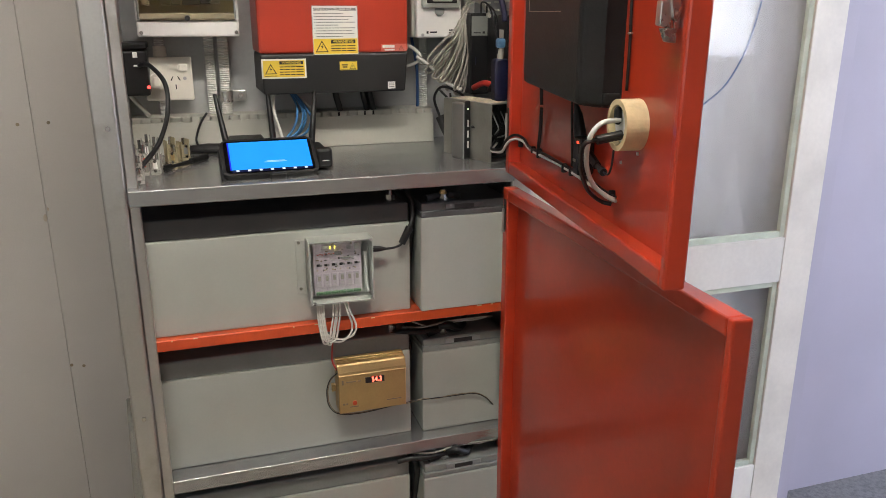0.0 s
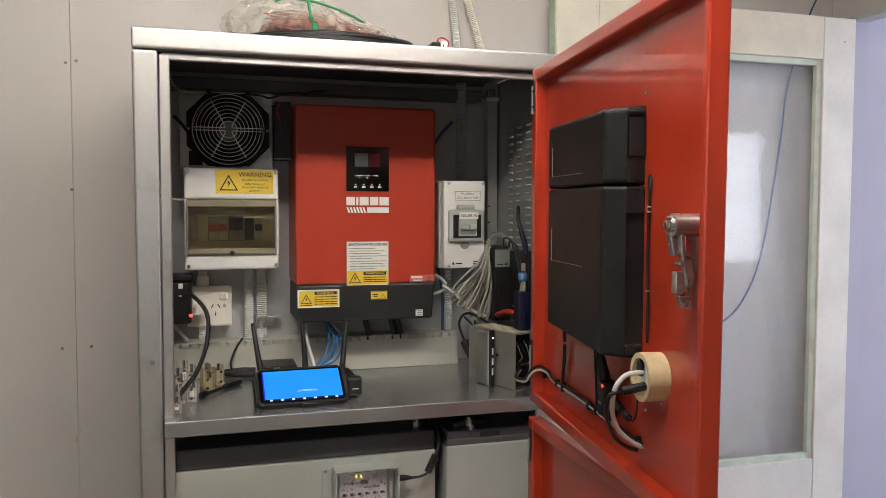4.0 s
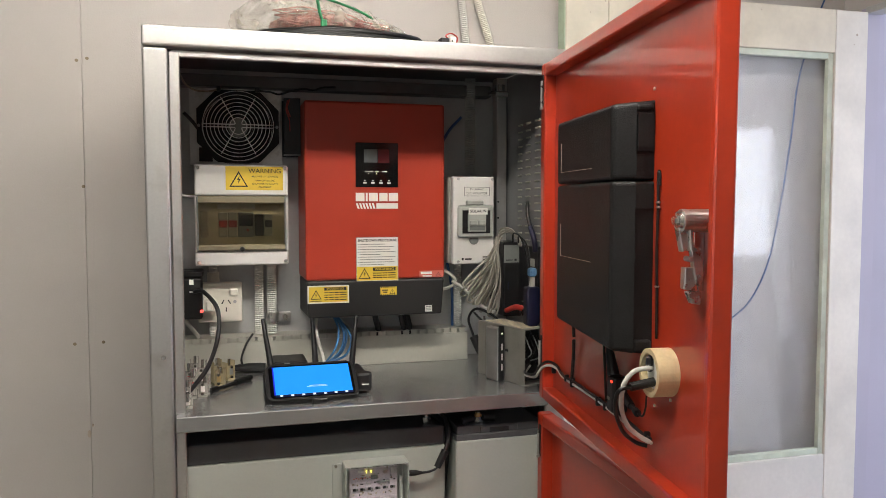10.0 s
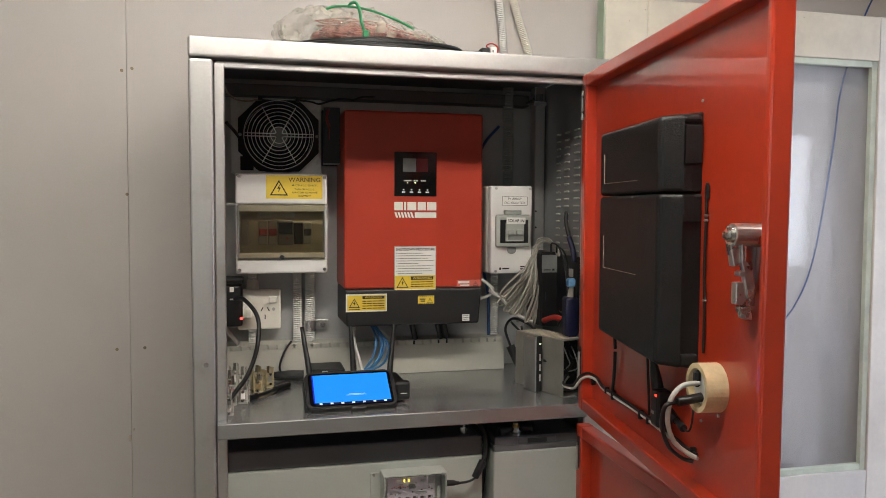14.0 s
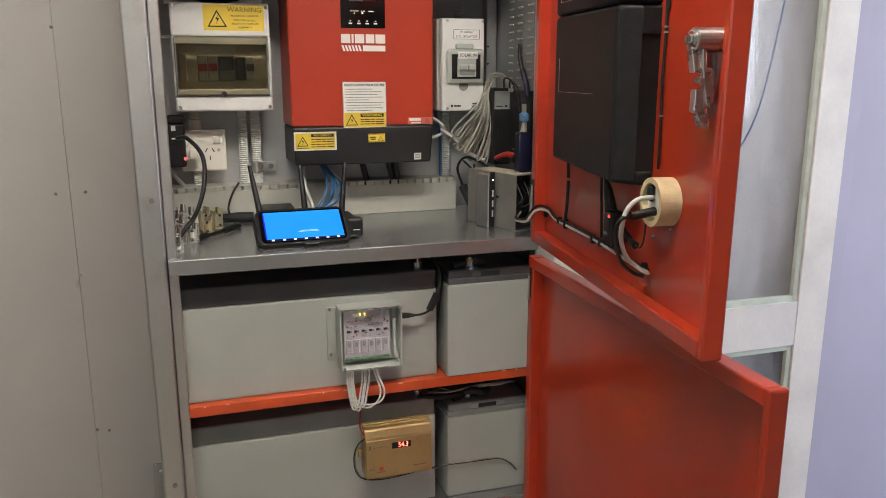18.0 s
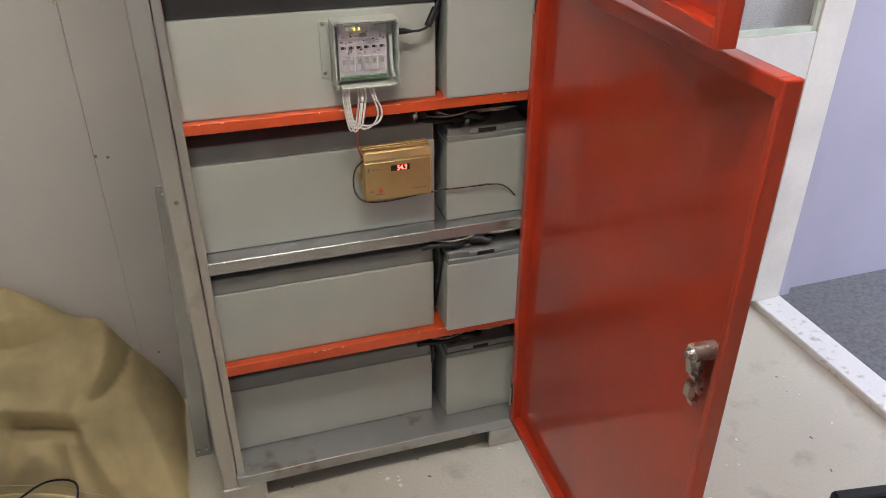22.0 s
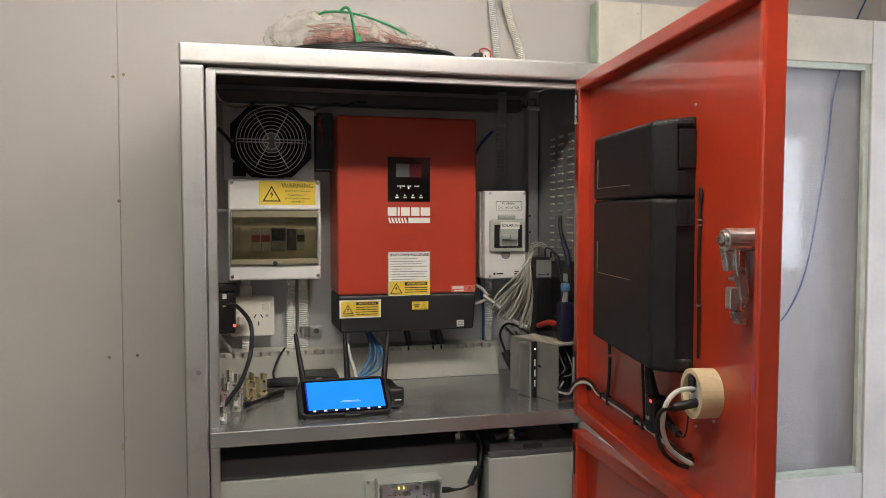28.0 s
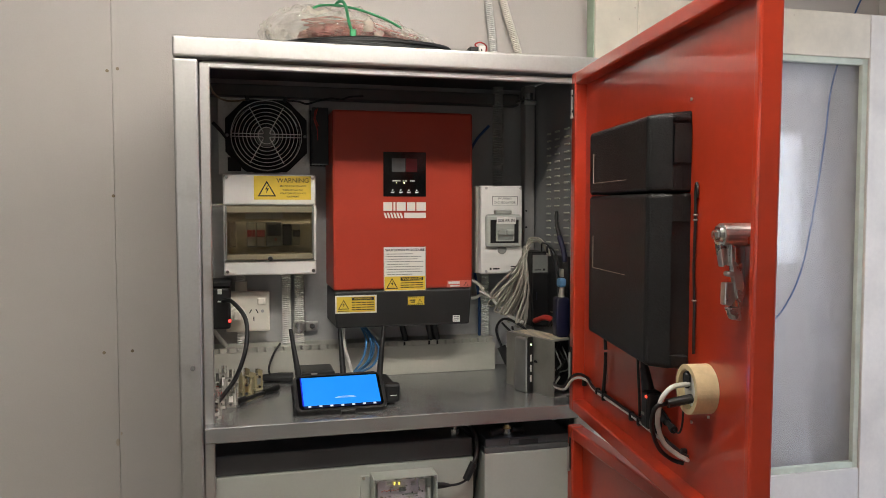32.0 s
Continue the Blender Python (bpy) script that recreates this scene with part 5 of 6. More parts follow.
S0, S1, YB, YF = 0.207, 0.4525, 0.0234, -0.031


YM = -0.003  # where the front of the case meets its stepped back


def shell(z0, z1, top, s1, front):
    """One layer of a case half: the front one tapers and has rounded edges, the back one is set in."""
    bm = bm_new()
    if front:
        out = [(S0, YM), (S0, -0.022), (S0 + 0.007, YF), (s1 - 0.009, YF), (s1, YM)]
    else:
        out = [(S0, YB), (S0, YM), (s1, YM), (s1, YB)]
    a, b = [bm.verts.new((x, y, z0)) for x, y in out], [bm.verts.new((x, y, z1)) for x, y in out]
    bm.faces.new(a), bm.faces.new(b[::-1])
    for i in range(len(out)):
        j = (i + 1) % len(out)
        bm.faces.new((a[i], b[i], b[j], a[j]))
    for v in bm.verts:
        k = (v.co.y - YB) / (YF - YB)
        if top and v.co.z > (z0 + z1) / 2:
            v.co.z -= 0.006 * k
        if not top and v.co.z < (z0 + z1) / 2:
            v.co.z += 0.006 * k - 0.0085 * (v.co.x - S0) / (S1 - S0)
    free = [e for e in bm.edges if not all(abs(v.co.y - YM) < 1e-5 for v in e.verts) and not all(abs(v.co.y - YB) < 1e-5 for v in e.verts)]
    bmesh.ops.bevel(bm, geom=free, offset=0.0062 if front else 0.004, segments=4, affect="EDGES", profile=0.5)
    return on_door(bm)


up_shell = part("upper_shell", shell(1.5800, 1.6785, True, S1, True), "case", tc)
part("back_shell", shell(1.5800, 1.6785, True, S1 - 0.006, False), "case", up_shell)
low_shell = part("lower_shell", shell(1.3690, 1.5785, False, S1, True), "case", tc)
part("back_shell", shell(1.3690, 1.5785, False, S1 - 0.006, False), "case", low_shell)
bm = B(S1 - 0.014, S1 - 0.0006, YM, YB - 0.002, 1.6640, 1.6745, bevel=0.005, seg=3)
part("corner_cap", on_door(bm), "case", up_shell)
part("latch", on_door(B(S1 - 0.010, S1 - 0.0022, YM + 0.0030, YB - 0.001, 1.6145, 1.6622, bevel=0.0012, seg=2)), "case", up_shell, "black side latch")
part("latch_step", on_door(B(S1 - 0.010, S1 - 0.0002, YM, 0.0095, 1.5820, 1.6110, bevel=0.001, seg=2)), "case", up_shell)
part("latch_step", on_door(B(S1 - 0.010, S1 - 0.0002, YM, 0.0110, 1.5440, 1.5765, bevel=0.001, seg=2)), "case", low_shell)
part("latch_step", on_door(B(S1 - 0.010, S1 - 0.0030, 0.0112, YB - 0.001, 1.5440, 1.5755, bevel=0.001, seg=2)), "case", low_shell)
part("corner_cap", on_door(B(S1 - 0.012, S1 - 0.0003, YM, YB - 0.002, 1.3645, 1.3805, bevel=0.0035, seg=3)), "case", low_shell)
for a in ((0.236, 0.2367, 1.597, 1.640), (0.236, 0.372, 1.597, 1.5976), (0.236, 0.2367, 1.473, 1.520), (0.236, 0.372, 1.4725, 1.4731)):
    part("moulded_line", on_door(B(a[0], a[1], YF - 0.0006, YF + 0.001, a[2], a[3])), "filler", tc)
tp = thing("taped_socket", UP @ Matrix.Translation((0.507, 0.0235, 1.3625)), "round socket wrapped in cream masking tape", "socket")
bm = bm_new()
n, rr = 40, [(0.0290, 0.0233), (0.0290, -0.0030), (0.0228, -0.0030), (0.0228, 0.018), (0.0, 0.018)]
rings = [[bm.verts.new((0.507 + math.cos(2 * math.pi * i / n) * r, y, 1.3625 + math.sin(2 * math.pi * i / n) * r)) for i in range(n)] for r, y in rr[:4]]
for a, b in zip(rings, rings[1:]):
    for i in range(n):
        bm.faces.new((a[i], a[(i + 1) % n], b[(i + 1) % n], b[i]))
part("tape_ring", on_door(bm), "tape", tp, "cream masking tape wound round", smooth=False)
bm = bm_new()
cyl(bm, (0.507, 0.019, 1.3625), (0.507, 0.004, 1.3625), 0.0205, n=30)
part("socket_face", on_door(bm), "plastic", tp)
part("socket_hole", on_door(B(0.497, 0.507, -0.004, 0.0045, 1.3625, 1.3825, bevel=0.003)), "black", tp)
bm = bm_new()
cyl(bm, (0.507, 0.004, 1.3515), (0.508, -0.026, 1.3465), 0.0055, n=12)
part("plug", on_door(bm), "black", tp)
tp.matrix_basis = UP @ Matrix.Translation((0.500, 0.0235, 1.3505))


def dcable(pts, r, mt, label, group="", n=8):
    return cable([UP @ Vector(p) for p in pts], r, mt, label, group, n=n)


dcable([(0.498, 0.002, 1.356), (0.502, -0.020, 1.354), (0.503, -0.033, 1.342), (0.494, -0.034, 1.322), (0.476, -0.026, 1.299), (0.462, -0.012, 1.275), (0.457, 0.006, 1.260), (0.461, 0.017, 1.254)], 0.0030, "wire", "thick white cable looping from the taped socket")
dcable([(0.501, -0.026, 1.3345), (0.502, -0.040, 1.331), (0.495, -0.042, 1.314), (0.480, -0.034, 1.293), (0.463, -0.018, 1.268), (0.453, 0.002, 1.252), (0.457, 0.015, 1.248)], 0.0026, "rubber", "black cable looping from the taped socket")
run = [(-0.120, 0.022, 1.236), (-0.060, -0.008, 1.228), (-0.022, -0.0085, 1.2305), (-0.002, -0.0035, 1.2345), (0.013, -0.0015, 1.2465), (0.027, 0.0025, 1.2580), (0.037, 0.0120, 1.2630), (0.058, 0.0195, 1.2605), (0.085, 0.0195, 1.2545), (0.113, 0.0195, 1.2536), (0.169, 0.0195, 1.2545), (0.2685, 0.0195, 1.2567), (0.354, 0.0195, 1.2545), (0.4286, 0.0195, 1.2526), (0.460, 0.019, 1.2526)]
dcable(run, 0.0024, "wire", "white cable clipped along the door", "cables along the door")
dcable([(a, b - 0.001, c + 0.0052 + 0.0012 * math.sin(40 * a)) for a, b, c in run], 0.0024, "rubber", "black cable clipped along the door", "cables along the door")
for s, h in ((0.0385, 0.007), (0.113, 0.005), (0.145, 0.007), (0.2685, 0.006), (0.300, 0.005), (0.447, 0.006)):
    single("cable_clip", on_door(B(s - 0.003, s + 0.003, 0.0150, 0.0233, 1.2575 - h * 1.3, 1.2575 + h, bevel=0.002, seg=2)), "black", UP @ Vector((s, 0.0233, 1.256)), "small black cable clip on the door", "cable clip", "cable clips")
dcable([(0.160, 0.016, 1.330), (0.152, 0.018, 1.30), (0.146, 0.018, 1.270), (0.142, 0.0185, 1.262)], 0.0028, "rubber", "black lead under the case", "leads under the case")
dcable([(0.166, 0.012, 1.384), (0.162, 0.014, 1.36), (0.160, 0.016, 1.335)], 0.0028, "rubber", "black lead under the case", "leads under the case")
dcable([(0.345, 0.004, 1.352), (0.339, 0.004, 1.368), (0.326, 0.006, 1.366), (0.315, 0.010, 1.345), (0.310, 0.014, 1.305), (0.304, 0.018, 1.266)], 0.0020, "rubber", "thin black lead looping under the case", "leads under the case")
sw = thing("small_switch", UP @ Matrix.Translation((0.36, 0.0235, 1.27)), "black inline adapter with a red light", "adapter")
part("body", on_door(B(0.349, 0.374, 0.001, 0.0233, 1.266, 1.316, bevel=0.004, seg=2)), "black", sw)
bm = bm_new()
cyl(bm, (0.358, 0.008, 1.316), (0.349, 0.006, 1.345), 0.0085, 0.0060, n=14), cyl(bm, (0.349, 0.006, 1.345), (0.345, 0.004, 1.358), 0.0055, 0.0025, n=12)
part("strain_relief", on_door(bm), "rubber", sw)
part("indicator", on_door(B(0.368, 0.373, -0.0006, 0.0012, 1.3085, 1.3120, bevel=0.0005)), glowing("red_lamp", (1.0, 0.06, 0.03), 2.5), sw, "lit red light")
part("sticker", on_door(B(0.354, 0.364, 0.0003, 0.0009, 1.283, 1.287)), "zinc", sw)
jk = thing("barrel_jack", UP @ Matrix.Translation((0.41, 0.018, 1.286)), "black barrel jack hanging on a thin lead", "plug")
bm = bm_new()
cyl(bm, (0.380, 0.012, 1.297), (0.412, 0.012, 1.287), 0.0060, 0.0052, n=12), cyl(bm, (0.412, 0.012, 1.287), (0.426, 0.012, 1.2845), 0.0036, n=10)
part("barrel", on_door(bm), "black", jk)
bm = bm_new()
cyl(bm, (0.426, 0.012, 1.2845), (0.434, 0.012, 1.283), 0.0050, n=12)
part("collar", on_door(bm), "rubber", jk)
dcable([(0.434, 0.012, 1.283), (0.446, 0.013, 1.283), (0.453, 0.014, 1.295), (0.455, 0.015, 1.318), (0.462, 0.016, 1.330)], 0.0013, "rubber", "thin black lead up to the taped socket", "leads under the case")
dcable([(0.4700, 0.0205, 1.572), (0.4705, 0.0205, 1.584), (0.4675, 0.0205, 1.590), (0.4655, 0.0205, 1.580), (0.4660, 0.0205, 1.54), (0.4640, 0.0205, 1.49), (0.4668, 0.0205, 1.44), (0.4665, 0.0205, 1.385)], 0.0017, "rubber", "thin black lead clipped beside the case")
for z in (1.552, 1.546, 1.449):
    single("cable_clip", on_door(B(0.4635, 0.4685, 0.0180, 0.0233, z - 0.0014, z + 0.0014, bevel=0.001)), "alu", UP @ Vector((0.466, 0.0233, z)), "small bright cable clip on the door", "cable clip", "cable clips")
for s, z in ((0.446, 1.692), (0.46, 1.30), (0.505, 1.318)):
    bm = bm_new()
    cyl(bm, (s, 0.0233, z), (s, 0.0215, z), 0.002, n=10)
    part("screw", on_door(bm), "bright", upper_door)

random.seed(23)
for z in (0.933, 0.4105):
    for k in range(9):
        x, w = random.uniform(0.06, 0.68), random.uniform(0.002, 0.010)
        part("paint_chip", B(x, x + w, 0.0126, 0.0131, z - random.uniform(0.0012, 0.0030), z - 0.0005), "tape", cabinet, "chipped pale paint")

# ---- batteries ----
def battery(x0, x1, y0, depth, z0, end, h):
    ob = thing("battery", Matrix.Translation(((x0 + x1) / 2, y0 + depth / 2, z0)),
               "light grey battery with a dark lid, end on" if end else "long light grey battery with a dark grey lid", "battery", "batteries in the cabinet")
    lid = 0.026 if end else 0.036
    # top row lids darker: the shade under the shelf is in their colour
    cover = "shaded_lid" if z0 > 0.9 else "lid"
    part("case", B(x0, x1, y0, y0 + depth, z0 + 0.0002, z0 + h, bevel=0.003, seg=2), "battery", ob)
    if end:
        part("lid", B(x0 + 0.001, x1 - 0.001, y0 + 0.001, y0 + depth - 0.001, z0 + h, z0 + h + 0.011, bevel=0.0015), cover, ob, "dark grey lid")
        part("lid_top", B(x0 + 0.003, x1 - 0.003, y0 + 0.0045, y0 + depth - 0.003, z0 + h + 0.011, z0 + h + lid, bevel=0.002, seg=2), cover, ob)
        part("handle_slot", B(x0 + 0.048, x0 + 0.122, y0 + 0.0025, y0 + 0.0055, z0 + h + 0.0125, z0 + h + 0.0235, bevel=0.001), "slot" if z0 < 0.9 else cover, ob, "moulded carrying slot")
        part("slot_hole", B(x0 + 0.066, x0 + 0.104, y0 + 0.0020, y0 + 0.0030, z0 + h + 0.0130, z0 + h + 0.0215), "ink", ob)
    else:
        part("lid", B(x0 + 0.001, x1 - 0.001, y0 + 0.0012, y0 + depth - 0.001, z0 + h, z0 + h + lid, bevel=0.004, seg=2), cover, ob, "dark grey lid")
    tx = x0 + 0.050 if end else x1 - 0.030
    for i, yy in enumerate((y0 + 0.024, y0 + depth - 0.04)):
        bm = bm_new()
        cyl(bm, (tx, yy, z0 + h + lid - 0.001), (tx, yy, z0 + h + lid + 0.012), 0.009, n=6), cyl(bm, (tx, yy, z0 + h + lid + 0.012), (tx, yy, z0 + h + lid + 0.020), 0.004, n=8)
        part("terminal", bm, "gold" if i else "chrome", ob, "bright bolted terminal")
    if end:
        top = z0 + h + lid
        bm = bm_new()
        cyl(bm, (tx, y0 + 0.024, top + 0.002), (tx, y0 + 0.024, top + 0.015), 0.0075, n=14), cyl(bm, (tx, y0 + 0.024, top + 0.015), (tx, y0 + 0.024, top + 0.019), 0.0050, n=12)
        part("terminal_nut", bm, "gold", ob, "brass terminal nut")
        for dx, dy in ((-0.034, -0.004), (0.032, 0.004)):
            bm = bm_new()
            cyl(bm, (tx + dx * 0.25, y0 + 0.022, top + 0.010), (tx + dx, y0 + 0.022 + dy, top + 0.006), 0.0062, 0.0072, n=12)
            part("lug_boot", bm, "rubber", ob, "black rubber lug boot")
    return ob


for z, xr, yl, hl, xe, y, h in ((0.9330, 0.506, 0.030, 0.172, 0.521, 0.010, 0.1815), (0.6570, 0.5105, 0.055, 0.181, 0.533, 0.046, 0.174), (0.4105, 0.500, 0.030, 0.1635, 0.5195, -0.003, 0.168), (0.1155, 0.511, 0.085, 0.1705, 0.5355, 0.050, 0.1765)):
    battery(0.022, xr, yl, 0.17, z, False, hl)
    battery(xe, xe + 0.175, y, 0.25, z, True, h)
    t = z + h + 0.027
    cable([(0.500, y + 0.09, t + 0.006), (0.512, y + 0.03, t - 0.01), (0.514, y + 0.04, t - 0.06), (0.513, y + 0.08, z + 0.02)], 0.006, "rubber", "black cable down the gap between batteries", "battery link cables")
    if z > 0.9:
        continue
    cable([(0.472, y + 0.022, t + 0.010), (0.495, y + 0.016, t + 0.016), (0.530, y + 0.012, t + 0.014), (0.555, y + 0.016, t + 0.014), (0.575, y + 0.022, t + 0.010)], 0.0055, "rubber", "thick black link cable between battery terminals", "battery link cables")
    cable([(0.575, y + 0.022, t + 0.012), (0.605, y + 0.025, t + 0.008), (0.620, y + 0.03, t + 0.006), (0.660, y + 0.10, t + 0.012)], 0.006, "rubber", "black cable across the battery lid", "battery link cables")
    cable([(0.53, y + 0.06, t + 0.016), (0.57, y + 0.02, t + 0.013), (0.61, y + 0.03, t + 0.018), (0.65, y + 0.02, t + 0.022), (0.688, y + 0.05, t + 0.012)], 0.0018, "wire", "thin white wire over the battery lid", "battery sense wires")
    cable([(0.575, y + 0.022, t + 0.016), (0.592, y + 0.012, t + 0.020), (0.612, y + 0.016, t + 0.010), (0.632, y + 0.04, t + 0.008)], 0.0075, "rubber", "thick black lug cable on the battery terminal", "battery link cables")
    cable([(0.50, y + 0.03, t + 0.020), (0.54, y + 0.010, t + 0.024), (0.60, y + 0.02, t + 0.026), (0.665, y + 0.01, t + 0.030), (0.690, y + 0.03, t + 0.020)], 0.0018, "dull_wire", "thin white wire over the battery lid", "battery sense wires")

# ---- monitor box on the top battery ----
mb = thing("battery_monitor", Matrix.Translation((0.367, 0.028, 0.973)), "clear-fronted grey box with a circuit board", "electronics box")
x0, x1, z0, z1, yf, yb = 0.314, 0.428, 0.976, 1.092, -0.010, 0.0298
part("back_plate", B(x0, x1, yb - 0.003, yb, z0, z1), "battery", mb)
part("box_side", B(x0, x0 + 0.003, yf, yb - 0.0031, z0, z1, bevel=0.0008), "battery", mb)
part("box_side", B(x1 - 0.003, x1, yf, yb - 0.0031, z0, z1, bevel=0.0008), "battery", mb)
part("box_side", B(x0 + 0.0031, x1 - 0.0031, yf, yb - 0.0031, z0, z0 + 0.003), "battery", mb)
part("box_side", B(x0 + 0.0031, x1 - 0.0031, yf, yb - 0.0031, z1 - 0.003, z1), "battery", mb)
part("flange", B(x0 - 0.018, x0 - 0.0002, yb - 0.003, yb, z0 + 0.012, z1 - 0.004, bevel=0.001), "battery", mb)
g = part("cover", B(x0 + 0.002, x1 - 0.002, yf - 0.0028, yf - 0.0002, z0 + 0.002, z1 - 0.002), glass("thin_clear_cover", (0.97, 0.97, 0.97)), mb, "clear cover")
g.visible_shadow = False
pcb = part("circuit_board", B(x0 + 0.010, x1 - 0.018, 0.012, 0.0145, z0 + 0.012, z1 - 0.008), material("violet_circuit_board", (0.58, 0.52, 0.56), 0.45, 0, 0.06, 60, 400, 0.05), mb)
for i in range(6):
    a = x0 + 0.0135 + 0.0136 * i
    rl = part("relay", B(a, a + 0.0108, 0.0095, 0.0119, z0 + 0.026, z0 + 0.052, bevel=0.0006), "pale_print", pcb)
    bars([(a + 0.002, a + 0.0088, z0 + 0.0485, 0.0012), (a + 0.0035, a + 0.0075, z0 + 0.042, 0.0022), (a + 0.0035, a + 0.0075, z0 + 0.034, 0.0016), (a + 0.002, a + 0.0088, z0 + 0.0285, 0.0008)], 0.0095, pcb, "battery")
    part("chip", B(a + 0.002, a + 0.0075, 0.0095, 0.0119, z0 + 0.0655, z0 + 0.0695), "ink", pcb)
    part("transistor", B(a + 0.0080, a + 0.0108, 0.0090, 0.0119, z0 + 0.0655, z0 + 0.0690), "lid", pcb)
    part("coil", B(a + 0.0030, a + 0.0085, 0.0088, 0.0094, z0 + 0.0385, z0 + 0.0475, bevel=0.0002), "dull_wire", pcb, "pale printed symbol")
    part("resistor", B(a + 0.002, a + 0.0045, 0.010, 0.0119, z0 + 0.057, z0 + 0.060), "filler", pcb)
    part("terminal_block", B(a - 0.001, a + 0.0118, 0.006, 0.0119, z0 + 0.0135, z0 + 0.0180, bevel=0.0005), material("green_connector", (0.10, 0.22, 0.11), 0.4, 0, 0.08, 30, 200, 0) if i == 0 else bpy.data.materials["green_connector"], pcb)
for a, b, c, d, mt in ((0.048, 0.060, 0.085, 0.092, "lid"), (0.070, 0.078, 0.094, 0.100, "alu"), (0.058, 0.082, 0.078, 0.080, "lid"), (0.026, 0.036, 0.098, 0.102, "label"), (0.083, 0.096, 0.093, 0.105, "alu")):
    part("component", B(x0 + a, x0 + b, 0.008, 0.0119, z0 + c, z0 + d, bevel=0.0004), mt, pcb)
for a in (0.0395, 0.0480):
    part("indicator", B(x0 + a, x0 + a + 0.0016, 0.0095, 0.0119, z0 + 0.0970, z0 + 0.1010), glowing("yellow_led", (1.0, 0.85, 0.1), 3.5) if a < 0.045 else bpy.data.materials["yellow_led"], pcb, "lit yellow indicator")
random.seed(31)
for k in range(46):
    a, c = random.uniform(0.013, 0.092), random.choice((random.uniform(0.056, 0.064), random.uniform(0.071, 0.084), random.uniform(0.084, 0.106)))
    w, h = random.choice(((0.0035, 0.0014), (0.0016, 0.0026), (0.0024, 0.0024), (0.0055, 0.0010)))
    part("component", B(x0 + a, x0 + a + w, 0.0104, 0.0119, z0 + c, z0 + c + h), random.choice(("lid", "ink", "rust", "dull_wire", "pvc")), pcb)
for k in range(9):
    a = x0 + 0.017 + 0.0040 * k
    part("trace_mark", B(a, a + 0.0028, 0.0114, 0.0119, z0 + 0.0855 + 0.0012 * (k % 2), z0 + 0.0875 + 0.0012 * (k % 2)), "pale_red", pcb, "small pale red print")
part("inner_lead", tube(bm_new(), [(x1 - 0.0105, 0.012, z1 - 0.030), (x1 - 0.0105, 0.010, z0 + 0.055), (x1 - 0.0105, 0.006, z0 + 0.028), (x1 - 0.0090, -0.003, z0 + 0.014)], 0.0034, n=10), "battery", mb, "grey sleeve inside the box")
for a, c in ((0.006, 0.006), (0.109, 0.006), (0.006, 0.114), (0.109, 0.114)):
    bm = bm_new()
    cyl(bm, (x0 + a, yf, z0 + c), (x0 + a, yf - 0.004, z0 + c), 0.0028, n=10)
    part("screw", bm, "alu", mb)
for a, c in ((-0.012, 0.022), (-0.012, 0.108)):
    bm = bm_new()
    cyl(bm, (x0 + a, yb - 0.003, z0 + c), (x0 + a, yb - 0.005, z0 + c), 0.0028, n=10)
    part("screw", bm, "chrome", mb)
for i, (a, w, low) in enumerate(((0.3270, 0.016, 0.9010), (0.3305, 0.020, 0.9050), (0.3340, 0.014, 0.8985), (0.3375, 0.018, 0.9035))):
    cable([(a, 0.006, 0.9735), (a - 0.001, -0.002, 0.950), (a + 0.002, -0.006, 0.920), (a + 0.007, -0.008, low), (a + w, -0.007, low + 0.004), (a + w + 0.006, -0.003, 0.930), (a + w + 0.011, 0.002, 0.952), (a + w + 0.012, 0.006, 0.9735)], 0.0019, "wire", "thin white wire looping under the monitor box", "monitor wires", n=6)
for a, w, low in ((0.3760, 0.010, 0.9010), (0.3800, 0.013, 0.9060)):
    cable([(a, 0.006, 0.9735), (a + 0.003, -0.002, 0.958), (a + w, -0.006, 0.930), (a + w - 0.006, -0.008, 0.912), (a - 0.012, -0.008, low), (a - 0.030, -0.006, low + 0.004), (a - 0.040, -0.004, low + 0.012)], 0.0019, "wire", "thin white wire looping under the monitor box", "monitor wires", n=6)
mp = thing("power_lead", Matrix.Translation((0.47, 0.015, 1.065)), "black barrel plug and lead into the monitor box", "cable")
bm = bm_new()
cyl(bm, (0.4262, 0.008, 1.066), (0.446, 0.008, 1.065), 0.0062, 0.0050, n=12), cyl(bm, (0.446, 0.008, 1.065), (0.456, 0.008, 1.064), 0.0045, 0.0025, n=12)
part("plug", bm, "black", mp)
part("lead", tube(bm_new(), [(0.456, 0.008, 1.064), (0.470, 0.010, 1.064), (0.482, 0.012, 1.067), (0.488, 0.014, 1.071)], 0.0022), "rubber", mp)
bm = bm_new()
cyl(bm, (0.486, 0.014, 1.069), (0.503, 0.018, 1.098), 0.0065, 0.0075, n=12)
part("connector", bm, "black", mp)
part("lead", tube(bm_new(), [(0.503, 0.018, 1.098), (0.510, 0.024, 1.115), (0.512, 0.035, 1.14), (0.505, 0.06, 1.16)], 0.004), "rubber", mp)

# ---- gold controller on the second battery ----
gd = thing("charge_controller", Matrix.Translation((0.425, 0.05, 0.7429)), "gold metal controller with a red digit display", "controller")
part("body", B(0.360, 0.488, 0.014, 0.0545, 0.7445, 0.8148, bevel=0.0015), "gold", gd)
bm = prism(bm_new(), [(0.0139, 0.8151), (0.0150, 0.8190), (0.0205, 0.8290), (0.0240, 0.8315), (0.0530, 0.8338), (0.0544, 0.8151)], 0.360, 0.488)
part("top_cover", bm, "gold", gd, "bright gold top edge")
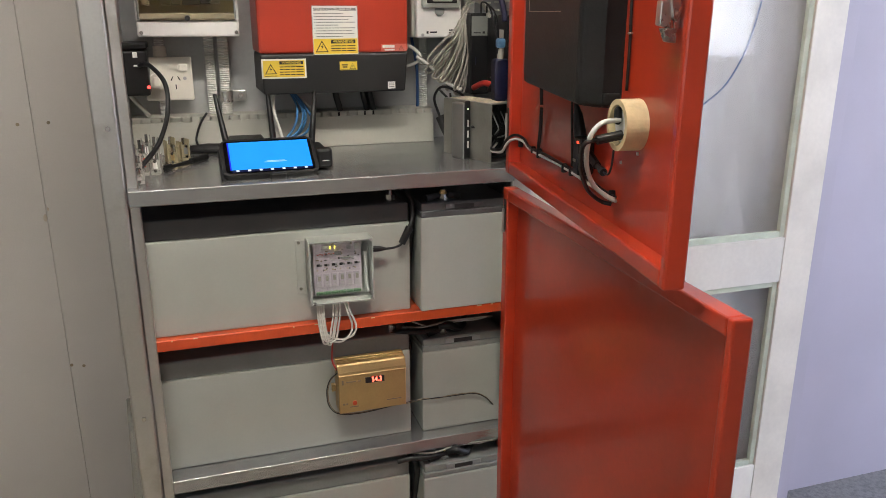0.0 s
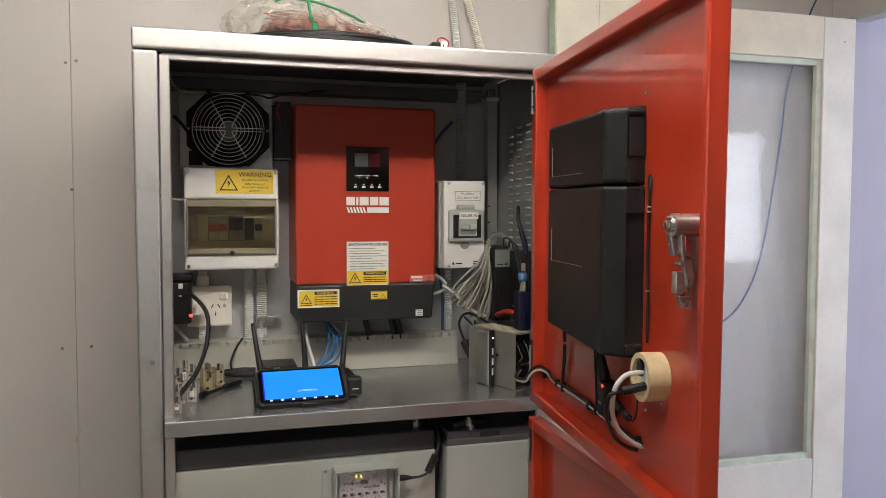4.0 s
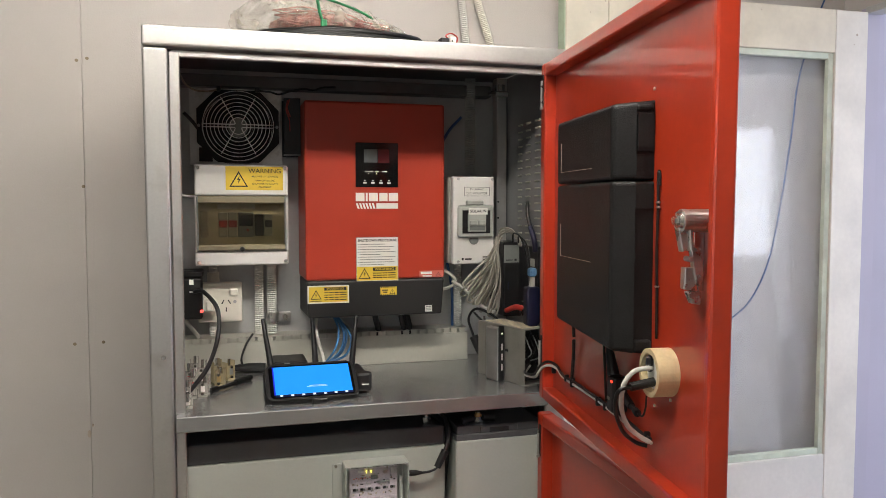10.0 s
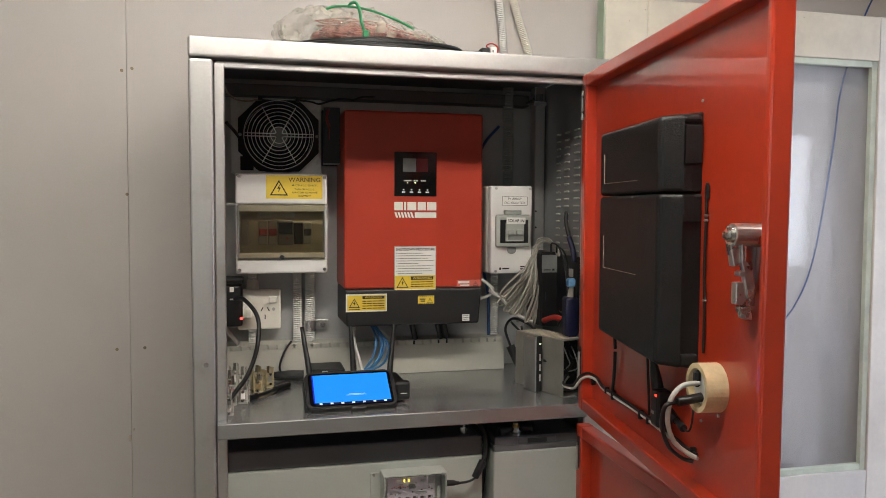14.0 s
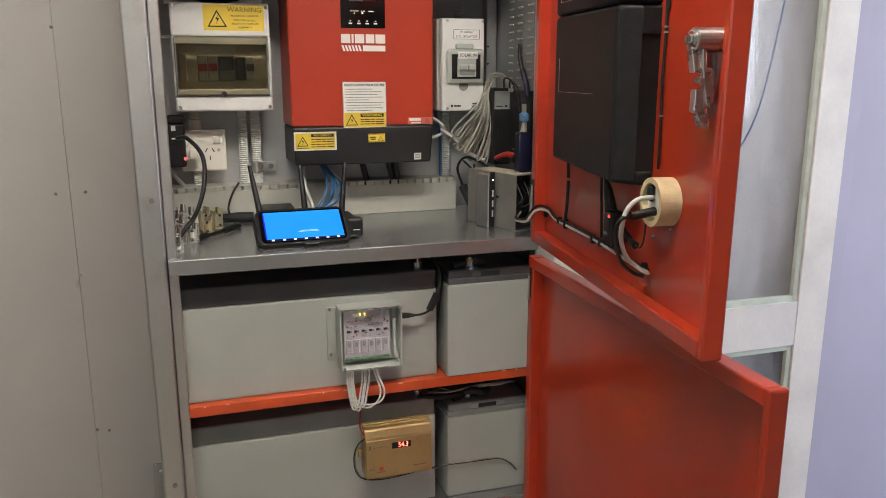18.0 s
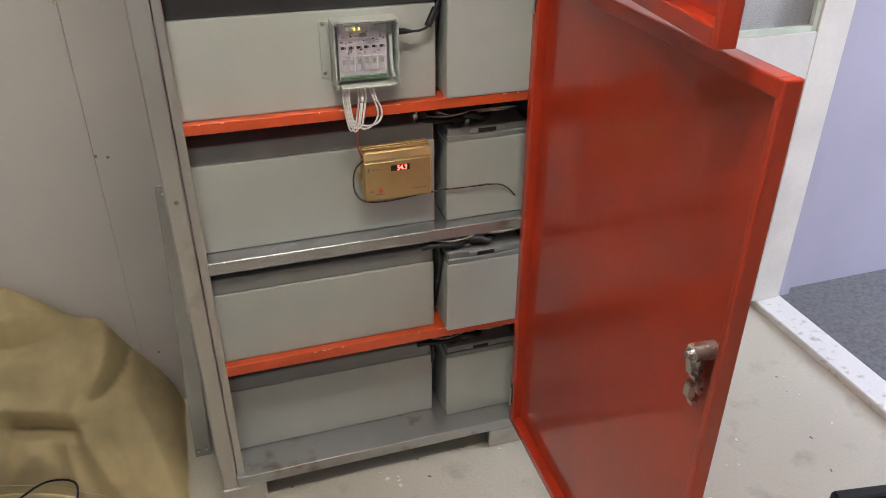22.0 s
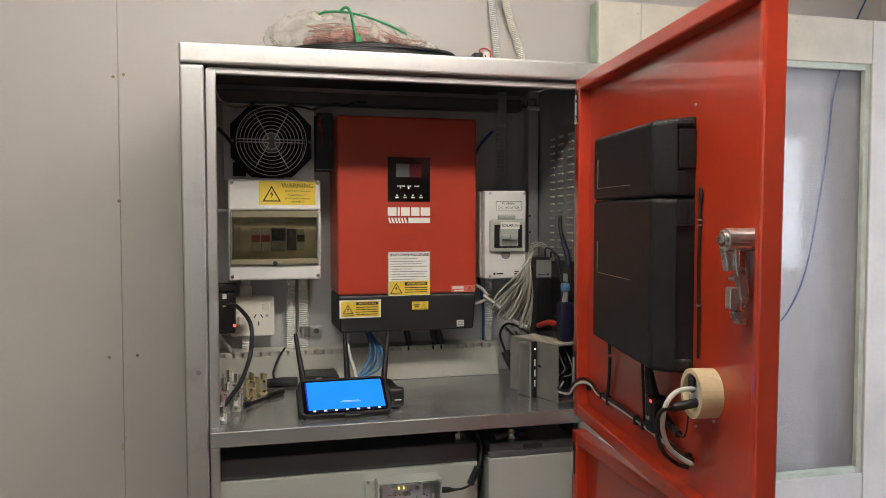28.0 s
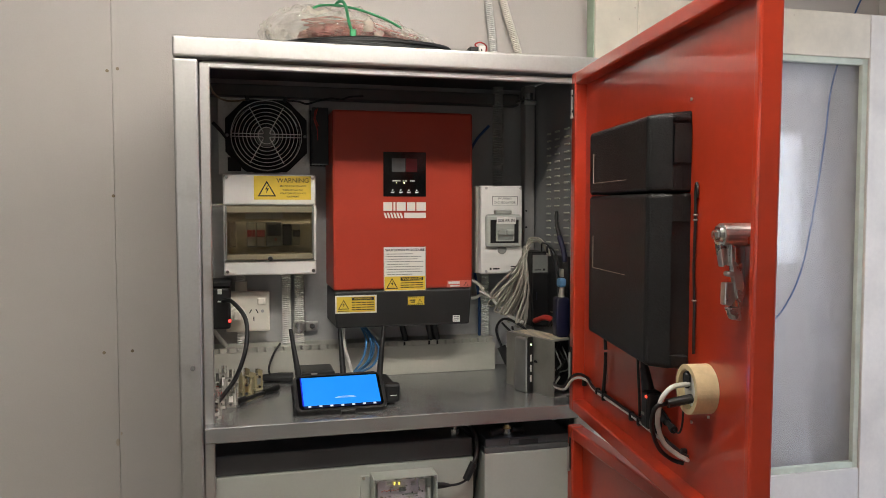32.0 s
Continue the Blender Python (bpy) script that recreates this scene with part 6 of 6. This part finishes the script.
for y in (0.0325, 0.0425):
    part("cooling_rib", B(0.3602, 0.4878, y, y + 0.002, 0.8318, 0.8345, bevel=0.0004), "gold", gd)
dp = part("display", B(0.410, 0.446, 0.0128, 0.0139, 0.7959, 0.8065), "ink", gd, "black digit window")
words("54.3", 0.0120, 0.4315, 0.0124, 0.8012, dp, glowing("red_digits", (1.0, 0.10, 0.06), 7.0), wide=0.95, bold=0.0002)
bars([(0.374, 0.392, 0.8018, 0.002), (0.396, 0.402, 0.8018, 0.002), (0.367, 0.371, 0.7619, 0.003), (0.373, 0.376, 0.7619, 0.003), (0.380, 0.396, 0.7556, 0.0015), (0.45, 0.478, 0.7595, 0.0015), (0.366, 0.3695, 0.8018, 0.008)], 0.0138, gd, "rust")
bm = bm_new()
cyl(bm, (0.389, 0.0139, 0.7623), (0.389, 0.0126, 0.7623), 0.0042, n=14)
part("button", bm, "orange", gd)
part("mount_tab", B(0.352, 0.3598, 0.044, 0.0545, 0.7745, 0.7872, bevel=0.001), "gold", gd)
gd.matrix_basis = Matrix.Translation((0.4262, 0.05, 0.7405)) @ Matrix.Diagonal((1.023, 1, 1.13, 1))
cable([(0.352, 0.006, 0.902), (0.350, 0.010, 0.880), (0.350, 0.015, 0.855), (0.356, 0.020, 0.838), (0.361, 0.026, 0.828)], 0.0017, "wire_red", "thin red wire into the gold controller")
cable([(0.361, 0.022, 0.826), (0.345, 0.018, 0.815), (0.338, 0.020, 0.790), (0.343, 0.028, 0.755), (0.362, 0.030, 0.735), (0.410, 0.035, 0.727), (0.480, 0.040, 0.731), (0.520, 0.040, 0.733), (0.590, 0.040, 0.731), (0.640, 0.040, 0.729), (0.665, 0.040, 0.716), (0.682, 0.045, 0.696), (0.699, 0.060, 0.678)], 0.0011, "rubber", "thin dark wire across the batteries", "wires across the batteries", n=6)
cable([(0.361, 0.023, 0.824), (0.346, 0.0185, 0.813), (0.340, 0.020, 0.788), (0.345, 0.0275, 0.757), (0.362, 0.030, 0.7375), (0.410, 0.035, 0.7285), (0.480, 0.040, 0.7330), (0.500, 0.040, 0.7300), (0.530, 0.040, 0.7345), (0.560, 0.040, 0.7305), (0.590, 0.040, 0.7330), (0.640, 0.040, 0.7305), (0.664, 0.040, 0.7180), (0.682, 0.045, 0.698), (0.699, 0.060, 0.680)], 0.0010, "rust", "thin brown wire across the batteries", "wires across the batteries", n=6)

# ---- on top of the cabinet ----
coil = thing("cable_coil", Matrix.Translation((0.33, 0.135, CH)), "flat coil of black cable on the cabinet roof", "cable coil")
for k in range(6):
    pts = []
    for i in range(25):
        a = 2 * math.pi * i / 24
        rr = 1.0 - 0.035 * k + 0.012 * math.sin(3 * a + k)
        pts.append((0.330 + 0.165 * rr * math.cos(a), 0.135 + 0.115 * rr * math.sin(a), CH + 0.0045 + 0.0065 * (k % 3) + 0.003 * math.sin(2 * a + k)))
    part("turn", tube(bm_new(), pts, 0.0040, n=6, steps=2), "rubber", coil)
cable([(0.45, 0.06, CH + 0.008), (0.475, 0.045, CH + 0.006), (0.493, 0.04, CH + 0.006), (0.505, 0.04, CH + 0.008)], 0.003, "rubber", "black tail of the cable coil")
cp = thing("connector", Matrix.Translation((0.51, 0.04, CH)), "small black and white connector with red wire", "connector")
part("black_block", B(0.498, 0.514, 0.030, 0.050, CH, CH + 0.014, bevel=0.001), "black", cp)
part("white_block", B(0.5145, 0.526, 0.028, 0.050, CH, CH + 0.016, bevel=0.001), "plastic", cp)
part("red_wire", tube(bm_new(), [(0.517, 0.045, CH + 0.015), (0.513, 0.05, CH + 0.022), (0.524, 0.052, CH + 0.027), (0.533, 0.045, CH + 0.019), (0.530, 0.04, CH + 0.008), (0.526, 0.04, CH + 0.006)], 0.0014), "wire_red", cp)
part("pin", B(0.5175, 0.5195, 0.0272, 0.0279, CH + 0.006, CH + 0.010), "ink", cp)


def lump(c, r, seed, amp, sub=5, freq=14.0, flat=None):
    bm = bm_new()
    bmesh.ops.create_icosphere(bm, subdivisions=sub, radius=1.0)
    off = Vector((seed * 3.1, seed * 1.7, seed * 0.9))
    for v in bm.verts:
        d = v.co.normalized()
        p = Vector((d.x * r[0], d.y * r[1], d.z * r[2]))
        k = amp * (abs(noise.noise(p * freq + off)) * 1.4 - 0.4) + amp * 0.5 * (abs(noise.noise(p * freq * 3 + off)) - 0.3)
        v.co = Vector(c) + p + d * k
        if flat is not None and v.co.z < flat:
            v.co.z = flat + (v.co.z - flat) * 0.04
    return bm


bag_mt = bpy.data.materials.new("crinkled_clear_bag")
bag_mt.use_nodes = True
nt = bag_mt.node_tree
bs = nt.nodes["Principled BSDF"]
bs.inputs["Base Color"].default_value, bs.inputs["Roughness"].default_value = (0.62, 0.58, 0.48, 1), 0.10
bn, br = nt.nodes.new("ShaderNodeTexNoise"), nt.nodes.new("ShaderNodeMapRange")
bn.inputs["Scale"].default_value, bn.inputs["Detail"].default_value = 26.0, 4.0
br.inputs["From Min"].default_value, br.inputs["From Max"].default_value = 0.35, 0.70
br.inputs["To Min"].default_value, br.inputs["To Max"].default_value = 0.16, 0.48
link(nt, nt.nodes.new("ShaderNodeTexCoord").outputs["Object"], bn.inputs["Vector"])
link(nt, bn.outputs["Fac"], br.inputs["Value"])
link(nt, br.outputs["Result"], bs.inputs["Alpha"])
bag = thing("plastic_bag", Matrix.Translation((0.30, 0.15, CH + 0.02)), "clear crinkled plastic bag of red netting, tied with green cord", "bag")
bm = lump((0.305, 0.150, CH + 0.045), (0.168, 0.098, 0.050), 2, 0.013, 6, 26.0, CH + 0.012)
for v in bm.verts:
    k = (v.co.x - 0.305) / 0.168
    v.co.z -= max(0.0, v.co.z - CH - 0.018) * (0.60 * max(0.0, k + 0.05) - 0.22 * max(0.0, -k))
    v.co.z += 0.003 * math.sin(v.co.x * 190 + v.co.y * 60)
part("bag_film", bm, bag_mt, bag, "clear plastic film", smooth=True)
net = material("red_netting", (0.40, 0.13, 0.11), 0.6, 0, 0.3, 70, 300, 0.8)
bm = lump((0.312, 0.152, CH + 0.040), (0.108, 0.070, 0.030), 4, 0.012, 5, 34.0, CH + 0.020)
for v in bm.verts:
    v.co.z -= max(0.0, v.co.z - CH - 0.02) * max(0.0, (v.co.x - 0.318) / 0.11) * 0.55
part("red_netting", bm, net, bag, "bundled red netting")
random.seed(8)
for i in range(16):
    y0, z0 = random.uniform(0.085, 0.150), CH + random.uniform(0.026, 0.066)
    pts = []
    for q in range(6):
        x = 0.215 + 0.205 * q / 5 + random.uniform(-0.008, 0.008)
        drop = max(0.0, (x - 0.30) / 0.13) * 0.55
        pts.append((x, y0 + random.uniform(-0.008, 0.008), CH + 0.018 + (z0 - CH - 0.018 + random.uniform(-0.004, 0.004)) * (1 - min(0.9, drop))))
    part("net_strand", tube(bm_new(), pts, random.uniform(0.0009, 0.0019), n=5, steps=4), net, bag, "red net strand")
part("tie_cord", tube(bm_new(), [(0.222, 0.085, CH + 0.076), (0.238, 0.078, CH + 0.081), (0.268, 0.066, CH + 0.080), (0.305, 0.060, CH + 0.073), (0.350, 0.062, CH + 0.060), (0.382, 0.070, CH + 0.048)], 0.0023), "cord", bag, "green cord")
part("tie_cord", tube(bm_new(), [(0.262, 0.070, CH + 0.080), (0.267, 0.064, CH + 0.0855), (0.275, 0.062, CH + 0.086), (0.280, 0.056, CH + 0.074), (0.284, 0.050, CH + 0.048), (0.289, 0.048, CH + 0.032)], 0.0028), "cord", bag, "green cord")
part("cord_end", B(0.285, 0.296, 0.043, 0.052, CH + 0.022, CH + 0.036, bevel=0.002), "cord", bag)
conduit([(0.615, 0.395, CEIL - 0.002), (0.632, 0.396, 2.15), (0.646, 0.396, 2.05), (0.661, 0.396, 1.914), (0.662, 0.396, 1.80)], 0.0098, "white corrugated conduit down the wall", "wall conduits")
conduit([(0.628, 0.385, CEIL - 0.002), (0.644, 0.386, 2.16), (0.664, 0.388, 2.09), (0.693, 0.392, 2.0), (0.721, 0.394, 1.915), (0.740, 0.394, 1.80)], 0.0100, "pale corrugated conduit down the wall", "wall conduits", "outlet")
cable([(1.730, 0.40, CEIL - 0.003), (1.730, 0.40, 2.25), (1.724, 0.401, 2.205), (1.690, 0.402, 2.142), (1.655, 0.402, 2.077), (1.610, 0.402, 1.965), (1.581, 0.402, 1.861), (1.568, 0.402, 1.746), (1.535, 0.402, 1.535), (1.504, 0.402, 1.400), (1.4595, 0.402, 1.311), (1.407, 0.402, 1.261), (1.30, 0.402, 1.20), (1.18, 0.402, 1.19)], 0.0022, "blue", "blue network cable hanging down the wall")

# ---- floor level ----
up = thing("steel_upright", Matrix.Translation((-0.042, 0.18, FLOOR)), "grey steel strip leaning beside the cabinet", "post")
LEAN = Matrix(((1, 0, 0.041, -0.041 * FLOOR), (0, 1, 0.057, -0.057 * FLOOR), (0, 0, 1, 0), (0, 0, 0, 1)))
for name, a in (("front_leaf", (-0.0605, -0.0240, 0.180, 0.183)), ("side_leaf", (-0.0270, -0.0240, 0.1832, 0.222))):
    part(name, B(*a, FLOOR, 0.734, bevel=0.0006, m=LEAN), "shelf", up)
for x, z in ((-0.052, 0.050), (-0.033, 0.052), (-0.046, 0.720)):
    bm = bm_new()
    cyl(bm, LEAN @ Vector((x, 0.180, z)), LEAN @ Vector((x, 0.1775, z)), 0.0038, n=10)
    part("screw", bm, "chrome", up)

def near(px, pz, line, width):
    """1 on the line of (x, z) places, falling to 0 at its width."""
    best = 9.0
    for (ax, az), (bx_, bz) in zip(line, line[1:]):
        dx, dz = bx_ - ax, bz - az
        t = min(1.0, max(0.0, ((px - ax) * dx + (pz - az) * dz) / (dx * dx + dz * dz)))
        best = min(best, math.hypot(px - ax - t * dx, pz - az - t * dz))
    k = max(0.0, 1.0 - best / width)
    return k * k * (1.6 - 0.6 * k)


FOLDS = (
    (((-0.200, 0.285), (-0.266, 0.198), (-0.288, 0.165), (-0.268, 0.112), (-0.212, 0.015)), 0.060, 0.036),
    (((-0.258, 0.200), (-0.165, 0.225)), 0.036, -0.034),
    (((-0.75, 0.345), (-0.41, 0.330), (-0.245, 0.325)), 0.040, -0.030),
    (((-0.75, 0.405), (-0.42, 0.385), (-0.245, 0.352)), 0.045, 0.026),
    (((-0.430, 0.160), (-0.300, 0.150)), 0.030, -0.042),
    (((-0.75, 0.230), (-0.43, 0.205), (-0.296, 0.188)), 0.045, 0.030),
    (((-0.320, 0.120), (-0.300, 0.0)), 0.034, 0.020),
    (((-0.165, 0.150), (-0.100, 0.010)), 0.050, 0.016),
    (((-0.400, 0.100), (-0.480, 0.0)), 0.050, 0.024),
    (((-0.230, 0.130), (-0.170, 0.020)), 0.030, -0.012),
)
bm = bm_new()
NX, NY = 170, 110
grid = []
for i in range(NX + 1):
    u = i / NX
    x = -1.35 + 1.272 * u ** 0.7
    row = []
    e = min(1.0, max(0.0, (-0.079 - x) / 0.386))
    edge = 0.19 * e ** 0.95 + 0.006 * math.sin(x * 31) * e
    top = 0.43 * min(1.0, max(0.0, (-0.080 - x) / 0.32)) ** 0.6 + 0.035 * math.exp(-((x + 0.225) / 0.035) ** 2) + 0.05 * min(1.0, max(0.0, (-0.40 - x) / 0.4))
    for j in range(NY + 1):
        v = j / NY
        y = edge + (0.385 - edge) * v
        z = top * (1 - (1 - v) ** 1.75)
        d = sum(a * near(x, z, line, w) for line, w, a in FOLDS)
        d += 0.010 * noise.noise(Vector((x * 8, z * 9, y * 6))) + 0.0035 * noise.noise(Vector((x * 24, z * 21, y * 20)))
        k = min(1.0, v * 9 + 0.15) * min(1.0, top * 9) * min(1.0, (1 - v) * 5 + 0.1)
        row.append(bm.verts.new((x, min(0.40, y - 0.78 * d * k), FLOOR + max(0.003, z + 0.62 * d * k))))
    grid.append(row)
for a, b in zip(grid, grid[1:]):
    for j in range(NY):
        bm.faces.new((a[j], b[j], b[j + 1], a[j + 1]))
hem = [grid[i][0].co + Vector((0, -0.001, 0.003)) for i in range(NX - 95, NX - 1, 3)]
seam = [grid[i][4].co + Vector((0, -0.0015, 0.0015)) for i in range(NX - 95, NX - 6, 2)]
bmesh.ops.solidify(bm, geom=bm.faces[:], thickness=0.0022)
tarp = thing("canvas_tarp", Matrix.Translation((-0.4, 0.2, FLOOR)), "crumpled khaki canvas tarp heaped against the wall", "tarp")
part("sheet", bm, "tarp", tarp, "folded khaki canvas", smooth=True)
part("hem", tube(bm_new(), hem, 0.0034, n=6, steps=2), "tarp", tarp, "rolled hem of the canvas")
part("hem_stitching", tube(bm_new(), seam, 0.0009, n=5, steps=2), "card", tarp, "pale line of stitching")
pn = thing("soldering_iron", pose(-0.315, 0.090, FLOOR, 0, 0, 8), "red-handled pen tool lying on the floor", "tool")
part("handle", B(-0.065, 0.065, -0.008, 0.008, 0.0, 0.016, bevel=0.005, seg=2), "orange", pn, "red plastic handle", local=True)
dr = thing("pen_tool", pose(-0.30, 0.062, FLOOR, 0, 0, 22), "small bright metal pen tool on the floor", "tool")
bm = bm_new()
cyl(bm, (-0.05, 0, 0.0055), (0.02, 0, 0.0055), 0.0055, n=12), cyl(bm, (0.02, 0, 0.0055), (0.045, 0, 0.0055), 0.0055, 0.0022, n=12)
part("barrel", bm, "chrome", dr, local=True)
bk = thing("black_tool", pose(-0.455, 0.105, FLOOR, 0, 0, -38), "dark grey tool handle with a looped lead", "tool")
part("grip", B(-0.09, 0.07, -0.016, 0.016, 0.0, 0.032, bevel=0.010, seg=2), "lid", bk, local=True)
part("lead", tube(bm_new(), [(-0.02, 0.018, 0.02), (0.03, 0.08, 0.05), (0.10, 0.10, 0.055), (0.13, 0.05, 0.03), (0.09, -0.01, 0.01), (0.0, -0.05, 0.004), (-0.08, -0.05, 0.004)], 0.0026), "rubber", bk, local=True)

CX, CY, CZ = 1.120, -0.530, 0.275
cr = thing("plastic_crate", Matrix.Translation((CX + 0.17, CY - 0.15, FLOOR)), "black plastic stool with a gridded top", "stool")
for a in ((0, 0.34, -0.03, 0.0), (0, 0.34, -0.31, -0.28), (0, 0.03, -0.2798, -0.0302), (0.31, 0.34, -0.2798, -0.0302)):
    part("rim", B(CX + a[0], CX + a[1], CY + a[2], CY + a[3], CZ - 0.03, CZ, bevel=0.008, seg=2), "case", cr)
for i in range(4):
    x = CX + 0.03 + 0.07 * i
    part("top_bar", B(x + 0.05, x + 0.062, CY - 0.2798, CY - 0.0302, CZ - 0.02, CZ - 0.004, bevel=0.002), "case", cr)
for i in range(3):
    y = CY - 0.09 - 0.065 * i
    part("top_bar", B(CX + 0.0302, CX + 0.3098, y, y + 0.011, CZ - 0.021, CZ - 0.005, bevel=0.002), "case", cr)
bm = bm_new()
cyl(bm, (CX + 0.16, CY - 0.12, CZ - 0.018), (CX + 0.16, CY - 0.12, CZ - 0.001), 0.03, n=22)
part("boss", bm, "case", cr)
for x, y, dx, dy in ((0.015, -0.015, -1, 1), (0.325, -0.015, 1, 1), (0.015, -0.295, -1, -1), (0.325, -0.295, 1, -1)):
    bm = bm_new()
    cyl(bm, (CX + x, CY + y, CZ - 0.028), (CX + x + 0.04 * dx, CY + y + 0.03 * dy, FLOOR), 0.016, 0.012, n=10)
    part("leg", bm, "case", cr)

turn = Matrix.Translation((CX, CY, 0)) @ Matrix.Rotation(radians(-9), 4, "Z") @ Matrix.Translation((-CX, -CY, 0))
cr.matrix_basis = turn @ cr.matrix_basis

random.seed(11)
for name, mt, n, size, label in (("paint_flakes", "label", 60, 0.005, "scattered white paint flakes on the floor"), ("dark_crumbs", "lid", 50, 0.005, "scattered dark crumbs on the floor")):
    bm = bm_new()
    for i in range(n):
        x, y = random.uniform(0.05, 1.65), random.uniform(-0.55, 0.0) if i % 3 else random.uniform(-0.06, 0.02)
        s = size * random.uniform(0.3, 1.0)
        box(bm, -s, s, -s * random.uniform(0.3, 0.8), s * 0.5, 0.0, s * 0.3, m=pose(x, y, FLOOR + 0.0003, random.uniform(-8, 8), 0, random.uniform(0, 360)))
    single(name, bm, mt, (0.8, -0.2, 0), label, "debris", kind="stuff")
